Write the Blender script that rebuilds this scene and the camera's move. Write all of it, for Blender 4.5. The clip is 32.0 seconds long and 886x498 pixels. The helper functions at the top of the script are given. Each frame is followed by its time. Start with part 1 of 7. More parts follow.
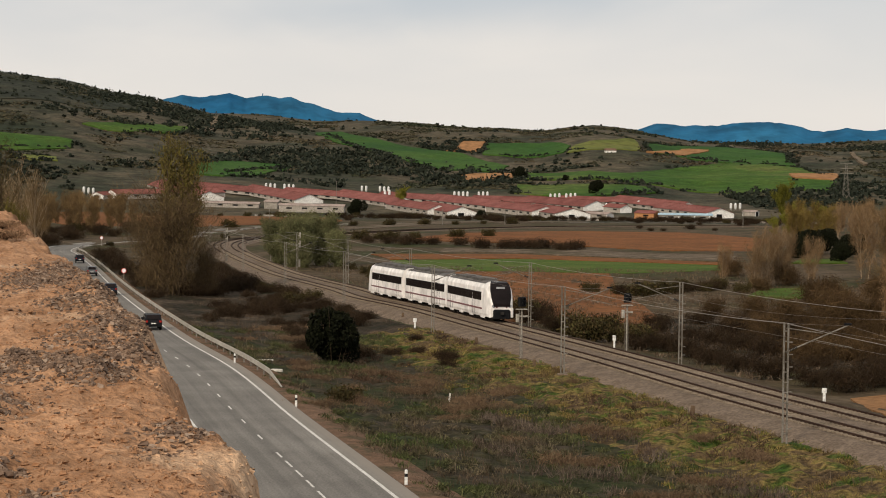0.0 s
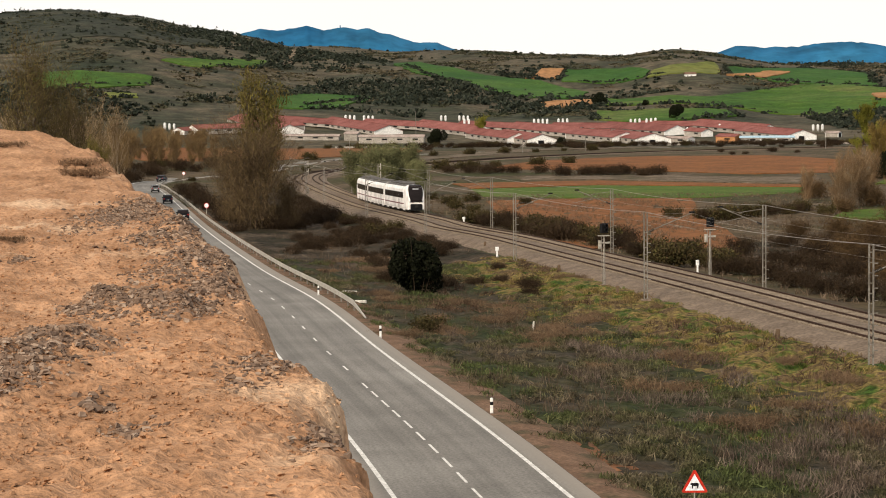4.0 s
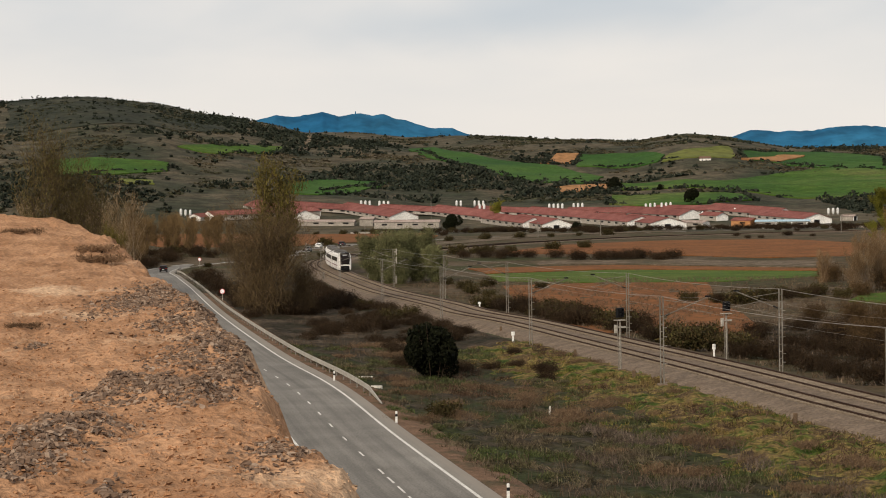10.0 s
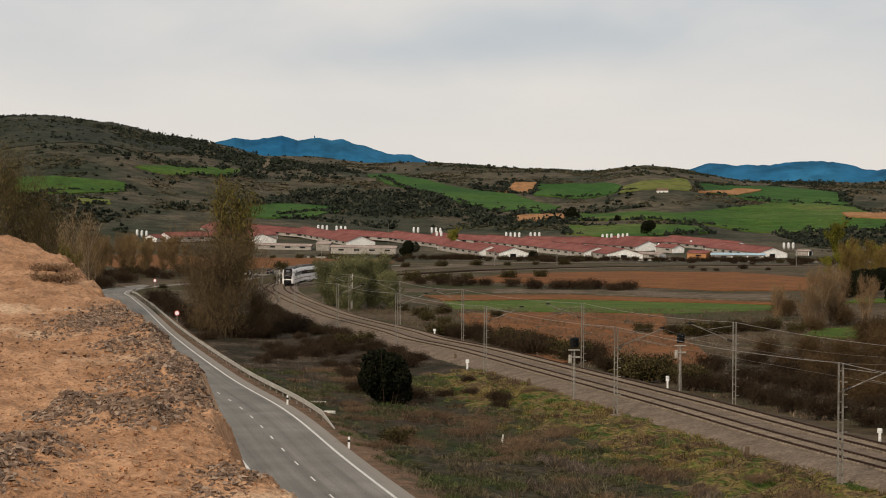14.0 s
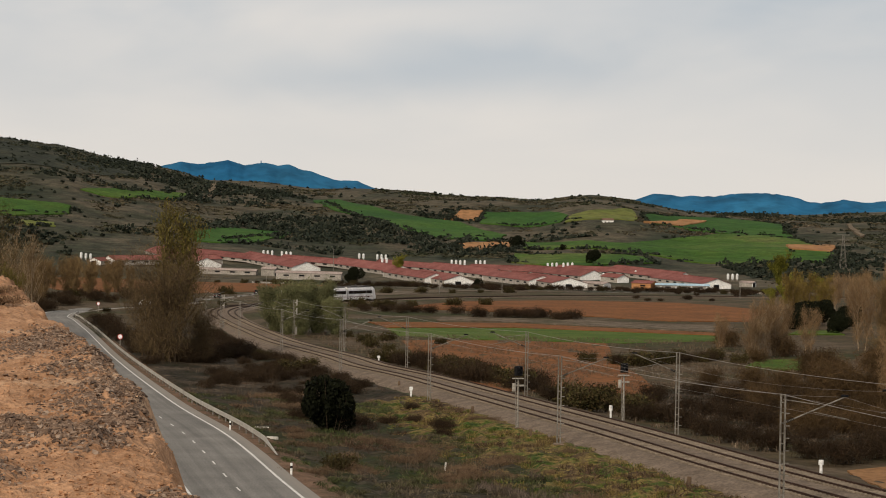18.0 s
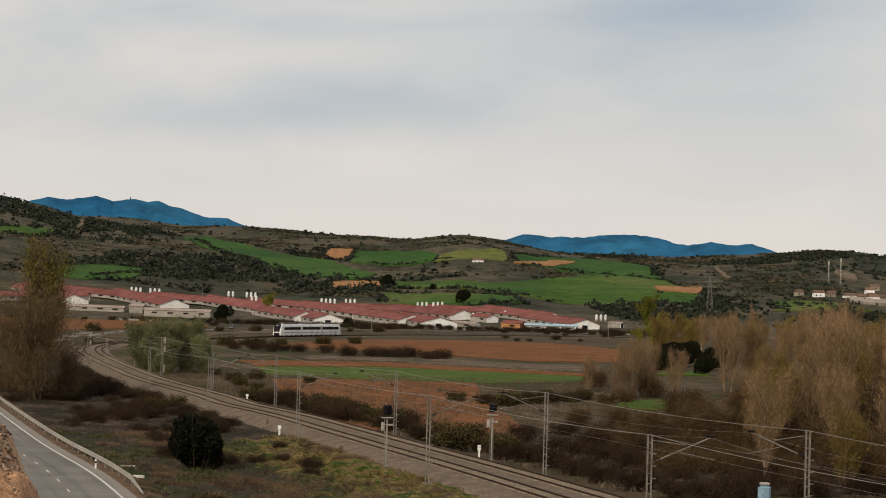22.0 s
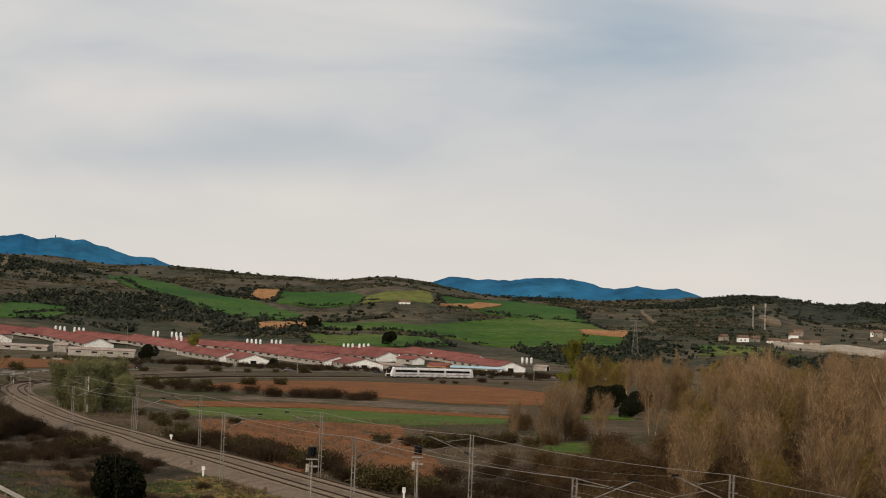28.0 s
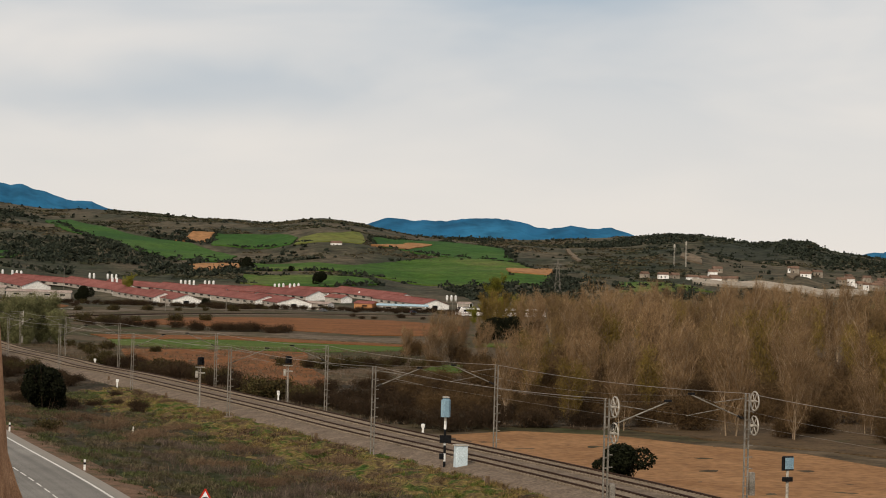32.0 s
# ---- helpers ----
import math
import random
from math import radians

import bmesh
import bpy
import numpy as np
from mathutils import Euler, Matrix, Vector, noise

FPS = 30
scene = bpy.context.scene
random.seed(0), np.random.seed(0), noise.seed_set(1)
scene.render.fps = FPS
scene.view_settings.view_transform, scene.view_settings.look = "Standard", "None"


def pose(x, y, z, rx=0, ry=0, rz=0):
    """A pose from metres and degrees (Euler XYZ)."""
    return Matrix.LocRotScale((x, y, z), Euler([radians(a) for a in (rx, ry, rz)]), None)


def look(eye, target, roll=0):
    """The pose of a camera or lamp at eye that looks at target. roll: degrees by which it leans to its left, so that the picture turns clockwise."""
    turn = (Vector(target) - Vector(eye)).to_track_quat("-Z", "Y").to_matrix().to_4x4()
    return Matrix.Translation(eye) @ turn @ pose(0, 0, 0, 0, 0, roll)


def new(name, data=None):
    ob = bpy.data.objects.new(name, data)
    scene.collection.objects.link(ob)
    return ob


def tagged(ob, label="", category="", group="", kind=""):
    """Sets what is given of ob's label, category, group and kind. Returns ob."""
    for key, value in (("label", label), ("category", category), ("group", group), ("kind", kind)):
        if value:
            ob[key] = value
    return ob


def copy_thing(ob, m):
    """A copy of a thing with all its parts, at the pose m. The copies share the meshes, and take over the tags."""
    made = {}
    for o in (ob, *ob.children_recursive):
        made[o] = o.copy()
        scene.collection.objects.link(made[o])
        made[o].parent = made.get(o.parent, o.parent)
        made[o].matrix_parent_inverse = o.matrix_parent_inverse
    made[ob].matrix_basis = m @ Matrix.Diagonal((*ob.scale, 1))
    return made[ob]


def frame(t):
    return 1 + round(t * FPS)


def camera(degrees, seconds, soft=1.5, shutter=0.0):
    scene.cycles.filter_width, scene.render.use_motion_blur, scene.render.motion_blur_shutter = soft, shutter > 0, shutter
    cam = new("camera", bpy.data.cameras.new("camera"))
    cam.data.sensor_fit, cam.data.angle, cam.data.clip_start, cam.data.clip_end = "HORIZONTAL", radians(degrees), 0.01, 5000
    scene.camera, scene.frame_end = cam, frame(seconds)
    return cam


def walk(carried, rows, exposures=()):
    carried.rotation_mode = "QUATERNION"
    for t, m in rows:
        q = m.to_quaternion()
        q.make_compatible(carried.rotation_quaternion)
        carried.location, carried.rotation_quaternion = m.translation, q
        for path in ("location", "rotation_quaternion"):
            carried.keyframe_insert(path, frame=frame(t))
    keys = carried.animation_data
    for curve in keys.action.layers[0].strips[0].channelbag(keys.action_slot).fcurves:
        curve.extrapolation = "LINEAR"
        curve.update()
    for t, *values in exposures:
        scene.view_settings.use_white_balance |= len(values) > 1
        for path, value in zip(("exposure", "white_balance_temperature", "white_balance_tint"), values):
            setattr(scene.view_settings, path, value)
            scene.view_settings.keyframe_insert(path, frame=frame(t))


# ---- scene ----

cam = camera(24.57, 32.0, soft=1.0)
EYE_Z = 14.3
PATH = [
    (0.0, 0.000, 0.000, 14.300, 88.568, -0.766, 0.536),
    (0.5, 0.000, 0.000, 14.300, 88.999, -0.878, 0.769),
    (1.0, 0.000, 0.000, 14.300, 88.349, -0.771, 0.616),
    (1.5, 0.000, 0.000, 14.300, 88.154, -0.814, 1.134),
    (2.0, 0.000, 0.000, 14.300, 87.151, -0.162, 1.700),
    (2.5, 0.000, 0.000, 14.300, 86.773, 0.433, 2.112),
    (3.0, 0.000, 0.000, 14.300, 86.842, 0.326, 2.297),
    (3.5, 0.000, 0.000, 14.300, 86.719, 0.459, 2.529),
    (5.5, 0.000, 0.000, 14.300, 86.345, 0.354, 3.238),
    (6.0, 0.000, 0.000, 14.300, 86.368, 0.351, 3.190),
    (6.5, 0.000, 0.000, 14.300, 86.324, 0.227, 3.354),
    (7.0, 0.000, 0.000, 14.300, 85.939, 0.374, 3.271),
    (7.5, 0.000, 0.000, 14.300, 86.016, 0.206, 3.162),
    (8.0, 0.000, 0.000, 14.300, 86.552, 0.250, 3.221),
    (8.5, 0.000, 0.000, 14.300, 87.254, 0.235, 3.296),
    (9.0, 0.000, 0.000, 14.300, 88.199, 0.209, 3.281),
    (9.5, 0.000, 0.000, 14.300, 88.539, 0.511, 3.108),
    (10.0, 0.000, 0.000, 14.300, 88.961, 0.771, 3.207),
    (10.5, 0.000, 0.000, 14.300, 89.490, 0.811, 3.020),
    (11.0, 0.000, 0.000, 14.300, 89.684, 0.738, 2.830),
    (11.5, 0.000, 0.000, 14.300, 90.068, 0.357, 2.438),
    (12.0, 0.000, 0.000, 14.300, 90.210, 0.135, 2.127),
    (12.5, 0.000, 0.000, 14.300, 90.054, -0.209, 2.122),
    (13.0, 0.000, 0.000, 14.300, 89.685, -0.300, 1.884),
    (13.5, 0.000, 0.000, 14.300, 89.783, -0.513, 2.174),
    (14.0, 0.000, 0.000, 14.300, 89.710, -0.460, 1.996),
    (14.5, 0.000, 0.000, 14.300, 89.744, -0.670, 1.669),
    (16.5, 0.000, 0.000, 14.300, 89.777, -1.229, 1.123),
    (17.0, 0.000, 0.000, 14.300, 89.916, -1.245, 0.876),
    (17.5, 0.000, 0.000, 14.300, 90.129, -1.212, 0.583),
    (18.0, 0.000, 0.000, 14.300, 90.497, -1.208, 0.458),
    (18.5, 0.000, 0.000, 14.300, 90.508, -1.135, 0.242),
    (19.0, 0.000, 0.000, 14.300, 90.334, -1.171, -0.006),
    (19.5, 0.000, 0.000, 14.300, 90.565, -1.157, -0.247),
    (20.0, 0.000, 0.000, 14.300, 90.486, -1.272, -0.604),
    (20.5, 0.000, 0.000, 14.300, 90.645, -1.329, -0.872),
    (21.0, 0.000, 0.000, 14.300, 91.002, -1.173, -1.391),
    (21.5, 0.000, 0.000, 14.300, 91.697, -1.446, -2.258),
    (22.0, 0.000, 0.000, 14.300, 91.686, -1.672, -3.203),
    (22.5, 0.000, 0.000, 14.300, 91.521, -1.639, -3.126),
    (23.0, 0.000, 0.000, 14.300, 91.550, -1.606, -3.228),
    (23.5, 0.000, 0.000, 14.300, 91.643, -1.544, -3.119),
    (24.0, 0.000, 0.000, 14.300, 91.792, -1.614, -3.337),
    (24.5, 0.000, 0.000, 14.300, 91.903, -1.575, -3.660),
    (25.0, 0.000, 0.000, 14.300, 91.737, -1.580, -3.805),
    (25.5, 0.000, 0.000, 14.300, 92.111, -1.766, -4.515),
    (26.0, 0.000, 0.000, 14.300, 92.561, -1.795, -4.575),
    (26.5, 0.000, 0.000, 14.300, 92.941, -2.065, -5.049),
    (28.5, 0.000, 0.000, 14.300, 92.916, -2.166, -5.383),
    (29.0, 0.000, 0.000, 14.300, 92.797, -2.178, -5.721),
    (29.5, 0.000, 0.000, 14.300, 92.977, -2.046, -6.382),
    (30.0, 0.900, -10.500, 14.100, 92.422, -1.491, -6.558),
    (30.5, 2.900, -21.000, 13.400, 91.880, -1.393, -6.071),
    (31.0, 3.800, -30.000, 12.800, 91.569, -1.535, -6.722),
    (31.5, 4.300, -38.000, 12.800, 91.560, -1.523, -6.871),
    (32.0, 4.800, -45.000, 13.000, 91.326, -1.624, -6.936),
]
walk(cam, [(t, pose(x, y, z, rx, ry, rz)) for t, x, y, z, rx, ry, rz in PATH],
     exposures=[(0, 0, 6350, 10), (1, 0.08, 6350, 10), (2, 0.25, 6350, 10), (3, 0.37, 6350, 10), (5.5, 0.6, 6350, 10), (8, 0.66, 6350, 10), (8.6, 0.34, 6350, 10), (9, 0.21, 6350, 10), (10, 0.08, 6350, 10), (12, -0.03, 6350, 10), (16, -0.1, 6350, 10), (24, -0.15, 6350, 10), (29, -0.16, 6350, 10), (32, -0.03, 6350, 10)])

# ---- sky and sun: a high thin overcast ----
world = bpy.data.worlds.new("sky")
scene.world = world
world.use_nodes = True
wn, wl = world.node_tree.nodes, world.node_tree.links
wn.clear()


def wnode(kind, **values):
    n = wn.new(kind)
    for k, v in values.items():
        n.inputs[k].default_value = v
    return n


SUN_EL, SUN_AZ = 31, 207
coord = wnode("ShaderNodeTexCoord")
split = wnode("ShaderNodeSeparateXYZ")
wl.new(coord.outputs["Generated"], split.inputs[0])
ratio = wn.new("ShaderNodeMath")
ratio.operation = "DIVIDE"
wl.new(split.outputs[0], ratio.inputs[0])
wl.new(split.outputs[1], ratio.inputs[1])
dome = wn.new("ShaderNodeCombineXYZ")
wl.new(ratio.outputs[0], dome.inputs[0])
wl.new(split.outputs[2], dome.inputs[1])


def cloud_noise(scale, sx, sy, detail):
    """Soft noise over the dome, by bearing and height."""
    mp = wnode("ShaderNodeMapping")
    mp.inputs["Scale"].default_value = (sx, sy, 1.0)
    wl.new(dome.outputs[0], mp.inputs[0])
    t = wnode("ShaderNodeTexNoise", Scale=scale, Detail=detail, Roughness=0.5, Distortion=0.4)
    wl.new(mp.outputs[0], t.inputs["Vector"])
    return t


def wmath(op, a, b):
    n = wn.new("ShaderNodeMath")
    n.operation = op
    for k, v in ((0, a), (1, b)):
        if isinstance(v, (int, float)):
            n.inputs[k].default_value = v
        else:
            wl.new(v, n.inputs[k])
    return n.outputs[0]


def thin_gap(a0, z0, wa, we, strength):
    """A thinner, bluer stretch of the cloud deck with a ragged edge."""
    wob = cloud_noise(1.0, 16, 40, 3.0)
    dx = wmath("DIVIDE", wmath("SUBTRACT", wmath("ADD", ratio.outputs[0], wmath("MULTIPLY", wob.outputs["Fac"], 0.05)), a0 + 0.025), wa)
    dz = wmath("DIVIDE", wmath("SUBTRACT", wmath("ADD", split.outputs[2], wmath("MULTIPLY", wob.outputs["Fac"], 0.016)), z0 + 0.008), we)
    d = wmath("POWER", wmath("ADD", wmath("MULTIPLY", dx, dx), wmath("MULTIPLY", dz, dz)), 0.5)
    r = wn.new("ShaderNodeMapRange")
    r.interpolation_type = "SMOOTHSTEP"
    for k, v in ((1, 1.25), (2, 0.0), (3, 0.0), (4, strength)):
        r.inputs[k].default_value = v
    wl.new(d, r.inputs[0])
    return r.outputs[0]


gaps = wmath("ADD", thin_gap(0.014, 0.098, 0.105, 0.021, 0.8), wmath("ADD", thin_gap(0.20, 0.150, 0.13, 0.05, 0.55), thin_gap(-0.06, 0.088, 0.08, 0.014, 0.45)))
veil = cloud_noise(1.0, 5.0, 17.0, 4.0)
veil_r = wn.new("ShaderNodeMapRange")
for k, v in ((1, 0.60), (2, 0.36), (3, 0.0), (4, 0.5)):
    veil_r.inputs[k].default_value = v
wl.new(veil.outputs["Fac"], veil_r.inputs[0])
ramp = wn.new("ShaderNodeMix")
ramp.data_type = "RGBA"
ramp.inputs[6].default_value = (0.80, 0.757, 0.705, 1)
ramp.inputs[7].default_value = (0.43, 0.505, 0.57, 1)
wl.new(wmath("MINIMUM", wmath("ADD", gaps, veil_r.outputs[0]), 1.0), ramp.inputs[0])
low = wn.new("ShaderNodeMapRange")
low.inputs[1].default_value, low.inputs[2].default_value = 0.02, 0.14
wl.new(split.outputs[2], low.inputs[0])
hazy = wn.new("ShaderNodeMix")
hazy.data_type = "RGBA"
hazy.inputs[6].default_value = (0.85, 0.78, 0.705, 1)
wl.new(low.outputs[0], hazy.inputs[0])
wl.new(ramp.outputs[2], hazy.inputs[7])
sky = wn.new("ShaderNodeTexSky")
sky.sky_type, sky.sun_disc = "NISHITA", False
sky.sun_elevation, sky.sun_rotation = radians(SUN_EL), radians(SUN_AZ)
thin = wn.new("ShaderNodeBackground")
thin.inputs[1].default_value = 0.08
wl.new(sky.outputs[0], thin.inputs[0])
thick = wn.new("ShaderNodeBackground")
thick.inputs[1].default_value = 1.0
wl.new(hazy.outputs[2], thick.inputs[0])
cover = wn.new("ShaderNodeMixShader")
cover.inputs[0].default_value = 0.93
wl.new(thin.outputs[0], cover.inputs[1])
wl.new(thick.outputs[0], cover.inputs[2])
out = wn.new("ShaderNodeOutputWorld")
wl.new(cover.outputs[0], out.inputs[0])

sun_data = bpy.data.lights.new("sun", "SUN")
sun_data.energy, sun_data.angle, sun_data.color = 3.1, radians(11), (1.0, 0.86, 0.68)
sun = new("sun", sun_data)
sun.matrix_world = look((0, 0, 0), (-math.sin(radians(SUN_AZ)) * math.cos(radians(SUN_EL)), -math.cos(radians(SUN_AZ)) * math.cos(radians(SUN_EL)), -math.sin(radians(SUN_EL))))


# ---- materials ----
def surface(name, low_c, high_c, scale=1.0, rough=0.85, bump=0.3, fine=8.0, metal=0.0, patch=None, patch_scale=0.1, patch_at=0.55, world_space=True, depth=0.05, per_thing=0.0, spec=0.05):
    """A node material: two tones by noise, a finer grain over them, an optional third tone in large patches, and relief."""
    m = bpy.data.materials.new(name)
    m.use_nodes = True
    n, l = m.node_tree.nodes, m.node_tree.links
    b = n["Principled BSDF"]
    b.inputs["Roughness"].default_value, b.inputs["Metallic"].default_value = rough, metal
    b.inputs["Specular IOR Level"].default_value = spec
    if world_space:
        src = n.new("ShaderNodeNewGeometry").outputs["Position"]
    else:
        src = n.new("ShaderNodeTexCoord").outputs["Object"]

    def noise_at(s, detail=4.0, rough_n=0.6):
        t = n.new("ShaderNodeTexNoise")
        t.inputs["Scale"].default_value, t.inputs["Detail"].default_value, t.inputs["Roughness"].default_value = s, detail, rough_n
        l.new(src, t.inputs["Vector"])
        return t.outputs["Fac"]

    def mixed(fac, a, c, blend="MIX"):
        x = n.new("ShaderNodeMix")
        x.data_type, x.blend_type = "RGBA", blend
        if isinstance(fac, float):
            x.inputs[0].default_value = fac
        else:
            l.new(fac, x.inputs[0])
        for k, v in ((6, a), (7, c)):
            if isinstance(v, tuple):
                x.inputs[k].default_value = (*v, 1)
            else:
                l.new(v, x.inputs[k])
        return x.outputs[2]

    def sharp(fac, a, c):
        r = n.new("ShaderNodeMapRange")
        r.inputs[1].default_value, r.inputs[2].default_value = a, c
        l.new(fac, r.inputs[0])
        return r.outputs[0]

    body = mixed(sharp(noise_at(scale), 0.34, 0.66), low_c, high_c)
    if patch:
        body = mixed(sharp(noise_at(patch_scale, 5.0), patch_at, patch_at + 0.1), body, patch)
    grain = noise_at(scale * fine, 3.0)
    dark = mixed(sharp(grain, 0.3, 0.62), (0.62, 0.62, 0.62), (1.12, 1.12, 1.12))
    body = mixed(1.0, body, dark, "MULTIPLY")
    if per_thing:
        info = n.new("ShaderNodeObjectInfo").outputs["Random"]
        body = mixed(1.0, body, mixed(info, (1 - per_thing,) * 3, (1 + per_thing,) * 3), "MULTIPLY")
    l.new(body, b.inputs["Base Color"])
    if bump:
        bp = n.new("ShaderNodeBump")
        bp.inputs["Strength"].default_value, bp.inputs["Distance"].default_value = bump, depth
        l.new(grain, bp.inputs["Height"])
        l.new(bp.outputs[0], b.inputs["Normal"])
    return m


def plain(name, c, rough=0.5, metal=0.0, glow=0.0):
    """Paint or metal, near uniform, with a faint soiling."""
    m = surface(name, tuple(0.9 * v for v in c), c, scale=0.9, rough=rough, bump=0.0, fine=5.0, metal=metal, world_space=False)
    return m


def leaf(name, a, b, c=None):
    """Foliage: the tone varies from leaf to leaf."""
    m = bpy.data.materials.new(name)
    m.use_nodes = True
    n, l = m.node_tree.nodes, m.node_tree.links
    s = n["Principled BSDF"]
    s.inputs["Roughness"].default_value, s.inputs["Specular IOR Level"].default_value = 0.75, 0.05
    rnd = n.new("ShaderNodeNewGeometry").outputs["Random Per Island"]
    r = n.new("ShaderNodeValToRGB")
    r.color_ramp.elements[0].color, r.color_ramp.elements[1].color = (*a, 1), (*b, 1)
    if c:
        e = r.color_ramp.elements.new(0.7)
        e.color = (*c, 1)
    l.new(rnd, r.inputs[0])
    x = n.new("ShaderNodeMix")
    x.data_type, x.blend_type = "RGBA", "MULTIPLY"
    x.inputs[0].default_value = 1.0
    info = n.new("ShaderNodeObjectInfo").outputs["Random"]
    rr = n.new("ShaderNodeMapRange")
    rr.inputs[3].default_value, rr.inputs[4].default_value = 0.75, 1.2
    l.new(info, rr.inputs[0])
    l.new(r.outputs[0], x.inputs[6])
    l.new(rr.outputs[0], x.inputs[7])
    l.new(x.outputs[2], s.inputs["Base Color"])
    return m


def mottled(name, stops, scale, grain=6.0, lo=0.5, hi=1.3, bump=0.8, depth=0.1, island=0.0, coarse=1.0, stretch=(1, 1, 1), spec=0.05):
    """Ground or plant cover: tones in patches, a clumpy mid grain and a fine one; island adds a shift from blade to blade."""
    m = bpy.data.materials.new(name)
    m.use_nodes = True
    n, l = m.node_tree.nodes, m.node_tree.links
    b = n["Principled BSDF"]
    b.inputs["Roughness"].default_value, b.inputs["Specular IOR Level"].default_value = 0.9, spec
    geo = n.new("ShaderNodeNewGeometry")
    mp = n.new("ShaderNodeMapping")
    mp.inputs["Scale"].default_value = stretch
    l.new(geo.outputs["Position"], mp.inputs[0])

    def noise_at(sc, detail):
        t = n.new("ShaderNodeTexNoise")
        t.inputs["Scale"].default_value, t.inputs["Detail"].default_value, t.inputs["Roughness"].default_value = sc, detail, 0.62
        l.new(mp.outputs[0], t.inputs["Vector"])
        return t.outputs["Fac"]

    def ranged(fac, a, c, d, e):
        r = n.new("ShaderNodeMapRange")
        for k, v in ((1, a), (2, c), (3, d), (4, e)):
            r.inputs[k].default_value = v
        l.new(fac, r.inputs[0])
        return r.outputs[0]

    def times(col, fac):
        x = n.new("ShaderNodeVectorMath")
        x.operation = "SCALE"
        l.new(col, x.inputs[0])
        l.new(fac, x.inputs["Scale"])
        return x.outputs[0]

    ramp_c = n.new("ShaderNodeValToRGB")
    e = ramp_c.color_ramp.elements
    e[0].position, e[0].color = stops[0][0], (*stops[0][1], 1)
    e[1].position, e[1].color = stops[-1][0], (*stops[-1][1], 1)
    for p, c in stops[1:-1]:
        e.new(p).color = (*c, 1)
    l.new(noise_at(scale, 6.0), ramp_c.inputs[0])
    mid, fine = noise_at(scale * grain * coarse, 4.0), noise_at(scale * grain * 5, 3.0)
    col = times(times(ramp_c.outputs[0], ranged(mid, 0.32, 0.66, lo, hi)), ranged(fine, 0.3, 0.68, 0.7, 1.25))
    if island:
        col = times(col, ranged(geo.outputs["Random Per Island"], 0, 1, 1 - island, 1 + island))
    l.new(col, b.inputs["Base Color"])
    if bump:
        bp = n.new("ShaderNodeBump")
        bp.inputs["Strength"].default_value, bp.inputs["Distance"].default_value = bump, depth
        l.new(mid, bp.inputs["Height"])
        l.new(bp.outputs[0], b.inputs["Normal"])
    return m


MEADOW_TONES = [(0.34, (0.054, 0.068, 0.024)), (0.44, (0.060, 0.067, 0.027)), (0.52, (0.070, 0.063, 0.033)), (0.59, (0.092, 0.074, 0.050)), (0.67, (0.064, 0.047, 0.030))]
SLOPE_TONES = [(0.34, (0.038, 0.070, 0.013)), (0.43, (0.074, 0.088, 0.020)), (0.51, (0.185, 0.134, 0.048)), (0.58, (0.118, 0.080, 0.040)), (0.67, (0.058, 0.040, 0.024))]
# tones cut to 0.55: the occlusion between tussocks is painted into the ground
MEADOW = mottled("meadow_litter_shade", [(p, tuple(0.55 * v for v in c)) for p, c in MEADOW_TONES], 0.16, grain=8, lo=0.35, hi=1.3, depth=0.25)
GRASS = mottled("dry_meadow", [(0.34, (0.038, 0.042, 0.015)), (0.44, (0.050, 0.042, 0.020)), (0.53, (0.069, 0.050, 0.029)), (0.60, (0.097, 0.072, 0.047)), (0.68, (0.049, 0.036, 0.021))], 0.035, grain=9, lo=0.5, hi=1.3, depth=0.25)
# golden-green turf; its dark brown spots paint the shaded undersides of the tussocks
SLOPE = mottled("slope_turf_shade_spots", SLOPE_TONES, 0.42, grain=6, lo=0.25, hi=1.35, bump=1.0, depth=0.35)
LITTER = surface("leaf_litter", (0.060, 0.040, 0.022), (0.105, 0.070, 0.038), scale=0.3, fine=8, bump=0.7, depth=0.15)
HILL = mottled("scrub_hill", [(0.34, (0.024, 0.029, 0.018)), (0.43, (0.040, 0.040, 0.025)), (0.50, (0.060, 0.053, 0.035)), (0.57, (0.086, 0.070, 0.046)), (0.66, (0.046, 0.045, 0.030))], 0.010, grain=9, lo=0.5, hi=1.35, bump=0.8, depth=2.5)
CROP = mottled("green_crop", [(0.36, (0.026, 0.062, 0.012)), (0.48, (0.040, 0.082, 0.013)), (0.56, (0.060, 0.096, 0.018)), (0.64, (0.090, 0.105, 0.030))], 0.009, grain=12, lo=0.7, hi=1.2, bump=0.3, depth=0.3)
CROP_STRIP = mottled("yellow_green_crop", [(0.36, (0.042, 0.076, 0.011)), (0.5, (0.060, 0.092, 0.014)), (0.64, (0.084, 0.102, 0.026))], 0.05, grain=12, lo=0.7, hi=1.2, bump=0.4, depth=0.1)
CROP_PALE = surface("pale_crop", (0.080, 0.100, 0.022), (0.125, 0.128, 0.034), scale=0.02, fine=6, bump=0.2, depth=0.3)
CROP_DEEP = mottled("deep_green_crop", [(0.36, (0.018, 0.050, 0.013)), (0.5, (0.029, 0.072, 0.014)), (0.62, (0.046, 0.090, 0.018))], 0.007, grain=14, lo=0.8, hi=1.15, bump=0.3, depth=0.3)
EARTH = surface("ploughed_earth", (0.122, 0.049, 0.017), (0.188, 0.078, 0.027), scale=0.08, fine=9, bump=0.6, depth=0.25, patch=(0.13, 0.068, 0.032), patch_scale=0.03, patch_at=0.60)
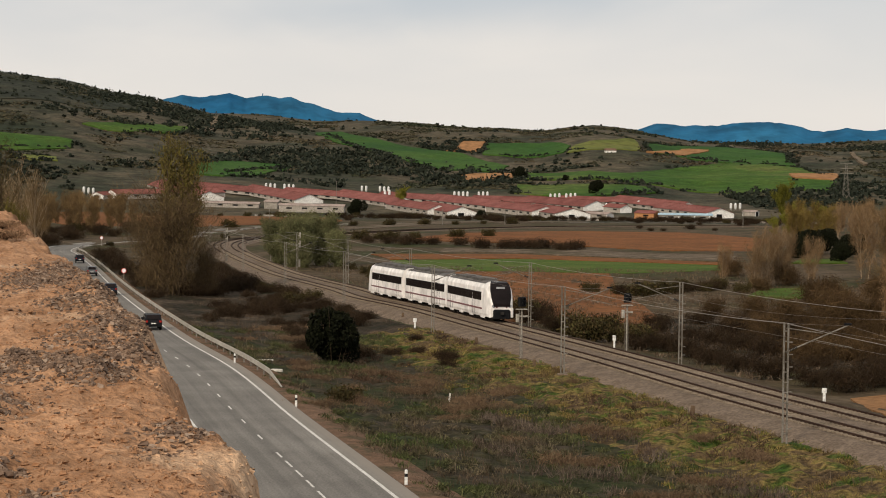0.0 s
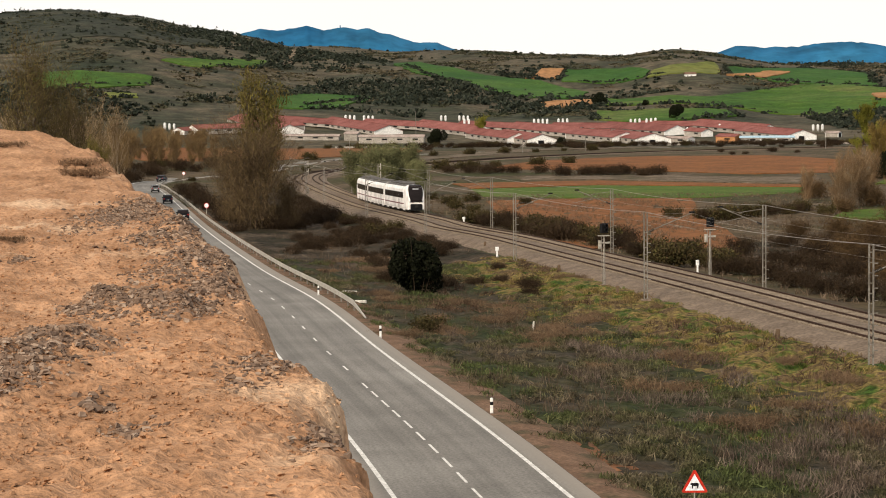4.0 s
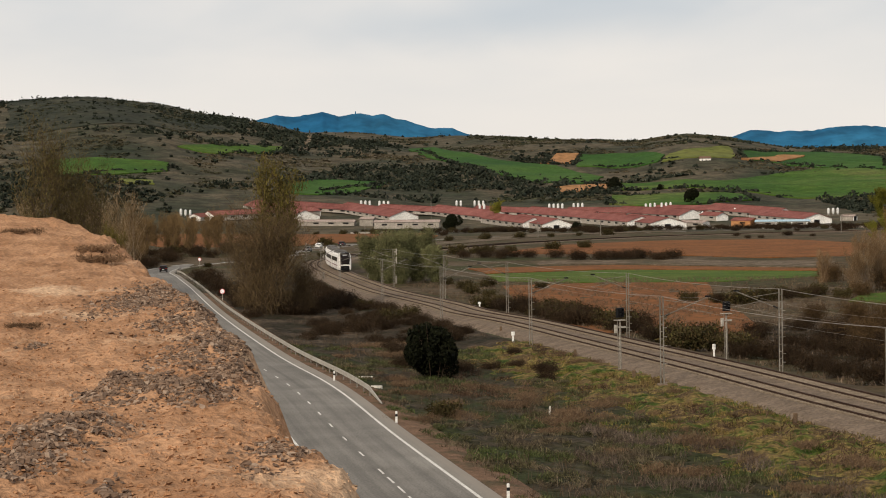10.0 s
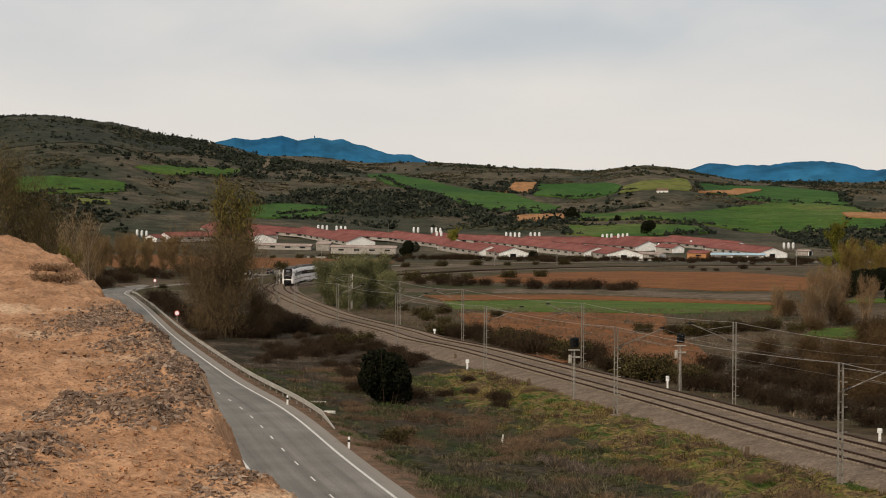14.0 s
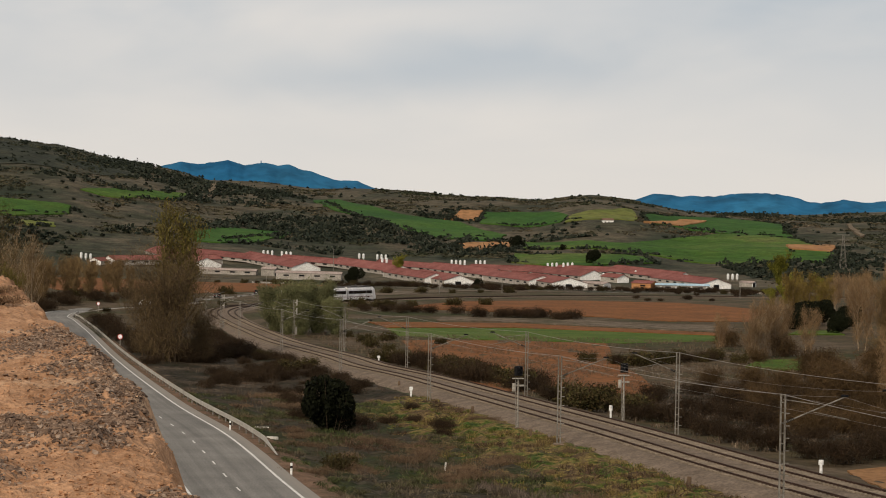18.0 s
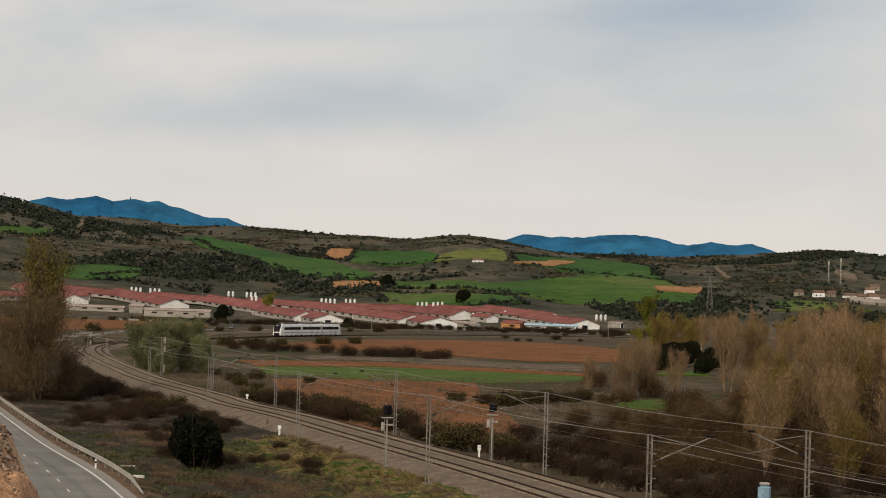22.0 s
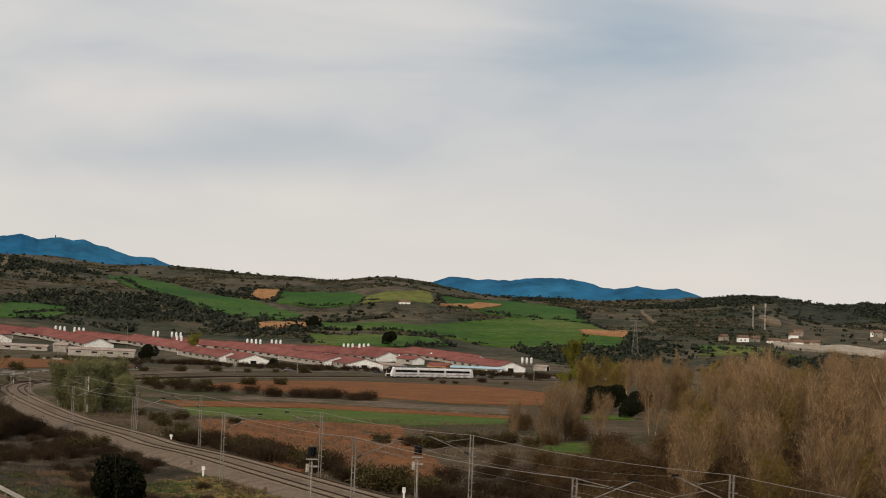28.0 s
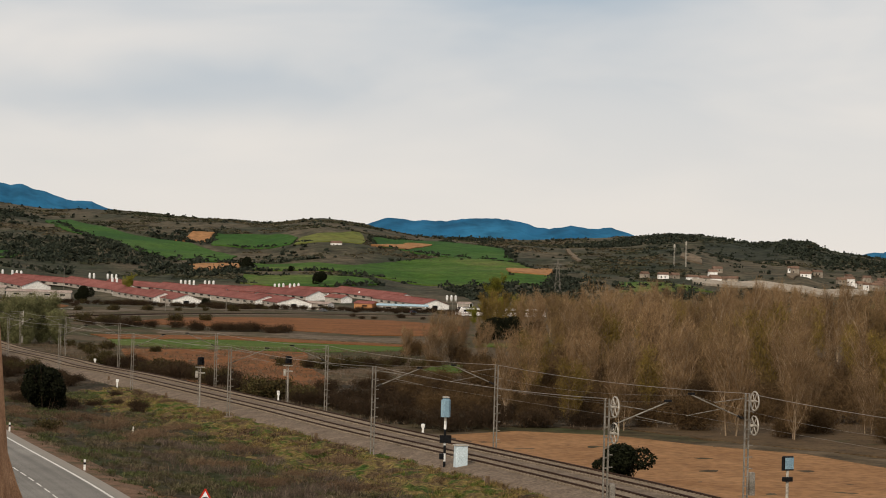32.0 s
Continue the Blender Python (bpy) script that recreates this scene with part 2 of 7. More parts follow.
EARTH_PALE = surface("pale_ploughed_earth", (0.20, 0.102, 0.044), (0.27, 0.145, 0.066), scale=0.12, fine=9, bump=0.5, depth=0.12)
EARTH_ORANGE = surface("orange_verge_earth", (0.10, 0.052, 0.030), (0.20, 0.090, 0.042), scale=0.9, fine=7, bump=0.8, depth=0.1, patch=(0.095, 0.066, 0.040), patch_scale=0.5, patch_at=0.5)
EARTH_HILL = surface("orange_hill_soil", (0.25, 0.125, 0.052), (0.31, 0.160, 0.070), scale=0.03, fine=6, bump=0.3, depth=0.5)
FALLOW = mottled("weedy_fallow", [(0.35, (0.060, 0.052, 0.028)), (0.45, (0.090, 0.068, 0.044)), (0.55, (0.135, 0.104, 0.074)), (0.66, (0.070, 0.050, 0.034))], 0.06, grain=8, lo=0.55, hi=1.3, depth=0.2)
BANK = surface("orange_bank_soil", (0.262, 0.136, 0.070), (0.45, 0.256, 0.143), scale=1.3, fine=12, bump=0.8, depth=0.05, patch=(0.53, 0.355, 0.225), patch_scale=0.45, patch_at=0.56)
RUBBLE = leaf("bank_rubble", (0.135, 0.092, 0.068), (0.40, 0.300, 0.225), (0.26, 0.172, 0.118))
def asphalt():
    """Worn asphalt: streaks along the lanes, mottling, a dusty shoulder; 'lane' holds offset and length along the road."""
    m = surface("old_asphalt", (0.138, 0.126, 0.110), (0.172, 0.158, 0.139), scale=0.25, fine=30, bump=0.2, depth=0.01, patch=(0.19, 0.176, 0.155), patch_scale=0.08, spec=0.2)
    n, l = m.node_tree.nodes, m.node_tree.links
    b = n["Principled BSDF"]
    body = b.inputs["Base Color"].links[0].from_socket
    lane = n.new("ShaderNodeAttribute")
    lane.attribute_name = "lane"
    mp = n.new("ShaderNodeMapping")
    mp.inputs["Scale"].default_value = (1.5, 0.016, 1)
    l.new(lane.outputs["Vector"], mp.inputs[0])
    t = n.new("ShaderNodeTexNoise")
    t.inputs["Scale"].default_value, t.inputs["Detail"].default_value = 1.0, 4.0
    l.new(mp.outputs[0], t.inputs["Vector"])
    r = n.new("ShaderNodeMapRange")
    for k, v in ((1, 0.3), (2, 0.7), (3, 0.74), (4, 1.22)):
        r.inputs[k].default_value = v
    l.new(t.outputs["Fac"], r.inputs[0])
    x = n.new("ShaderNodeVectorMath")
    x.operation = "SCALE"
    l.new(body, x.inputs[0])
    l.new(r.outputs[0], x.inputs["Scale"])
    sep = n.new("ShaderNodeSeparateXYZ")
    l.new(lane.outputs["Vector"], sep.inputs[0])
    ab = n.new("ShaderNodeMath")
    ab.operation = "ABSOLUTE"
    l.new(sep.outputs[0], ab.inputs[0])
    edge = n.new("ShaderNodeMapRange")
    for k, v in ((1, 3.3), (2, 4.1), (3, 0.0), (4, 0.75)):
        edge.inputs[k].default_value = v
    l.new(ab.outputs[0], edge.inputs[0])
    mx = n.new("ShaderNodeMix")
    mx.data_type = "RGBA"
    l.new(edge.outputs[0], mx.inputs[0])
    l.new(x.outputs[0], mx.inputs[6])
    mx.inputs[7].default_value = (0.235, 0.205, 0.170, 1)
    l.new(mx.outputs[2], b.inputs["Base Color"])
    return m


ASPHALT = asphalt()
VERGE = surface("reddish_verge", (0.112, 0.066, 0.041), (0.178, 0.110, 0.070), scale=0.6, fine=9, bump=0.8, depth=0.1, patch=(0.080, 0.060, 0.034), patch_scale=0.35, patch_at=0.5)
LINE = surface("road_paint", (0.50, 0.48, 0.44), (0.66, 0.64, 0.60), scale=1.2, fine=6, bump=0.0, rough=0.7)
BALLAST = surface("ballast", (0.120, 0.089, 0.064), (0.182, 0.137, 0.101), scale=0.5, fine=8, bump=1.0, depth=0.1)
# strips beside the rails: rust, and the rail's shadow painted as dark colour
RAIL_SHADE_RUST = surface("rail_shade_and_rust", (0.055, 0.036, 0.024), (0.085, 0.058, 0.038), scale=0.9, fine=8, bump=0.8, depth=0.06)
SLEEPER = surface("sleeper_concrete", (0.16, 0.125, 0.09), (0.22, 0.175, 0.13), scale=0.8, fine=6, per_thing=0.12)
RAIL = surface("rusty_rail", (0.030, 0.017, 0.012), (0.055, 0.032, 0.022), scale=1.5, rough=0.7, metal=0.1, bump=0.0)
MAST = surface("weathered_mast_steel", (0.13, 0.115, 0.095), (0.26, 0.24, 0.21), scale=1.5, rough=0.6, metal=0.1, bump=0.0)
WIRE = plain("wire", (0.30, 0.27, 0.24), 0.5, 0.2)
STEEL = surface("galvanised_steel", (0.33, 0.30, 0.255), (0.44, 0.41, 0.36), scale=0.7, rough=0.5, metal=0.15, bump=0.0)
WHITE = plain("white_paint", (0.74, 0.73, 0.70), 0.45)
DARK = plain("dark_plastic", (0.012, 0.012, 0.013), 0.5)
CONCRETE_PALE = surface("pale_road_dust", (0.26, 0.22, 0.17), (0.34, 0.29, 0.23), scale=0.05, fine=6)
# far ranges: the haze of distance is painted into this base colour
HAZE_BLUE = surface("haze_blue_mountain", (0.010, 0.078, 0.170), (0.026, 0.128, 0.235), scale=0.0035, fine=5, bump=0.0, rough=1.0)
FALLOW_PALE = surface("pale_bare_ground", (0.11, 0.083, 0.056), (0.17, 0.13, 0.088), scale=0.05, fine=8)
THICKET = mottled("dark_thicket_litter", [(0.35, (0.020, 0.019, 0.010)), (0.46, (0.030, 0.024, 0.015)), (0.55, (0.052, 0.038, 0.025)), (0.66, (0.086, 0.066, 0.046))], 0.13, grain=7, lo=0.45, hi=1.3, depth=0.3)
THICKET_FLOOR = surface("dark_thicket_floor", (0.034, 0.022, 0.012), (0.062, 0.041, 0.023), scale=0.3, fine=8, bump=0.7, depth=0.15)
HEATH_FLOOR = mottled("dark_heath_cover", [(0.36, (0.019, 0.023, 0.016)), (0.5, (0.032, 0.034, 0.023)), (0.62, (0.048, 0.045, 0.030))], 0.012, grain=8, lo=0.6, hi=1.25, bump=0.8, depth=2.0)


# ---- geometry helpers ----
class Geo:
    """Collects vertices and faces of one mesh."""

    def __init__(self):
        self.v, self.f = [], []

    def add(self, verts, faces):
        k = len(self.v)
        self.v.extend(tuple(p) for p in verts)
        self.f.extend(tuple(i + k for i in q) for q in faces)
        return self

    def box(self, c, s, m=None, taper=1.0, bevel=0.0):
        """A block with centre c and size s; taper narrows its top; bevel cuts its upright and top edges."""
        hx, hy, hz = s[0] / 2, s[1] / 2, s[2] / 2
        if bevel:
            def ring(x, y, z, k):
                return [(-x + k, -y, z), (x - k, -y, z), (x, -y + k, z), (x, y - k, z), (x - k, y, z), (-x + k, y, z), (-x, y - k, z), (-x, -y + k, z)]
            vs = ring(hx, hy, -hz, bevel) + ring(hx * taper, hy * taper, hz - bevel, bevel) + ring(hx * taper - bevel, hy * taper - bevel, hz, bevel * 0.6)
            fs = [tuple(range(7, -1, -1)), tuple(range(16, 24))]
            for r in (0, 8):
                fs += [(r + i, r + (i + 1) % 8, r + 8 + (i + 1) % 8, r + 8 + i) for i in range(8)]
        else:
            vs = [(sx * hx * (taper if sz > 0 else 1), sy * hy * (taper if sz > 0 else 1), sz * hz) for sz in (-1, 1) for sx, sy in ((-1, -1), (1, -1), (1, 1), (-1, 1))]
            fs = [(3, 2, 1, 0), (4, 5, 6, 7), (0, 1, 5, 4), (1, 2, 6, 5), (2, 3, 7, 6), (3, 0, 4, 7)]
        vs = [Vector(p) + Vector(c) for p in vs]
        if m is not None:
            vs = [m @ p for p in vs]
        return self.add(vs, fs)

    def tube(self, a, b, ra, rb=None, n=6, caps=True):
        a, b = Vector(a), Vector(b)
        rb = ra if rb is None else rb
        d = (b - a).normalized()
        u = d.cross(Vector((0, 0, 1)) if abs(d.z) < 0.9 else Vector((1, 0, 0))).normalized()
        w = d.cross(u)
        ring = [u * math.cos(2 * math.pi * i / n) + w * math.sin(2 * math.pi * i / n) for i in range(n)]
        fs = [(i, i + n, (i + 1) % n + n, (i + 1) % n) for i in range(n)]
        if caps:
            fs += [tuple(range(n)), tuple(range(2 * n - 1, n - 1, -1))]
        return self.add([a + r * ra for r in ring] + [b + r * rb for r in ring], fs)

    def mesh(self, name, material, soft=False):
        me = bpy.data.meshes.new(name)
        me.from_pydata([tuple(p) for p in self.v], [], self.f)
        me.materials.append(material)
        if soft:
            me.polygons.foreach_set("use_smooth", [True] * len(me.polygons))
        me.update()
        return me


def array_mesh(name, verts, faces, material, soft=False):
    me = bpy.data.meshes.new(name)
    me.from_pydata(np.asarray(verts).tolist(), [], np.asarray(faces).tolist() if not isinstance(faces, list) else faces)
    me.materials.append(material)
    if soft:
        me.polygons.foreach_set("use_smooth", [True] * len(me.polygons))
    me.update()
    return me


def part(name, geo, material, parent, label="", soft=False):
    """One mesh object under a thing or a part."""
    data = geo.mesh(name, material, soft) if isinstance(geo, Geo) else geo
    ob = new(name, data)
    ob.parent = parent
    if label:
        tagged(ob, label)
    return ob


def thing(name, label, category, group="", m=None):
    ob = new(name)
    ob.empty_display_size = 0.3
    if m is not None:
        ob.matrix_basis = m
    return tagged(ob, label, category, group)


def smooth(a, b, v):
    u = np.clip((v - a) / (b - a), 0, 1)
    return u * u * (3 - 2 * u)


def value_noise(x, y, seed=0):
    """Soft random heights of about -1 to 1 with a period of one unit."""
    xi, yi = np.floor(x).astype(int), np.floor(y).astype(int)
    fx, fy = x - xi, y - yi
    fx, fy = fx * fx * (3 - 2 * fx), fy * fy * (3 - 2 * fy)

    def h(i, j):
        k = (i * 374761393 + j * 668265263 + seed * 974634541) & 0x7FFFFFFF
        k = ((k ^ (k >> 13)) * 1274126177) & 0x7FFFFFFF
        return ((k ^ (k >> 16)) & 0xFFFF) / 32767.5 - 1

    return (h(xi, yi) * (1 - fx) + h(xi + 1, yi) * fx) * (1 - fy) + (h(xi, yi + 1) * (1 - fx) + h(xi + 1, yi + 1) * fx) * fy


def fractal(x, y, octaves=4, seed=0):
    return sum(value_noise(x * 2**o, y * 2**o, seed + o) / 2**o for o in range(octaves))


def spline(points, n=12):
    """A smooth line through the points."""
    p = np.array(points, float)
    out_p = []
    for i in range(len(p) - 1):
        a, b, c, d = p[max(i - 1, 0)], p[i], p[i + 1], p[min(i + 2, len(p) - 1)]
        u = np.linspace(0, 1, n, endpoint=False)[:, None]
        out_p.append(0.5 * (2 * b + (c - a) * u + (2 * a - 5 * b + 4 * c - d) * u**2 + (3 * b - a - 3 * c + d) * u**3))
    return np.concatenate(out_p + [p[-1:]])


class Way:
    """A line over the land, by its length: place, heading and offsets to its right."""

    def __init__(self, points):
        self.p = spline(points)
        self.s = np.r_[0, np.cumsum(np.hypot(*np.diff(self.p, axis=0).T))]
        d = np.gradient(self.p, axis=0)
        self.d = d / np.hypot(*d.T)[:, None]

    def at(self, s, off=0.0):
        x, y = (np.interp(s, self.s, self.p[:, k]) for k in (0, 1))
        dx, dy = (np.interp(s, self.s, self.d[:, k]) for k in (0, 1))
        return x + dy * off, y - dx * off

    def heading(self, s):
        dx, dy = (np.interp(s, self.s, self.d[:, k]) for k in (0, 1))
        return math.degrees(math.atan2(-dx, dy))

    def of_y(self, y):
        return float(np.interp(y, self.p[:, 1], self.s))


ROAD = [(60.2, -220), (22.5, -40), (14.0, 0), (1.35, 60), (-2.05, 76), (-6.05, 95), (-14.0, 130), (-22.1, 167), (-33, 209), (-53.2, 295), (-77.2, 404), (-91.5, 466), (-98, 492), (-100, 520), (-95, 550), (-84, 577), (-80, 625), (-76, 700), (-60, 810), (-15, 930), (70, 1030), (220, 1130), (420, 1190), (650, 1240)]
TRACK = [(52, -60), (41, 50), (36.5, 82), (31.5, 106), (21.6, 146), (14.6, 178), (4.3, 222), (-4.2, 258), (-12.2, 285), (-17.5, 310), (-31.2, 366), (-42.5, 425), (-52.5, 478), (-59.5, 517), (-63, 548), (-62, 578), (-54, 606), (-40, 636), (-24, 676), (-9.6, 720), (8, 769), (27, 814), (50, 855), (84, 900), (130, 945), (200, 1000), (300, 1060)]
RIDGE_AZ = (-60, -30, -22, -15.5, -12.9, -11.1, -10, -8.6, -7, -5.4, -4.2, -2.4, -0.7, 0.9, 2.2, 3, 3.6, 4.5, 6.3, 7.8, 10.4, 12.5, 13.6, 14.5, 15.8, 17.6, 18.1, 18.9, 20, 20.7, 21.4, 22, 23.4, 25.4, 27.9, 31, 40, 60)
RIDGE_EL = (2.0, 2.4, 2.8, 3.12, 3.3, 3.12, 2.82, 2.64, 2.28, 2.22, 2.1, 2.15, 2.01, 1.94, 1.9, 2.03, 2.07, 2.0, 1.7, 1.65, 1.66, 1.8, 1.96, 1.93, 1.73, 1.77, 1.53, 1.43, 1.28, 1.55, 1.65, 1.52, 1.32, 1.35, 1.37, 1.4, 1.5, 1.5)
road_way, track_way = Way(ROAD), Way(TRACK)


def line_x(line, y):
    pts = np.array(line, float)
    return np.interp(y, pts[:, 1], pts[:, 0])


def valley(x, y):
    return 3.0 * smooth(430, 720, np.hypot(x, y))


def ground_z(x, y):
    """Height of the land: a flat valley that rises a little, a slope and a ridge behind, furrowed."""
    x, y = np.asarray(x, float), np.asarray(y, float)
    r, az = np.hypot(x, y), np.degrees(np.arctan2(x, y))
    z = valley(x, y)
    top = EYE_Z + 2300 * np.tan(np.radians(np.interp(az, RIDGE_AZ, RIDGE_EL)))
    u = np.clip((r - 1150) / 1150, 0, 1)
    rise = 0.55 * u + 0.45 * u * u * (3 - 2 * u)
    roll = 4.0 * np.sin(x / 97 + 1.3 * np.sin(y / 310)) + 3.0 * np.sin(y / 143 + x / 410) + 2.0 * np.sin(x / 41 + y / 77)
    z = z + (top - 3) * rise + roll * 4 * u * (1 - u) * (0.4 + u) - 0.06 * np.clip(r - 2300, 0, None)
    # hollow between road and railway, low land beyond the railway
    xr, xt = line_x(ROAD, y) + 4.5, line_x(TRACK, y) - 5
    near = (1 - smooth(330, 430, y)) * smooth(-80, -20, y)
    w = np.clip((x - xr) / np.maximum(xt - xr, 3), 0, 1)
    z = z - near * np.clip((xt - xr) / 25, 0, 1) * 1.3 * np.sin(np.pi * w) ** 0.8 * (xt > xr)
    z = z - near * 1.2 * smooth(4, 12, x - line_x(TRACK, y)) * (1 - smooth(60, 160, x - line_x(TRACK, y)))
    z = z - 0.35 * (1 - smooth(5, 9, np.abs(x - line_x(TRACK, y)))) * (y < 600) - 0.25 * (1 - smooth(5, 9, np.abs(x - line_x(ROAD, y)))) * (y < 520)
    return z


def on_ground(x, y, lift=0.0):
    return float(ground_z(x, y)) + lift


# ---- the land ----
def build_ground():
    az = np.radians(np.r_[np.linspace(-180, -40, 36, endpoint=False), np.linspace(-40, -18, 50, endpoint=False), np.linspace(-18, 33, 330, endpoint=False), np.linspace(33, 60, 40, endpoint=False), np.linspace(60, 180, 30, endpoint=False)])
    rr = np.r_[0.5, np.geomspace(20, 1000, 190), np.geomspace(1012, 2320, 110), np.geomspace(2400, 4900, 12)]
    a, r = np.meshgrid(az, rr)
    x, y = r * np.sin(a), r * np.cos(a)
    z = ground_z(x, y)
    behind = smooth(0, -200, y)
    z = z * (1 - behind)
    far = smooth(1150, 1500, r)
    z = z + far * fractal(x / 60, y / 60, 4, 5) * 1.6 + (1 - far) * smooth(40, 120, r) * fractal(x / 3.0, y / 3.0, 3, 9) * 0.12
    n, k = len(rr), len(az)
    i, j = np.meshgrid(np.arange(n - 1), np.arange(k), indexing="ij")
    j2 = (j + 1) % k
    faces = np.stack([i * k + j, i * k + j2, (i + 1) * k + j2, (i + 1) * k + j], -1).reshape(-1, 4)
    me = array_mesh("ground", np.stack([x, y, z], -1).reshape(-1, 3), faces, GRASS, True)
    me.materials.append(HILL)
    mid = np.hypot(x, y)[:-1].reshape(-1) > 1010
    me.polygons.foreach_set("material_index", mid.astype(np.int32))
    tagged(new("ground", me), "valley floor of dry meadow rising to scrub hills", "ground", kind="structure")


build_ground()


def ribbon(way, s0, s1, offs, heights, step=4.0, up=None):
    """A strip along a line: one cross-section of offsets and heights, swept."""
    s = np.arange(s0, s1 + step / 2, step)
    cols = []
    for o, h in zip(offs, heights):
        x, y = way.at(s, o)
        cx, cy = way.at(s)
        cols.append(np.stack([x, y, valley(cx, cy) + h], -1))
    v = np.stack(cols, 1)
    n, k = v.shape[:2]
    i, j = np.meshgrid(np.arange(n - 1), np.arange(k - 1), indexing="ij")
    return v.reshape(-1, 3), np.stack([i * k + j, i * k + j + 1, (i + 1) * k + j + 1, (i + 1) * k + j], -1).reshape(-1, 4)


def draped(name, outline, material, label, category="field", lift=None, cell=None, kind="structure"):
    """A field laid over the land: an outline in metres, filled with small triangles that follow the ground."""
    from mathutils.geometry import delaunay_2d_cdt
    p = np.array(outline, float)
    p = np.concatenate([np.linspace(p[i], p[(i + 1) % len(p)], 8, endpoint=False) for i in range(len(p))])
    r = np.hypot(*p.mean(0))
    p = p + np.stack([fractal(p[:, 0] / 30, p[:, 1] / 30, 3, 3), fractal(p[:, 0] / 30 + 50, p[:, 1] / 30, 3, 4)], -1) * r * 0.0015
    cell = cell or max(2.0, r / 120)
    lift = lift or (0.10 if r < 450 else 0.18 if r < 1000 else 1.0)
    gx, gy = np.meshgrid(np.arange(p[:, 0].min(), p[:, 0].max(), cell), np.arange(p[:, 1].min(), p[:, 1].max(), cell * 1.5))
    pts = [Vector(q) for q in p] + [Vector(q) for q in np.stack([gx.ravel(), gy.ravel()], -1)]
    vs, _, fs, *_ = delaunay_2d_cdt(pts, [(i, (i + 1) % len(p)) for i in range(len(p))], [], 1, 1e-4)
    v = np.array([(q.x, q.y) for q in vs])
    z = ground_z(v[:, 0], v[:, 1]) + lift
    if r > 1150:
        z = z + fractal(v[:, 0] / 60, v[:, 1] / 60, 4, 5) * 1.6 * smooth(1150, 1500, np.hypot(v[:, 0], v[:, 1]))
    faces = [tuple(f) for f in fs]
    count = {}
    for f in faces:
        for i in range(len(f)):
            count.setdefault(frozenset((f[i], f[(i + 1) % len(f)])), []).append((f[i], f[(i + 1) % len(f)]))
    base = len(v)
    verts = np.r_[np.c_[v, z], np.c_[v, z - lift - 0.8]]
    for e in count.values():
        if len(e) == 1:
            a, b = e[0]
            faces.append((b, a, a + base, b + base))
    ob = new(name, array_mesh(name, verts, faces, material))
    return tagged(ob, label, category, kind=kind)


# fields in the valley
draped("ploughed_field", [(-18, 595), (0, 670), (40, 729), (80, 729), (97, 639), (78, 547), (52, 541), (31, 570), (8, 586)], EARTH, "bare ploughed field of red-brown earth beside the railway")
draped("crop_strip", [(-16, 459), (13, 478), (60, 453), (58, 426), (33, 404), (7, 406), (-12, 415)], CROP_STRIP, "narrow strip of bright green young crop")
draped("ploughed_strip", [(-22, 495), (14, 505), (63, 468), (61, 455), (13, 480), (-16, 463)], EARTH, "narrow strip of bare red-brown earth")
draped("fallow_strip", [(-5, 537), (31, 537), (69, 512), (64, 473), (14, 513), (-6, 513)], FALLOW, "grey-brown strip of weedy fallow land")
draped("ploughed_field", [(-11, 397), (7, 403), (29, 402), (27, 336), (26, 259), (16, 247), (8, 257), (5, 243), (-4, 314)], EARTH, "bare brown field with low weeds, close beside the railway")
draped("ploughed_field", [(-252, 1120), (-210, 1145), (-160, 1135), (-146, 1120), (-70, 1085), (-58, 980), (-54, 880), (-84, 770), (-96, 700), (-140, 720), (-190, 890)], EARTH, "bare red-brown field in front of the farm sheds")
draped("ploughed_field", [(31, 161), (39, 169), (49, 165), (55, 153), (63, 144), (68, 119), (66, 92), (54, 70), (47, 80), (41, 97), (38, 107), (34, 120), (30, 140)], EARTH_PALE, "pale sandy-brown tilled plot beside the railway")
# fields on the slopes
draped("crop_field", [(-401, 1588), (-346, 1580), (-301, 1580), (-295, 1536), (-336, 1478), (-376, 1487)], CROP, "green crop field on the scrub hillside")
draped("crop_field", [(-320, 1701), (-289, 1807), (-250, 1895), (-251, 1807), (-287, 1707)], CROP, "thin green crop field high on the hillside")
draped("crop_field", [(-147, 2011), (-119, 2009), (-76, 1904), (-12, 1822), (39, 1719), (26, 1651), (-15, 1633), (-48, 1689), (-92, 1804), (-128, 1892)], CROP_DEEP, "large deep green crop field sweeping down the hillside")
draped("bare_plot", [(-13, 1836), (1, 1905), (22, 1905), (14, 1824)], EARTH_HILL, "small orange bare plot on the hillside")
draped("bare_plot", [(-3, 1594), (45, 1662), (42, 1575), (3, 1525)], EARTH_HILL, "small orange bare plot below the green field")
draped("crop_field", [(25, 1896), (81, 1870), (99, 1816), (87, 1774), (19, 1801)], CROP_DEEP, "green crop field near the hilltop")
draped("crop_field", [(102, 1816), (158, 1860), (151, 1764), (89, 1765)], CROP_PALE, "pale yellow-green crop field near the hilltop")
draped("crop_field", [(164, 1844), (234, 1979), (296, 1858), (278, 1712), (220, 1706), (162, 1766)], CROP_DEEP, "deep green crop field on the upper slope")
draped("crop_field", [(52, 1665), (132, 1609), (181, 1671), (234, 1707), (282, 1684), (283, 1544), (266, 1450), (182, 1475), (138, 1522), (46, 1554)], CROP, "broad bright green crop field on the lower slope")
draped("bare_plot", [(256, 1604), (300, 1636), (282, 1538), (251, 1547)], EARTH_HILL, "faint orange bare patch in the green field", lift=1.8)
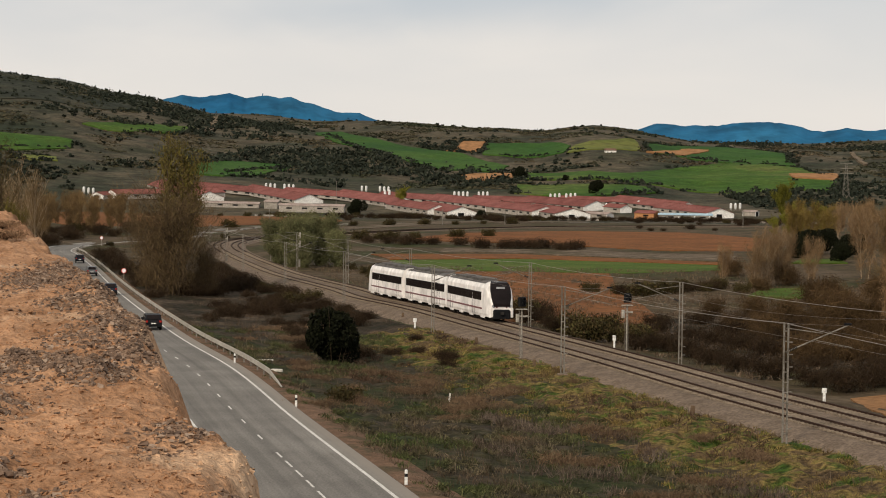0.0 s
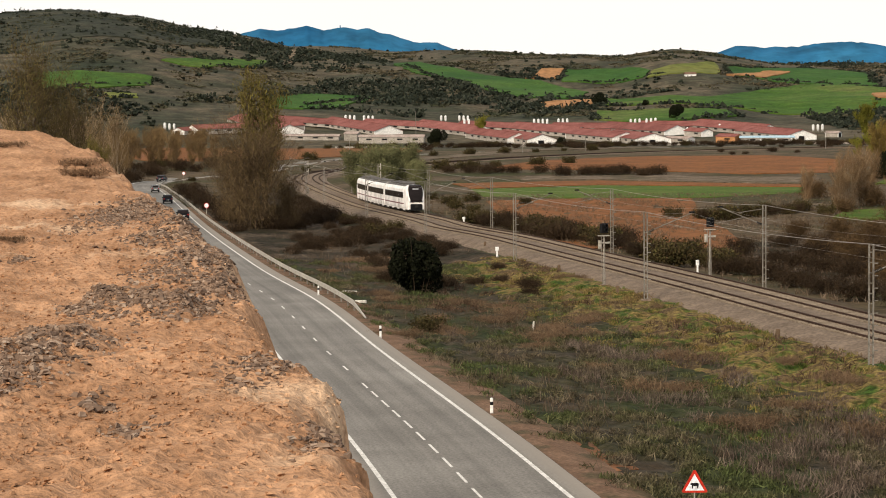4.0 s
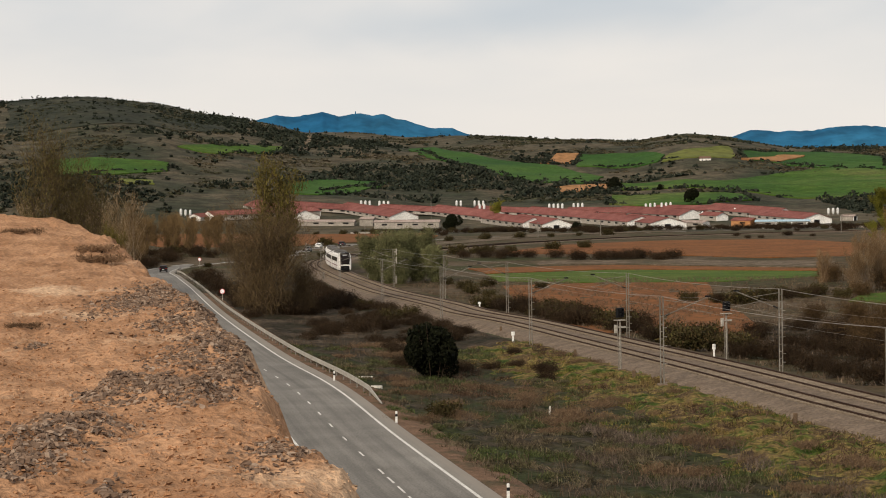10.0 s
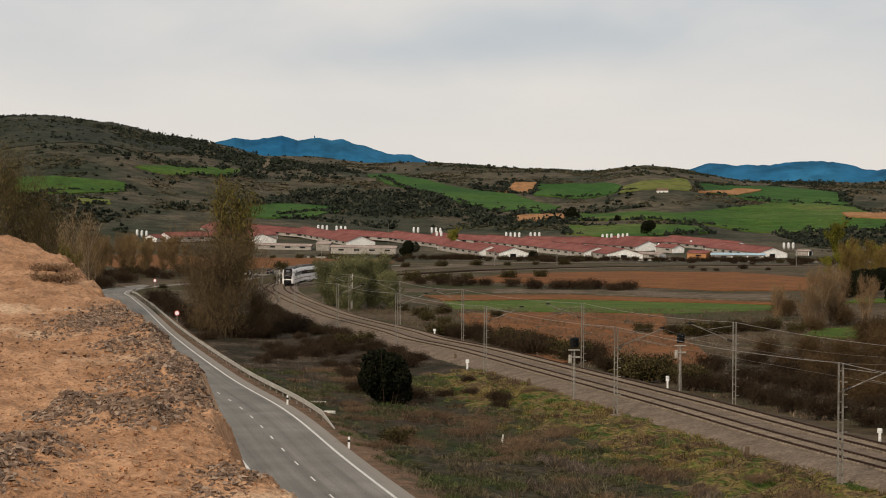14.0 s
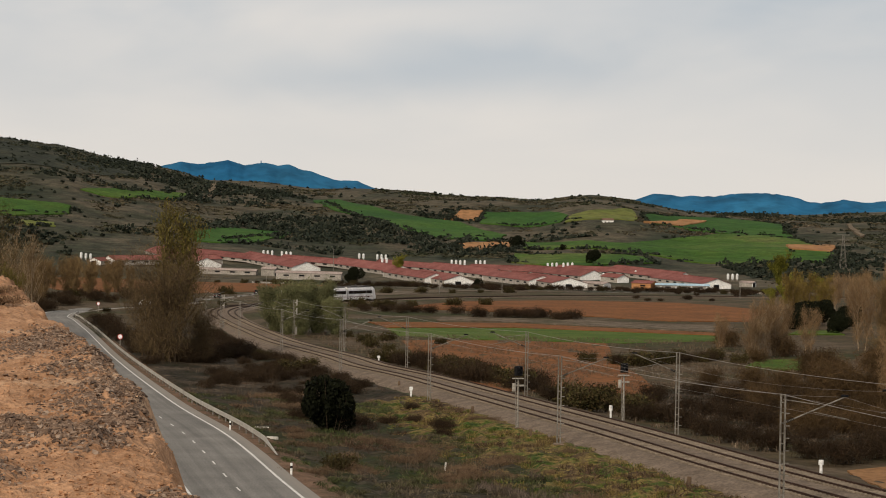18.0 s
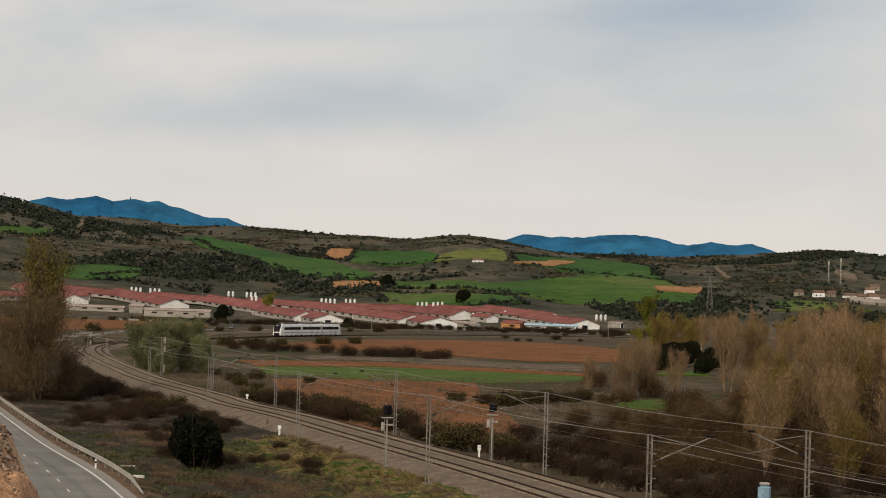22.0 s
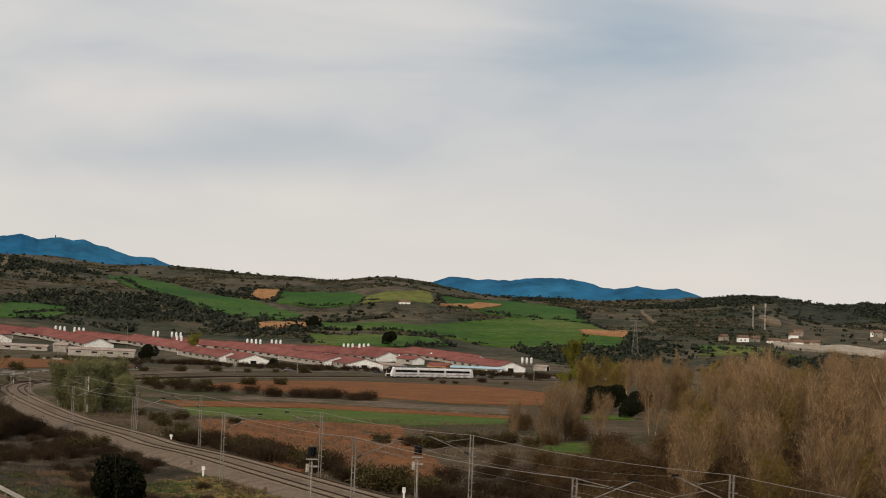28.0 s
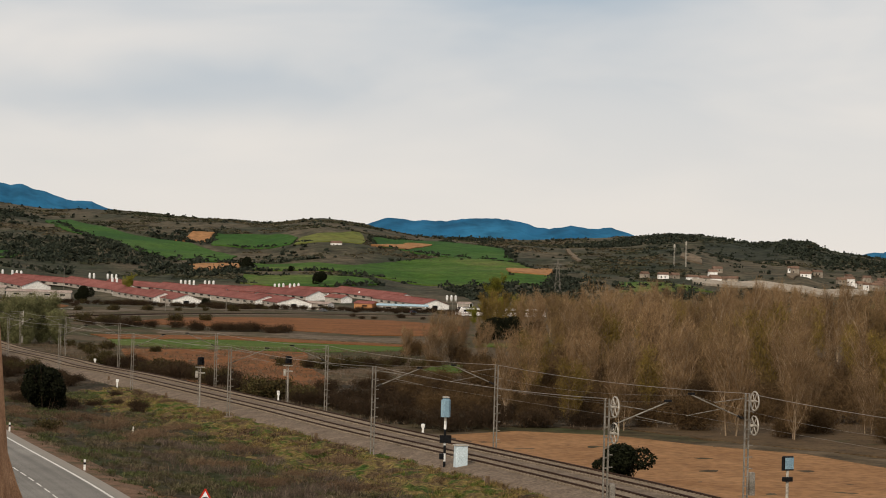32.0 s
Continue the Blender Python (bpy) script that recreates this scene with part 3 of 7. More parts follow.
draped("crop_field", [(-212, 1558), (-183, 1632), (-138, 1642), (-137, 1576), (-171, 1452), (-194, 1443)], CROP_DEEP, "deep green crop field among the oak scrub")
draped("crop_field", [(-323, 1456), (-290, 1457), (-285, 1431), (-312, 1425)], CROP_PALE, "small pale green plot among the scrub")
draped("crop_field", [(40, 1491), (134, 1474), (136, 1416), (75, 1367), (35, 1423)], CROP, "green crop field above the farm sheds")
draped("crop_field", [(675, 1604), (746, 1649), (789, 1572), (784, 1517), (774, 1468), (804, 1418), (784, 1384), (686, 1531)], CROP, "broad green crop field by the village")
draped("bare_plot", [(540, 1525), (649, 1551), (717, 1487), (784, 1384), (690, 1217), (618, 1282), (545, 1347)], EARTH_HILL, "long pale orange bare field by the village")
draped("crop_field", [(511, 1434), (542, 1480), (540, 1401), (507, 1333), (474, 1329)], CROP, "green plot behind the bare grove", lift=1.8)
draped("crop_field", [(320, 1454), (367, 1418), (379, 1390), (304, 1366)], CROP, "green plot behind the bare grove")


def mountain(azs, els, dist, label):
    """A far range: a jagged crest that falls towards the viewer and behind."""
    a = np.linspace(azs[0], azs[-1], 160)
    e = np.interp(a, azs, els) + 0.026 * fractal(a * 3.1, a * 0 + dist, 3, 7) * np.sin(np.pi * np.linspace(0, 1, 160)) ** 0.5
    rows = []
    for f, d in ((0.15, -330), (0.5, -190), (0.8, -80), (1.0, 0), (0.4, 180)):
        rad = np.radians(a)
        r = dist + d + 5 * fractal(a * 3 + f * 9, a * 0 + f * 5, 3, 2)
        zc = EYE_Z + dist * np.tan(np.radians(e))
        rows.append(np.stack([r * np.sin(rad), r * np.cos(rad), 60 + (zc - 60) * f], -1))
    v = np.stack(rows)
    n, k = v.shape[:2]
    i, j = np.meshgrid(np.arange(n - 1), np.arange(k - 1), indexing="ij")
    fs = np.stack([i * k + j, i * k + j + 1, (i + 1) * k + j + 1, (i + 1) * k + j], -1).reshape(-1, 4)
    tagged(new("backdrop", array_mesh("backdrop", v.reshape(-1, 3), fs, HAZE_BLUE, True)), label, "mountain", kind="structure")


mountain((-9.6, -8.5, -7.83, -7.2, -6.57, -6.09, -5.65, -4.82, -4.19, -3.55, -2.91, -1.6), (2.3, 2.62, 2.79, 2.73, 2.85, 2.74, 2.78, 2.75, 2.58, 2.36, 2.34, 1.9), 4450, "far mountain range painted haze blue, with a mast on its crest")
mountain((3.8, 4.76, 5.41, 6.1, 7.33, 7.81, 8.8, 9.54, 10.04, 10.65, 11.27, 11.81, 12.51, 13.5), (1.7, 1.95, 2.17, 2.12, 2.14, 2.23, 2.22, 2.07, 1.98, 2.08, 2.0, 2.05, 1.82, 1.5), 4400, "far mountain range painted haze blue, long and low")
mountain((18.0, 18.63, 19.59, 20.43, 20.79, 21.5), (1.2, 1.45, 1.6, 1.65, 1.58, 1.3), 4300, "far hill painted haze blue behind the village ridge")


# ---- the earth bank on which the viewer stands ----
CREST_Y = (-60, -40, -6, -1.2, 0, 8.9, 11.4, 13.9, 17.8, 20.8, 26.6, 29.5, 35.3, 41, 44.7, 48.2, 60, 90)
CREST_X = (-60, -45, -14, 0.0, 0.38, -0.70, -1.12, -1.6, -2.53, -3.16, -4.55, -5.26, -7.05, -9.0, -10.7, -13.4, -20, -34)
TOP_Y = (-60, -30, 0, 20, 30, 36, 41, 46, 49, 60, 75, 95)
TOP_Z = (6, 12.4, 12.62, 12.7, 13.02, 13.4, 13.95, 14.38, 14.46, 13.2, 8.0, 0.0)


HEAPS = [(-3.7, 18.6, 0.24, 0.42), (-4.1, 18.4, 0.15, 0.3), (-3.3, 18.3, 0.18, 0.36), (-3.95, 23.5, 0.22, 1.3), (-3.3, 20.8, 0.16, 0.8), (-4.9, 27.0, 0.22, 1.2), (-3.7, 14.4, 0.2, 0.5), (-3.75, 15.7, 0.18, 0.4), (-3.6, 13.0, 0.2, 0.5), (-2.7, 12.1, 0.06, 0.12), (-1.98, 14.8, 0.10, 0.9), (-1.25, 11.4, 0.06, 0.4), (-2.35, 11.3, 0.07, 0.12), (-6.0, 23.0, 0.07, 0.12), (-6.3, 31.0, 0.25, 1.5)]


def bank_z(x, y):
    """Top of the bank; positive d is how far inside the crest a place lies."""
    xc = np.interp(y, CREST_Y, CREST_X) + 0.15 * fractal(y * 0.9, y * 0 + 3, 4, 21)
    top = np.interp(y, TOP_Y, TOP_Z)
    d = xc - x
    ridged = 1 - np.abs(fractal(x * 2.3 + 9, y * 1.4, 5, 41))
    rough = 0.05 * fractal(x * 1.1, y * 0.6, 5, 31) + 0.05 * ridged * ridged - 0.03 + 0.030 * fractal(x * 8, y * 5, 3, 43)
    gully = -0.10 * np.clip(fractal(x * 0.5 + 7, y * 0.25, 3, 51), 0, 1)
    for hx, hy, sx, sy in HEAPS[:9]:
        gully = gully + 0.12 * np.exp(-(((x - hx) / (1.4 * sx)) ** 2) - ((y - hy) / (1.3 * sy)) ** 2) * (1 + 0.6 * fractal(x * 3, y * 2, 3, 77))
    z = top + rough + gully - 0.12 * np.exp(-np.clip(d, 0, None) / 0.35)
    drop = np.clip(-d, 0, None)
    return np.where(d >= 0, z, z - np.interp(y, (12.0, 18.0), (11.0, 2.6)) * np.clip(drop - 0.12, 0, None) - 1.2 * np.clip(drop, 0, 0.12) + 0.45 * fractal(x * 1.1, y * 1.1, 4, 61) * np.clip(drop, 0, 1))


def build_bank():
    ys = np.r_[np.linspace(-60, 6, 30, endpoint=False), np.geomspace(6, 50, 330), np.linspace(51, 95, 40)]
    u = np.linspace(0, 1, 230)
    inside = 24 * u[::-1] ** 1.7
    outside = np.geomspace(0.03, 9.5, 44)
    off = np.r_[-60, -45, -35, -28, -inside, outside]
    y, o = np.meshgrid(ys, off, indexing="ij")
    x = np.interp(y, CREST_Y, CREST_X) + o
    z = bank_z(x, y)
    edge = smooth(40, 60, -o)
    z = np.maximum(z * (1 - edge), -1.0)
    n, k = x.shape
    i, j = np.meshgrid(np.arange(n - 1), np.arange(k - 1), indexing="ij")
    faces = np.stack([i * k + j, i * k + j + 1, (i + 1) * k + j + 1, (i + 1) * k + j], -1).reshape(-1, 4)
    tagged(new("earth_bank", array_mesh("earth_bank", np.stack([x, y, z], -1).reshape(-1, 3), faces, BANK, True)), "high bank of loose orange earth above the road", "bank", kind="structure")


build_bank()

# ---- the road ----
ROAD_OFFS = (-4.5, -4.3, -3.0, -1.5, 0.0, 1.5, 3.0, 4.5, 4.7)
road_v, road_f = ribbon(road_way, 0, road_way.s[-1], ROAD_OFFS, (-0.4, 0, 0, 0, 0, 0, 0, 0, -0.4))
road_mesh = array_mesh("road", road_v, road_f, ASPHALT)
lane_n = len(road_v) // len(ROAD_OFFS)
road_mesh.attributes.new("lane", "FLOAT_VECTOR", "POINT").data.foreach_set("vector", np.stack([np.tile(ROAD_OFFS, lane_n), np.repeat(4.0 * np.arange(lane_n), len(ROAD_OFFS)), np.zeros(len(road_v))], -1).ravel())
tagged(new("road", road_mesh), "two-lane country road of worn grey asphalt", "road", kind="structure")
tagged(new("road_verge", array_mesh("road_verge", *ribbon(road_way, road_way.of_y(19), road_way.of_y(370), (4.55, 5.5, 7.2), (-0.03, -0.06, -0.40)), VERGE)), "reddish bare earth verge along the road", "verge", kind="structure")
for side, o in (("edge_line", 3.4), ("edge_line", -3.3)):
    tagged(new(side, array_mesh(side, *ribbon(road_way, 0, 800, (o - 0.1, o + 0.1), (0.006, 0.006)), LINE)), "solid white edge line painted on the asphalt", "road marking", kind="structure")
dash_near = array_mesh("dash", [(-0.06, -1.25, 0), (0.06, -1.25, 0), (0.06, 1.25, 0), (-0.06, 1.25, 0)], [(0, 1, 2, 3)], LINE)
dash_far = array_mesh("dash", [(-0.06, -1.1, 0), (0.06, -1.1, 0), (0.06, 1.1, 0), (-0.06, 1.1, 0)], [(0, 1, 2, 3)], LINE)
centre_line = tagged(new("centre_line"), "broken white centre line, its dashes closer in the foreground", "road marking", kind="structure")
s_dash = road_way.of_y(60)
while s_dash < road_way.of_y(440):
    x, y = road_way.at(s_dash)
    close = y < 111
    d = part("dash", dash_near if close else dash_far, LINE, centre_line)
    d.matrix_basis = pose(float(x), float(y), float(valley(x, y)) + 0.006, 0, 0, road_way.heading(s_dash))
    s_dash += 3.8 if close else 8.4

# ---- the railway ----
tagged(new("ballast_bed", array_mesh("ballast_bed", *ribbon(track_way, 0, track_way.s[-1], (-7.2, -5.5, -4.1, 4.1, 4.7, 6.2), (-0.8, -0.10, 0.16, 0.16, -0.05, -0.8), step=3.0), BALLAST)), "double-track bed of brown ballast", "ballast", kind="structure")
GAUGE, SPACING = 1.75, 4.6
for c in (-SPACING / 2, SPACING / 2):
    for g in (-GAUGE / 2, GAUGE / 2):
        o = c + g
        tagged(new("rail", array_mesh("rail", *ribbon(track_way, 0, track_way.s[-1], (o - 0.09, o - 0.06, o - 0.055, o + 0.055, o + 0.06, o + 0.09), (0.2, 0.22, 0.38, 0.38, 0.22, 0.2), step=3.0), RAIL)), "dark rusty running rail of the double track", "rail", group="rails", kind="structure")
        tagged(new("rail_stain", array_mesh("rail_stain", *ribbon(track_way, 0, track_way.s[-1], (o - 0.24, o + 0.24), (0.168, 0.168), step=3.0), RAIL_SHADE_RUST)), "rust-dark ballast along the rail, with the rail's shadow painted in", "ballast", kind="structure")


def strip(name, way, y0, y1, o0, o1, material, label, category, lift=0.1):
    """A ragged strip of ground cover along a line, between two offsets."""
    s = np.linspace(way.of_y(y0), way.of_y(y1), 1100)
    cols = []
    for k in range(41):
        o = o0 + (o1 - o0) * k / 40
        x, y = way.at(s, o + (1.2 * fractal(s / 6, s * 0 + k, 3, 13) if k in (0, 40) else 0))
        cols.append(np.stack([x, y, ground_z(x, y) + lift * math.sin(math.pi * k / 40) ** 0.3 - 0.05 + 0.30 * fractal(x / 1.1, y / 2.2, 4, 15) * math.sin(math.pi * k / 40) ** 0.5], -1))
    v = np.stack(cols, 1)
    n, k = v.shape[:2]
    i, j = np.meshgrid(np.arange(n - 1), np.arange(k - 1), indexing="ij")
    f = np.stack([i * k + j, i * k + j + 1, (i + 1) * k + j + 1, (i + 1) * k + j], -1).reshape(-1, 4)
    tagged(new(name, array_mesh(name, v.reshape(-1, 3), f, material, True)), label, category, kind="structure")


def meadow_lift(x, y):
    """Hummocks of the rough meadow between road and railway."""
    return 0.16 + 0.20 * np.abs(fractal(x / 1.5, y / 2.4, 3, 71)) + 0.10 * fractal(x / 6, y / 9, 2, 72)


def build_meadow(y0, y1, rows, off, material, label):
    y = np.geomspace(y0, y1, rows)[:, None] * np.ones((1, 130))
    u = np.linspace(0, 1, 130)[None] * np.ones_like(y)
    xr, xt = line_x(ROAD, y) + 6.2, line_x(TRACK, y) - off
    x = xr + (np.maximum(xt, xr + 1.0) - xr) * u
    rim = np.minimum(1, np.minimum(u, 1 - u) * 14)
    z = ground_z(x, y) + meadow_lift(x, y) * rim - 0.12 * (1 - rim)
    n, k = x.shape
    i, j = np.meshgrid(np.arange(n - 1), np.arange(k - 1), indexing="ij")
    f = np.stack([i * k + j, i * k + j + 1, (i + 1) * k + j + 1, (i + 1) * k + j], -1).reshape(-1, 4)
    tagged(new("meadow", array_mesh("meadow", np.stack([x, y, z], -1).reshape(-1, 3), f, material, True)), label, "meadow", kind="structure")


build_meadow(60, 222, 600, 13.5, MEADOW, "hummocky rough meadow of dead grass, moss and litter, shade between tussocks painted in")
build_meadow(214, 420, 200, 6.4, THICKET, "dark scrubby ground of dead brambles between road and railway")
strip("slope_turf", track_way, 60, 226, -17.5, -5.5, SLOPE, "golden-green turf on the railway slope", "grass", 0.3)
draped("grove_floor", [(36, 178), (52, 178), (60, 158), (72, 140), (120, 170), (200, 330), (330, 560), (300, 640), (140, 640), (104, 480), (62, 330), (44, 250)], LITTER, "brown leaf litter under the bare grove", "ground cover")
draped("earth_scrape", [(-0.2, 99.5), (1.0, 100), (2.8, 93), (4.2, 87), (3.2, 86), (1.0, 92)], EARTH_ORANGE, "scraped patch of orange earth beside the road", "bare earth", lift=0.2, cell=0.5)
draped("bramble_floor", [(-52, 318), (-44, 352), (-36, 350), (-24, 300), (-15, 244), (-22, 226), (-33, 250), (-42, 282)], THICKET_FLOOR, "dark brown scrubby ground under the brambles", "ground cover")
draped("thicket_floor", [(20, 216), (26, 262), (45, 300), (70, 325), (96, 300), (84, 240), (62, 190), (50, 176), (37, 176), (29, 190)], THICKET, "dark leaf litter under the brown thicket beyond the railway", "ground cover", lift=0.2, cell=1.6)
draped("grass_patch", [(47, 332), (52, 352), (60, 356), (66, 346), (60, 330), (52, 324)], CROP_STRIP, "small green patch of grass at the edge of the grove", lift=0.3)
draped("grass_patch", [(76, 470), (82, 492), (92, 496), (90, 474)], CROP_STRIP, "small green patch of grass behind the dark oaks", lift=0.3)
draped("dirt_track", [(-256, 2150), (-252, 2155), (-238, 1948), (-236, 1873), (-239, 1872), (-242, 1955), (-251, 2037)], FALLOW_PALE, "pale dirt track climbing the hillside", "track", lift=1.6)
draped("village_road", [(391, 1515), (448, 1543), (479, 1506), (532, 1516), (520, 1478), (458, 1455), (429, 1494), (379, 1461)], CONCRETE_PALE, "pale road leading into the village", "road", lift=1.8)
draped("rock_scar", [(428, 1712), (448, 1770), (452, 1720), (436, 1668)], FALLOW_PALE, "pale bare rock scar on the slope", "rock", lift=1.6)
draped("rock_scar", [(493, 1607), (535, 1679), (546, 1675), (485, 1556)], FALLOW_PALE, "pale bare rock scar above the village", "rock", lift=1.6)
draped("dirt_track", [(350, 1850), (354, 1853), (346, 1770), (337, 1700), (333, 1697), (342, 1772)], FALLOW_PALE, "pale dirt track on the far slope", "track", lift=1.6)
draped("farm_yard", [(-43, 738), (-25, 892), (-9, 985), (60, 1060), (66, 1040), (0, 930), (-20, 805), (-40, 690)], FALLOW, "pale dusty strip of farm road beside the railway", "farm road")
draped("bare_plot", [(159, 1754), (204, 1855), (225, 1859), (195, 1778)], EARTH_HILL, "narrow pale plot on the upper slope", lift=1.8)
draped("heath_slope", [(-480, 1760), (-590, 2170), (-470, 2200), (-345, 2215), (-318, 2080), (-310, 1990), (-352, 1850), (-410, 1800)], HEATH_FLOOR, "dark heath and scrub over the western hill", "ground cover", lift=0.8)
draped("heath_slope", [(478, 1830), (520, 2000), (545, 2170), (640, 2150), (720, 2110), (660, 1930), (600, 1830), (540, 1800)], HEATH_FLOOR, "dark heath and scrub over the hill behind the village", "ground cover", lift=0.8)

# sleepers: the near stretch piece by piece, the rest joined
sleeper_mesh = Geo().box((0, 0, 0.19), (2.7, 0.26, 0.14), bevel=0.03).mesh("sleeper", SLEEPER)
sleeper_row = tagged(new("sleeper_row"), "grey-brown concrete sleepers under the rails", "sleepers", kind="structure")
rest = Geo()
s_here = 90.0
while s_here < 560:
    for c in (-SPACING / 2, SPACING / 2):
        x, y = track_way.at(s_here, c)
        m = pose(float(x), float(y), float(valley(x, y)), 0, 0, track_way.heading(s_here))
        if 175 < s_here < 250:
            part("sleeper", sleeper_mesh, SLEEPER, sleeper_row).matrix_basis = m
        else:
            rest.box((0, 0, 0.19), (2.7, 0.26, 0.14), m)
    s_here += 0.65
far_sleepers = part("sleepers", rest, SLEEPER, sleeper_row)
tagged(far_sleepers, kind="stuff")

# ---- overhead line masts ----
def mast_geo(h, w=0.27):
    legs = [Geo(), Geo()]
    for k, sx in enumerate((-1, 1)):
        legs[k].box((sx * w / 2, 0, h / 2), (0.07, 0.17, h), bevel=0.012)
    bars = []
    z = 0.5
    while z < h - 0.1:
        bars.append(Geo().box((0, 0, z), (w + 0.02, 0.1, 0.06)))
        z += 0.62
    return legs, bars


def overhead_mast(x, y, heading, h, side, label, pulleys=False):
    """A two-legged steel mast with battens, steps, a bracket arm over its track and insulators."""
    t = thing("overhead_mast", label, "mast", "overhead line masts", pose(x, y, on_ground(x, y, -0.2), 0, 0, heading))
    legs, bars = mast_geo(h)
    for g in legs:
        part("leg", g, MAST, t)
    for g in bars:
        part("batten", g, MAST, t)
    part("footing", Geo().box((0, 0, 0.25), (0.8, 0.8, 0.5), bevel=0.06), BALLAST, t)
    z, k = 1.4, 0
    while z < h - 0.4:
        part("step", Geo().box((0.17 + 0.14, 0, z), (0.26, 0.05, 0.06)), MAST, t)
        z += 0.75
    reach = 4.3 * side
    arm = part("bracket_arm", Geo().tube((0, 0, h - 1.75), (reach * 0.93, 0, h - 0.15), 0.045, n=6), MAST, t, "slanting galvanised bracket arm")
    part("stay_tube", Geo().tube((0, 0, h - 0.3), (reach * 0.55, 0, h - 0.62), 0.03, n=6), MAST, arm)
    part("registration_arm", Geo().tube((reach * 0.45, 0, h - 1.05), (reach, 0, h - 1.5), 0.025, n=6), MAST, arm)
    ins = Geo()
    for i in range(5):
        f = 0.06 + 0.022 * i
        ins.tube((reach * f, 0, h - 1.75 + 1.6 * f / 0.93), (reach * (f + 0.012), 0, h - 1.75 + 1.6 * (f + 0.012) / 0.93), 0.1, 0.06, n=8)
    part("insulator", ins, DARK, arm, "brown ribbed insulator")
    part("head_clamp", Geo().box((reach * 0.93, 0, h - 0.08), (0.5, 0.12, 0.14), bevel=0.03), DARK, arm)
    if pulleys:
        for dz in (0.1, -1.5):
            wheel = Geo()
            n = 18
            for i in range(n):
                a, b = 2 * math.pi * i / n, 2 * math.pi * (i + 1) / n
                wheel.tube((0.42 + 0.1, 0.62 * math.cos(a), h - 0.6 + dz + 0.62 * math.sin(a)), (0.42 + 0.1, 0.62 * math.cos(b), h - 0.6 + dz + 0.62 * math.sin(b)), 0.055, n=5, caps=False)
            for i in range(6):
                a = math.pi * i / 3
                wheel.tube((0.5, 0, h - 0.6 + dz), (0.52, 0.6 * math.cos(a), h - 0.6 + dz + 0.6 * math.sin(a)), 0.035, n=4)
            wheel.tube((0.2, 0, h - 0.6 + dz), (0.62, 0, h - 0.6 + dz), 0.09, n=8)
            part("tension_wheel", wheel, STEEL, t, "pale spoked tensioning wheel")
        part("counterweight", Geo().box((0.45, 0, 1.9), (0.34, 0.34, 1.5), bevel=0.04), MAST, t)
    return t


NEAR_Y, FAR_Y = (78, 124.5, 172, 222, 272, 322, 372, 418, 466), (38, 84, 127.5, 177.5, 227, 283, 333, 392, 446)
near_tops, far_tops = [], []
MAST_H = 7.6
for ys, off, side, tops in ((NEAR_Y, -7.5, 1, near_tops), (FAR_Y, 4.75, -1, far_tops)):
    for y0 in ys:
        s = track_way.of_y(y0)
        x, y = (float(v) for v in track_way.at(s, off))
        hd = track_way.heading(s)
        pull = y0 in (78, 84) or y0 in (418, 392, 446)
        overhead_mast(x, y, hd, MAST_H + 0.2, side, "grey lattice mast with spoked tensioning wheels" if pull else "grey steel mast carrying the overhead line", pull)
        z = on_ground(x, y) + MAST_H
        arm = Vector(track_way.at(s, off + 4.0 * side)).to_3d()
        tops.append(((x, y, z), (arm.x, arm.y, z - 0.15), (arm.x, arm.y, z - 1.5)))


def line_tube(pts, rad, n=4):
    """One unbroken thin tube through the points."""
    d = (pts[-1] - pts[0]).normalized()
    u = d.cross(Vector((0, 0, 1))).normalized()
    w = u.cross(d)
    vs = [p + u * rad * math.cos(2 * math.pi * i / n) + w * rad * math.sin(2 * math.pi * i / n) for p in pts for i in range(n)]
    fs = [(k * n + i, k * n + (i + 1) % n, (k + 1) * n + (i + 1) % n, (k + 1) * n + i) for k in range(len(pts) - 1) for i in range(n)]
    return Geo().add(vs, fs)


def wires(tops, name):
    for k, (sag, label) in enumerate(((0.35, "feeder"), (0.75, "carrier"), (0.03, "contact"))):
        for a, b in zip(tops[:-1], tops[1:]):
            p0, p1 = Vector(a[k]), Vector(b[k])
            pts = [p0.lerp(p1, u / 10) - Vector((0, 0, sag * 4 * (u / 10) * (1 - u / 10))) for u in range(11)]
            g = line_tube(pts, 0.0055 if k else 0.018)
            tagged(new("overhead_wire", g.mesh("overhead_wire", WIRE)), "sagging grey overhead wire between two masts", "wire", "overhead wires")


wires(near_tops, "near")
wires(far_tops, "far")


# ---- signals, cabinets, markers ----
LAMP_OFF = plain("signal_lens", (0.05, 0.05, 0.055), 0.15)
BLUE_PANEL = surface("faded_blue_panel", (0.17, 0.27, 0.34), (0.25, 0.36, 0.43), scale=2, rough=0.4, bump=0.0, world_space=False)
CABINET = surface("pale_blue_cabinet", (0.46, 0.55, 0.60), (0.58, 0.66, 0.70), scale=1.5, rough=0.45, bump=0.0, world_space=False)
CONCRETE = surface("pale_concrete", (0.40, 0.38, 0.34), (0.55, 0.52, 0.47), scale=1.5, bump=0.3, depth=0.01)


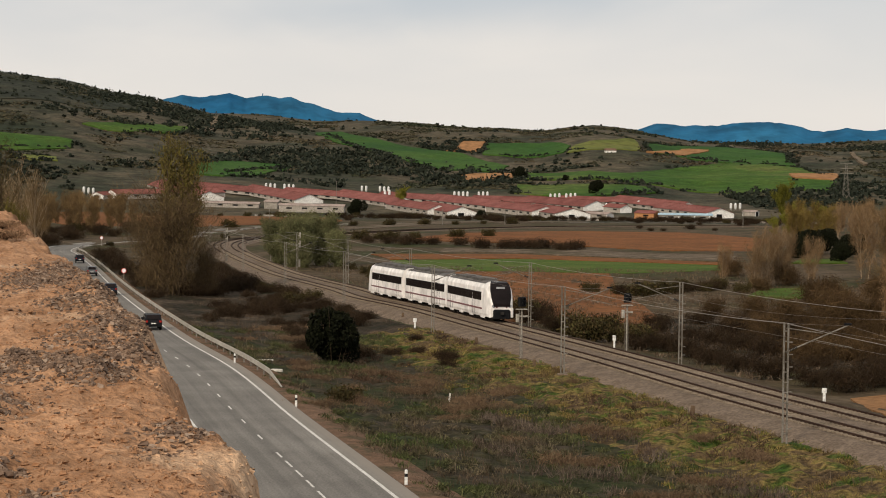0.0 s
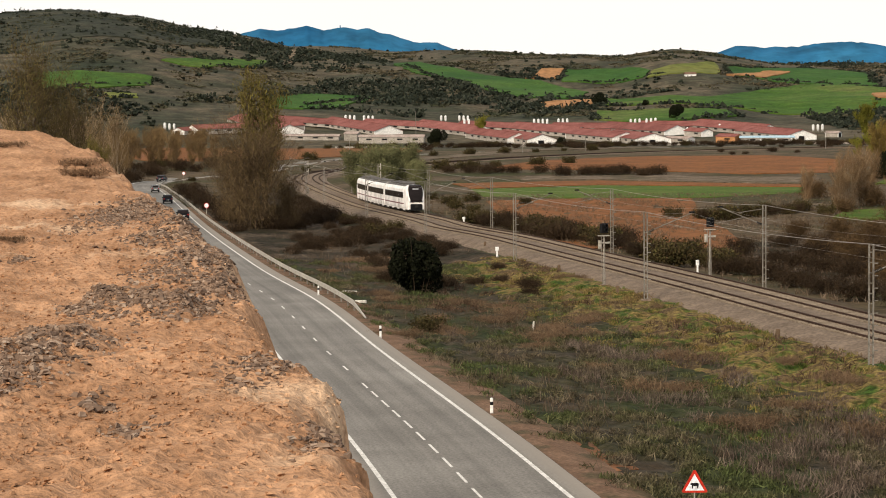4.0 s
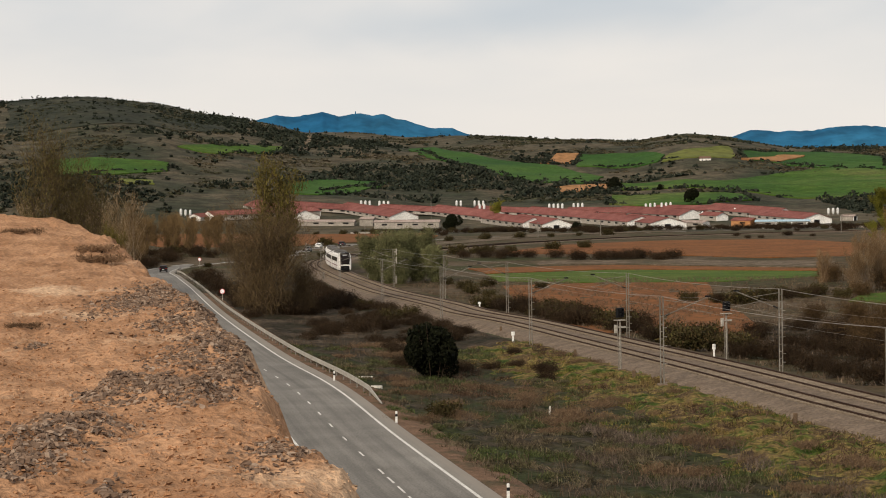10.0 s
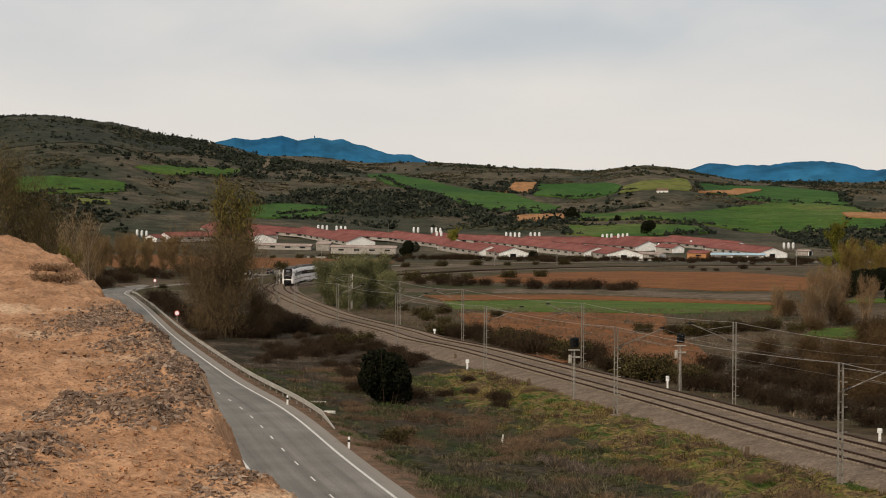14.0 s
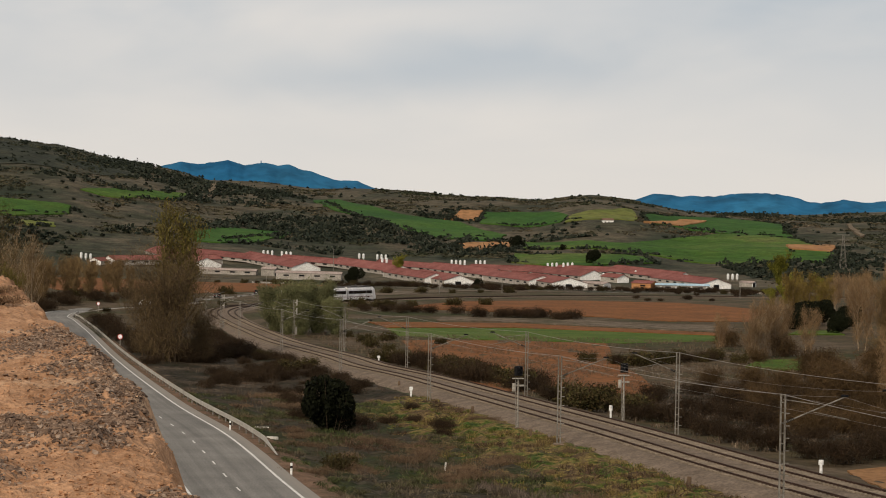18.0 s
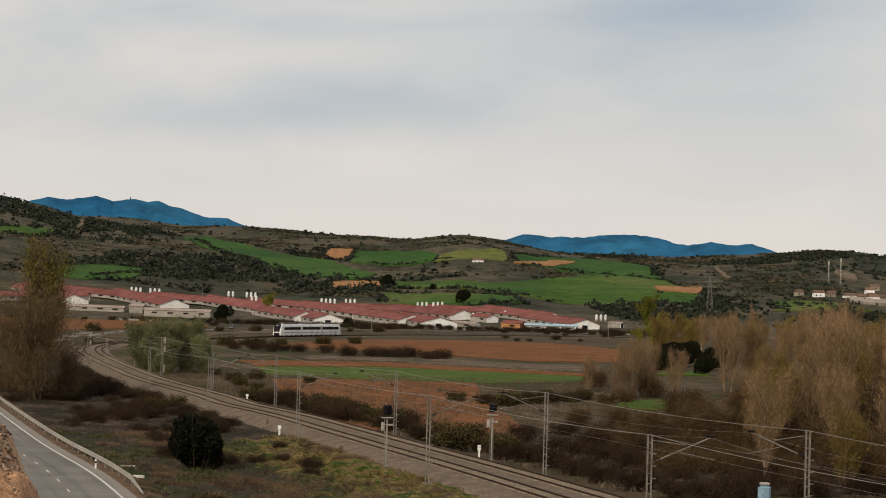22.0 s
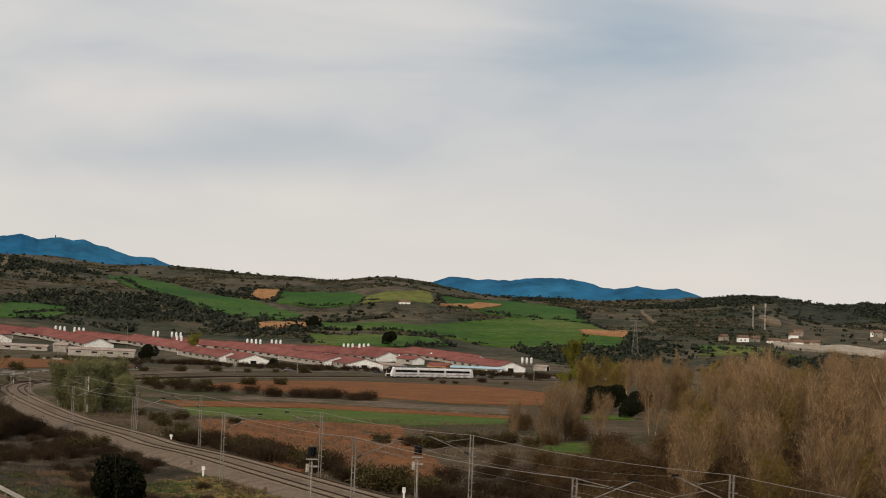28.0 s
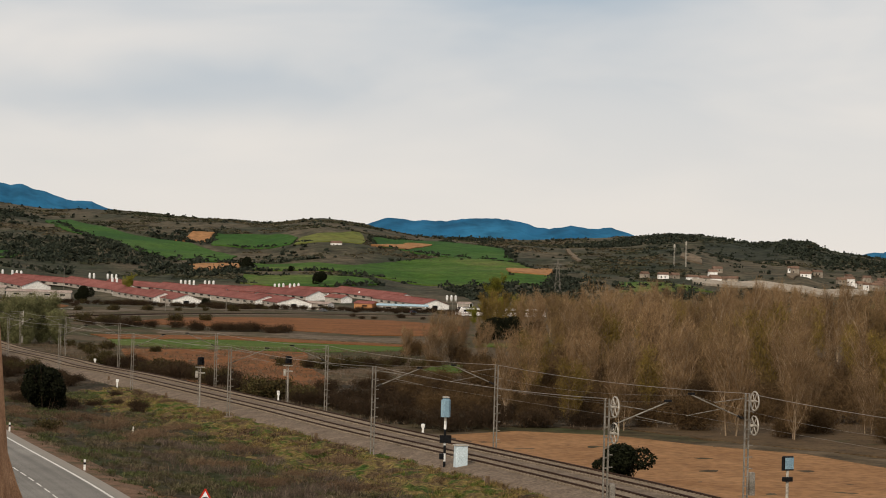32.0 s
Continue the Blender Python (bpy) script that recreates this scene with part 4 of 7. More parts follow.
def railway_signal(x, y, heading, label):
    t = thing("railway_signal", label, "signal", "railway signals", pose(x, y, on_ground(x, y, -0.1), 0, 0, heading))
    part("post", Geo().tube((0, 0, 0), (0, 0, 4.9), 0.06, n=10), STEEL, t)
    part("footing", Geo().box((0, 0, 0.2), (0.6, 0.6, 0.4), bevel=0.05), BALLAST, t)
    head = part("signal_head", Geo().box((0.05, 0, 5.55), (0.82, 0.3, 0.9), bevel=0.1), DARK, t, "black signal head with a hooded lens")
    for dz in (0.2, -0.2):
        hood = Geo().tube((0.05, -0.15, 5.55 + dz), (0.05, -0.42, 5.55 + dz), 0.15, 0.17, n=10, caps=False)
        part("hood", hood, DARK, head)
        part("lens", Geo().tube((0.05, -0.15, 5.55 + dz), (0.05, -0.17, 5.55 + dz), 0.13, n=10), LAMP_OFF, head)
    part("platform", Geo().box((0, 0, 4.85), (0.95, 0.55, 0.08)), STEEL, t)
    part("crossbar", Geo().box((0.05, 0, 4.2), (1.15, 0.1, 0.16)), STEEL, t)
    part("junction_box", Geo().box((-0.42, 0, 4.05), (0.28, 0.25, 0.75), bevel=0.03), STEEL, t)
    lad = Geo().tube((-0.28, -0.2, 0.2), (-0.28, -0.05, 4.9), 0.025, n=5).tube((0.0, -0.28, 0.2), (0.02, -0.12, 4.9), 0.025, n=5)
    for i in range(13):
        lad.tube((-0.28, -0.19 + 0.012 * i, 0.4 + 0.34 * i), (0.0, -0.27 + 0.012 * i, 0.4 + 0.34 * i), 0.018, n=4)
    part("ladder", lad, MAST, t)


hd = track_way.heading(track_way.of_y(188))
railway_signal(5.6, 186.5, hd + 15, "grey post signal with a black head beside the track")
railway_signal(15.8, 193.0, hd + 15, "grey post signal with a black head beyond the track")


def banded_signal(x, y, heading):
    t = thing("banded_signal", "black-and-white banded post with a blue-grey lamp housing", "signal", "", pose(x, y, on_ground(x, y, -0.1), 0, 0, heading))
    for i in range(6):
        part("band", Geo().tube((0, 0, 0.2 + 0.62 * i), (0, 0, 0.2 + 0.62 * (i + 1)), 0.1, n=12), WHITE if i % 2 else DARK, t, "white band" if i % 2 else "black band")
    part("lamp_housing", Geo().box((0, 0, 5.0), (0.75, 0.5, 1.5), bevel=0.2), BLUE_PANEL, t, "rounded blue-grey housing")
    part("cap", Geo().box((0, 0, 5.78), (0.5, 0.4, 0.1), bevel=0.04), STEEL, t)
    part("collar", Geo().tube((0, 0, 3.9), (0, 0, 4.3), 0.09, n=10), STEEL, t)
    part("number_plate", Geo().box((0, -0.13, 2.55), (0.95, 0.05, 0.6), bevel=0.01), DARK, t, "small dark plate")
    part("relay_box", Geo().box((-0.25, 0, 1.2), (0.3, 0.3, 0.45), bevel=0.03), DARK, t)
    part("footing", Geo().box((0, 0, 0.12), (0.8, 0.8, 0.35), bevel=0.05), EARTH_PALE, t)


banded_signal(24.3, 111.5, hd)
cab = thing("relay_cabinet", "pale blue-grey steel relay cabinet on a concrete base", "cabinet", "", pose(25.4, 110.2, on_ground(25.4, 110.2), 0, 0, hd))
part("body", Geo().box((0, 0, 1.05), (0.95, 0.6, 1.75), bevel=0.03), CABINET, cab)
part("door", Geo().box((0, -0.31, 1.05), (0.8, 0.03, 1.55), bevel=0.01), CABINET, cab)
part("roof", Geo().box((0, 0, 1.97), (1.08, 0.74, 0.08), bevel=0.02), STEEL, cab)
part("base", Geo().box((0, 0, 0.06), (1.1, 0.75, 0.28), bevel=0.03), CONCRETE, cab)
sq = thing("panel_signal", "square blue panel on a grey post beside the masts", "signal", "", pose(44.0, 86.0, on_ground(44.0, 86.0, -0.1), 0, 0, hd + 10))
part("post", Geo().tube((0, 0, 0), (0, 0, 3.0), 0.1, n=10), STEEL, sq)
part("frame", Geo().box((0, 0, 3.4), (0.95, 0.22, 0.95), bevel=0.06), DARK, sq)
part("panel", Geo().box((0.05, -0.125, 3.4), (0.72, 0.03, 0.75), bevel=0.01), BLUE_PANEL, sq, "blue square panel")
part("box", Geo().box((0, 0, 2.35), (0.7, 0.35, 0.3), bevel=0.04), DARK, sq)


def marker(x, y, h, w, label, name="marker_post"):
    t = thing(name, label, "marker post", "trackside markers", pose(x, y, on_ground(x, y, -0.05), 0, 0, hd))
    part("stem", Geo().box((0, 0, h * 0.4), (w * 0.55, w * 0.45, h * 0.8), taper=0.9, bevel=0.02), WHITE, t)
    g = Geo().box((0, 0, h * 0.84), (w * 1.05, w * 0.4, h * 0.3), bevel=0.04)
    part("head", g, WHITE, t)


for x, y, h, w in ((14.9, 196.5, 1.7, 0.32), (27.0, 150.5, 1.2, 0.36), (-11.9, 308, 1.1, 0.42), (-5.1, 228, 1.4, 0.38)):
    marker(x, y, h, w, "white concrete marker post beside the track")
for x, y in ((6.5, 178), (-7.0, 246), (16.0, 139.5), (25.8, 98.6), (1.6, 205)):
    t = thing("stump_post", "short weathered wooden stump post by the ballast", "post", "stump posts", pose(x, y, on_ground(x, y, -0.05), 3, 2, 20))
    part("stump", Geo().box((0, 0, 0.45), (0.3, 0.24, 0.9), taper=0.85, bevel=0.03), surface("old_wood", (0.09, 0.06, 0.04), (0.16, 0.11, 0.07), scale=3) if "old_wood" not in bpy.data.materials else bpy.data.materials["old_wood"], t)

# ---- roadside ----
guard = thing("guard_rail", "weathered pale steel guard rail along the road bend", "guard rail")
s0, s1 = road_way.of_y(150), road_way.of_y(505)
beam = Geo()
prof = ((0.0, 0.40), (0.07, 0.45), (0.07, 0.55), (0.0, 0.60), (0.07, 0.65), (0.07, 0.75), (0.0, 0.80), (-0.04, 0.80), (-0.04, 0.40))
ss = np.arange(s0, s1, 2.0)
ends = np.clip((ss - s0) / 8.0, 0, 1)
vs, fs = [], []
for i, s in enumerate(ss):
    x, y = road_way.at(s, 5.15)
    a = radians(road_way.heading(s))
    for o, h in prof:
        vs.append((float(x) + o * math.cos(a), float(y) + o * math.sin(a), float(valley(x, y)) + h * (0.1 + 0.9 * ends[i]) + 0.02))
k = len(prof)
for i in range(len(ss) - 1):
    fs += [(i * k + j, i * k + (j + 1) % k, (i + 1) * k + (j + 1) % k, (i + 1) * k + j) for j in range(k)]
part("beam", Geo().add(vs, fs), STEEL, guard)
post_mesh = Geo().box((0, 0, 0.3), (0.1, 0.14, 0.95), bevel=0.01).mesh("post", MAST)
for s in np.arange(s0 + 8, s1, 4.0):
    x, y = road_way.at(s, 5.28)
    part("post", post_mesh, MAST, guard).matrix_basis = pose(float(x), float(y), float(valley(x, y)) - 0.1, 0, 0, road_way.heading(s))


def delineator(x, y):
    t = thing("delineator_post", "white road delineator post with a dark band", "delineator", "delineator posts", pose(x, y, on_ground(x, y, -0.02), 0, 0, road_way.heading(road_way.of_y(y))))
    part("stem", Geo().box((0, 0, 0.36), (0.15, 0.1, 0.76), bevel=0.015), WHITE, t)
    part("band", Geo().box((0, 0, 0.82), (0.154, 0.104, 0.17), bevel=0.01), DARK, t, "black reflector band")
    part("tip", Geo().box((0, 0, 1.0), (0.15, 0.1, 0.2), bevel=0.03), WHITE, t)


for x, y in ((-11.1, 138), (-2.6, 101.2), (-19.2, 173), (7.2, 62)):
    delineator(x, y)
RED = plain("sign_red", (0.50, 0.035, 0.02), 0.4)
SIGN_WHITE = plain("sign_white", (0.75, 0.76, 0.80), 0.35)
warn = thing("warning_sign", "red-bordered triangular cattle warning sign on a grey post", "road sign", "", pose(5.75, 77.5, on_ground(5.75, 77.5, -0.15), 0, 0, 2) @ Matrix.Scale(0.8, 4))
part("pole", Geo().tube((0, 0.05, 0), (0, 0.05, 2.1), 0.035, n=8), STEEL, warn)


def slab(pts, y0, y1):
    n = len(pts)
    return Geo().add([(x, y0, z) for x, z in pts] + [(x, y1, z) for x, z in pts], [tuple(range(n)), tuple(range(2 * n - 1, n - 1, -1))] + [(i, i + n, (i + 1) % n + n, (i + 1) % n) for i in range(n)])


W_Z = 1.68
part("border", slab([(-0.62, W_Z - 0.36), (-0.56, W_Z - 0.42), (0.56, W_Z - 0.42), (0.62, W_Z - 0.36), (0.05, W_Z + 0.66), (-0.05, W_Z + 0.66)], 0.0, 0.02), RED, warn, "red border")
part("face", slab([(-0.46, W_Z - 0.32), (0.46, W_Z - 0.32), (0.0, W_Z + 0.48)], -0.006, 0.0), SIGN_WHITE, warn, "white face")
cow = slab([(-0.22, W_Z - 0.02), (-0.17, W_Z + 0.06), (-0.1, W_Z + 0.04), (0.17, W_Z + 0.05), (0.2, W_Z - 0.02), (0.19, W_Z - 0.1), (0.17, W_Z - 0.22), (0.12, W_Z - 0.22), (0.1, W_Z - 0.1), (-0.06, W_Z - 0.1), (-0.08, W_Z - 0.22), (-0.13, W_Z - 0.22), (-0.13, W_Z - 0.06)], -0.012, -0.006)
part("cow_silhouette", cow, DARK, warn, "black cow silhouette")


def round_sign(x, y, z_c, label):
    t = thing("round_sign", label, "road sign", "round road signs", pose(x, y, on_ground(x, y, -0.1), 0, 0, -8))
    part("pole", Geo().tube((0, 0.06, 0), (0, 0.06, z_c), 0.045, n=8), STEEL, t)
    part("rim", Geo().tube((0, 0.04, z_c), (0, 0.0, z_c), 0.46, n=24), RED, t, "thin red rim")
    part("disc", Geo().tube((0, 0.0, z_c), (0, -0.01, z_c), 0.37, n=24), SIGN_WHITE, t, "white disc")


round_sign(-57.3, 345, 1.9, "round white road sign with a red rim by the guard rail")
round_sign(-92.5, 522, 2.2, "round white road sign at the far bend")
for x, y, l in ((-17.4, 181.5, 1.5), (-15.4, 171, 1.0)):
    t = thing("concrete_block", "low pale concrete block lying in the grass", "concrete block", "", pose(x, y, on_ground(x, y), 0, 0, 80))
    part("block", Geo().box((0, 0, 0.18), (0.28, l, 0.3), bevel=0.05), CONCRETE, t)
t = thing("field_post", "pale leaning post in the meadow", "post", "", pose(-0.8, 152.5, on_ground(-0.8, 152.5, -0.05), 0, 6, 0))
part("stem", Geo().box((0, 0, 0.5), (0.16, 0.12, 1.0), taper=0.8, bevel=0.02), CONCRETE, t)

# ---- the train ----
TRAIN_WHITE = surface("train_white", (0.80, 0.765, 0.73), (0.86, 0.82, 0.785), scale=0.15, fine=3, rough=0.4, bump=0.0, world_space=False, spec=0.5)
GLASS = surface("dark_glass", (0.010, 0.008, 0.008), (0.016, 0.012, 0.012), rough=0.2, bump=0.0, world_space=False, spec=0.08)
MAROON = plain("dull_maroon", (0.20, 0.09, 0.10), 0.45)
ROOF_GREY = surface("roof_grey", (0.07, 0.065, 0.062), (0.13, 0.122, 0.115), scale=0.8, rough=0.7, bump=0.2, world_space=False)
UNDER = plain("underframe", (0.035, 0.032, 0.03), 0.8)
LIGHT_GREY = plain("lamp_grey", (0.35, 0.36, 0.38), 0.2)
SECTION = ((-1.36, 0.45), (-1.46, 0.75), (-1.47, 1.6), (-1.46, 2.7), (-1.40, 3.35), (-1.22, 3.75), (-0.80, 3.98), (0, 4.05), (0.80, 3.98), (1.22, 3.75), (1.40, 3.35), (1.46, 2.7), (1.47, 1.6), (1.46, 0.75), (1.36, 0.45))


def car_shell(nose):
    """Body swept along y; with a nose the -y end narrows, slopes and rounds."""
    ys = [12.4, 12.45]
    ys = [(12.35, 1, 1, 0), (-10.2, 1, 1, 0)] if nose else [(12.35, 1, 1, 0), (-12.35, 1, 1, 0)]
    if nose:
        ys += [(-10.9, 0.99, 0.985, 0), (-11.6, 0.965, 0.93, 0), (-12.2, 0.92, 0.80, 0), (-12.75, 0.85, 0.60, 0.02), (-13.1, 0.74, 0.42, 0.05)]
    g = Geo()
    n = len(SECTION)
    vs = []
    for y, kx, kz, lift in ys:
        for x, z in SECTION:
            zz = 0.45 + (z - 0.45) * (kz if z > 1.6 else 1 - (1 - kz) * max(0, (z - 0.45) / 1.15) * 0.4) + lift
            vs.append((x * kx, y, zz))
    fs = [tuple(range(n - 1, -1, -1))[::-1], tuple(range((len(ys) - 1) * n, len(ys) * n))[::-1]]
    for r in range(len(ys) - 1):
        fs += [(r * n + i, r * n + i + 1, (r + 1) * n + i + 1, (r + 1) * n + i) for i in range(n - 1)]
        fs.append((r * n + n - 1, r * n, (r + 1) * n, (r + 1) * n + n - 1))
    return g.add(vs, fs)


def rail_car(nose, label):
    t = thing("rail_car", label, "train car", "three-car train")
    body = part("body", car_shell(nose), TRAIN_WHITE, t, soft=False)
    lo = -9.2 if nose else -11.3
    for sx in (-1, 1):
        spans = [(lo, -6.9), (-6.7, -2.5), (-2.3, 2.0), (2.2, 6.7), (6.9, 11.6)] if not nose else [(lo, -4.2), (-3.9, -0.3), (-0.1, 3.6), (3.8, 7.4), (7.6, 11.6)]
        for a, b in spans:
            win = Geo().box((sx * 1.456, (a + b) / 2, 2.50), (0.07, b - a + 0.1, 0.86), bevel=0.025)
            part("window", win, GLASS, body, "long dark tinted window")
        for yd in ((-5.0, 8.9) if nose else (-8.0, 8.0)):
            for dy in (-0.68, 0.68):
                part("door_edge", Geo().box((sx * 1.475, yd + dy, 1.75), (0.02, 0.06, 2.3)), UNDER, body)
        part("waist_stripe", Geo().box((sx * 1.475, 1.0 if nose else 0, 1.25), (0.03, 21.6 if nose else 24, 0.16)), MAROON, body, "thin maroon stripe")
        for ys in (-9.6, -3.0, 3.2, 9.4):
            part("skirt", Geo().box((sx * 1.36, ys, 0.62), (0.08, 2.2, 0.62), bevel=0.02), TRAIN_WHITE, body)
    part("roof_unit", Geo().box((0, 5.5, 4.1), (1.7, 5.6, 0.34), bevel=0.08), ROOF_GREY, t, "grey roof equipment")
    part("roof_unit", Geo().box((0, -3.0, 4.1), (1.7, 6.4, 0.34), bevel=0.08), ROOF_GREY, t, "grey roof equipment")
    part("roof_vent", Geo().box((0, 10.4, 4.08), (1.3, 1.6, 0.26), bevel=0.06), ROOF_GREY, t)
    roof = Geo()
    rp = [(-1.18, 3.80), (-0.80, 4.0), (0, 4.07), (0.80, 4.0), (1.18, 3.80)]
    roof.add([(x, 12.2, z) for x, z in rp] + [(x, -9.9 if nose else -12.2, z) for x, z in rp], [(i, i + 1, i + 6, i + 5) for i in range(4)])
    part("roof_skin", roof, ROOF_GREY, t)
    for yb in (-8.4, 8.4):
        bog = part("bogie", Geo().box((0, yb, 0.48), (2.3, 3.2, 0.34), bevel=0.05), UNDER, t)
        for dy in (-1.25, 1.25):
            w = Geo().tube((-0.95, yb + dy, 0.45), (-0.80, yb + dy, 0.45), 0.44, n=16).tube((0.80, yb + dy, 0.45), (0.95, yb + dy, 0.45), 0.44, n=16).tube((-0.8, yb + dy, 0.45), (0.8, yb + dy, 0.45), 0.09, n=8)
            part("wheelset", w, UNDER, bog)
    part("underframe_box", Geo().box((0, 0, 0.66), (2.4, 9.5, 0.6), bevel=0.06), UNDER, t)
    if nose:
        rows_n = ((-11.0, 4.06, 0.78), (-11.6, 3.93, 0.95), (-12.2, 3.47, 1.08), (-12.75, 2.80, 1.06), (-13.12, 2.12, 0.92), (-13.24, 1.86, 0.86))
        shield = Geo().add([(sx * w, y, z - d) for d in (0, 0.3) for y, z, w in rows_n for sx in (-1, 1)], [(2 * i, 2 * i + 2, 2 * i + 3, 2 * i + 1) for i in range(5)] + [(2 * i + 12, 2 * i, 2 * i + 2, 2 * i + 14) for i in range(5)] + [(2 * i + 1, 2 * i + 13, 2 * i + 15, 2 * i + 3) for i in range(5)] + [(10, 22, 23, 11)])
        part("windscreen", shield, GLASS, body, "large black windscreen")
        part("destination_panel", Geo().box((0, -12.32, 3.44), (0.9, 0.1, 0.2)), LIGHT_GREY, body)
        part("coupler_cover", Geo().box((0, -12.9, 0.80), (1.8, 1.0, 0.95), bevel=0.14), DARK, body, "black lower front with the coupler")
        part("coupler", Geo().box((0, -13.5, 0.9), (0.35, 0.5, 0.3), bevel=0.05), UNDER, body)
        for sx in (-1, 1):
            part("headlight", Geo().tube((sx * 0.86, -12.9, 1.62), (sx * 0.86, -13.18, 1.62), 0.17, n=12), LIGHT_GREY, body, "round headlight")
            part("tail_lamp", Geo().tube((sx * 0.52, -12.95, 1.5), (sx * 0.52, -13.16, 1.5), 0.09, n=10), MAROON, body)
            part("cowl", Geo().box((sx * 1.12, -12.6, 0.95), (0.3, 1.0, 1.0), bevel=0.1), TRAIN_WHITE, body, "white corner cowl")
    else:
        for ye in (-12.5, 12.5):
            part("gangway", Geo().box((0, ye, 2.1), (1.5, 0.35, 2.6), bevel=0.05), UNDER, t, "dark folding gangway")
    return t


tail_car = rail_car(True, "white end car with a black windscreen and dark tinted windows")
mid_car = rail_car(False, "white middle car with dark tinted windows and grey roof gear")
lead_car = rail_car(True, "white leading car with a black windscreen and dark tinted windows")


# ---- road traffic ----
CAR_DARK = plain("dark_car_paint", (0.020, 0.024, 0.034), 0.25)
CAR_BLACK = plain("black_car_paint", (0.015, 0.015, 0.017), 0.25)
CAR_GREY = plain("grey_car_paint", (0.14, 0.145, 0.15), 0.3)
TYRE = plain("tyre", (0.02, 0.02, 0.02), 0.9)
LAMP_RED = plain("tail_light", (0.30, 0.02, 0.015), 0.3)


def road_car(paint, label, tall=1.0):
    """A hatchback or off-roader: +y is ahead."""
    t = thing("car", label, "car", "cars on the road")
    side = [(-2.15, 0.42), (-2.2, 0.75), (-2.12, 1.0), (-1.85, 1.05), (-1.45, 1.58 * tall), (-1.1, 1.66 * tall), (0.4, 1.66 * tall), (1.05, 1.1), (1.9, 0.98), (2.15, 0.8), (2.2, 0.42)]
    n = len(side)
    vs = []
    for k, (sx, w) in enumerate(((-1, 0), (1, 0))):
        for y, z in side:
            half = 0.90 if z < 1.12 else 0.74
            vs.append((sx * half, y, z))
    fs = [tuple(range(n)), tuple(range(2 * n - 1, n - 1, -1))] + [(i, i + n, (i + 1) % n + n, (i + 1) % n) for i in range(n)]
    body = part("body", Geo().add(vs, fs), paint, t)
    h = 1.62 * tall
    part("rear_window", Geo().add([(-0.64, -1.86, 1.12), (0.64, -1.86, 1.12), (0.60, -1.50, h - 0.06), (-0.60, -1.50, h - 0.06), (-0.64, -1.80, 1.10), (0.64, -1.80, 1.10), (0.60, -1.44, h - 0.08), (-0.60, -1.44, h - 0.08)], [(0, 1, 2, 3), (7, 6, 5, 4), (0, 4, 5, 1), (1, 5, 6, 2), (2, 6, 7, 3), (3, 7, 4, 0)]), GLASS, body)
    part("windscreen", Geo().add([(-0.66, 1.07, 1.13), (0.66, 1.07, 1.13), (0.60, 0.46, h - 0.04), (-0.60, 0.46, h - 0.04), (-0.66, 1.0, 1.1), (0.66, 1.0, 1.1), (0.60, 0.4, h - 0.06), (-0.60, 0.4, h - 0.06)], [(3, 2, 1, 0), (4, 5, 6, 7), (1, 5, 4, 0), (2, 6, 5, 1), (3, 7, 6, 2), (0, 4, 7, 3)]), GLASS, body)
    for sx in (-1, 1):
        part("side_window", Geo().box((sx * 0.80, -0.35, (1.12 + h) / 2 + 0.02), (0.06, 2.0, h - 1.22), bevel=0.02), GLASS, body)
        part("tail_light", Geo().box((sx * 0.72, -2.16, 0.92), (0.26, 0.08, 0.2), bevel=0.02), LAMP_RED, body)
        part("headlight", Geo().box((sx * 0.66, 2.12, 0.78), (0.34, 0.1, 0.16), bevel=0.02), LIGHT_GREY, body)
        part("mirror", Geo().box((sx * 0.98, 0.75, 1.12), (0.2, 0.12, 0.15), bevel=0.03), paint, body)
        for y in (-1.32, 1.35):
            wheel = part("wheel", Geo().tube((sx * 0.68, y, 0.33), (sx * 0.91, y, 0.33), 0.33, n=16), TYRE, t)
            part("rim", Geo().tube((sx * 0.90, y, 0.33), (sx * 0.925, y, 0.33), 0.2, n=12), LIGHT_GREY, wheel)
    part("bumper", Geo().box((0, -2.18, 0.5), (1.72, 0.14, 0.28), bevel=0.04), DARK, body)
    part("number_plate", Geo().box((0, -2.255, 0.72), (0.5, 0.02, 0.11)), WHITE, body, "blank white plate")
    return t


cars = [(road_car(CAR_BLACK, "black off-road car driving away along the road", 1.0), 215.0), (road_car(CAR_DARK, "dark blue hatchback driving away along the road"), 287.0), (road_car(CAR_GREY, "dark grey hatchback driving away along the road"), 353.0), (road_car(CAR_DARK, "dark car far down the road near the bend"), 418.0)]
white_car = road_car(WHITE, "white car coming round the far bend")

# ---- the farm: long sheds, silos, low buildings ----
TILE = surface("red_roof", (0.150, 0.052, 0.044), (0.225, 0.088, 0.074), scale=0.12, fine=9, rough=0.8, bump=0.3, depth=0.1, per_thing=0.12)
LIME = surface("whitewash", (0.78, 0.76, 0.72), (0.88, 0.86, 0.82), scale=0.3, fine=6, bump=0.1)
# grey rendered buildings, and the painted shade on the sides of white sheds
GREY_AND_SHADE_WALL = surface("grey_render_and_shade", (0.26, 0.235, 0.20), (0.38, 0.34, 0.30), scale=0.3, fine=6, bump=0.1, per_thing=0.1)
SILO = surface("silo_white", (0.58, 0.58, 0.57), (0.74, 0.74, 0.72), scale=0.5, fine=4, bump=0.0, rough=0.4)
BLUE_ROOF = surface("pale_blue_sheet", (0.30, 0.42, 0.50), (0.42, 0.54, 0.60), scale=0.3, bump=0.0)
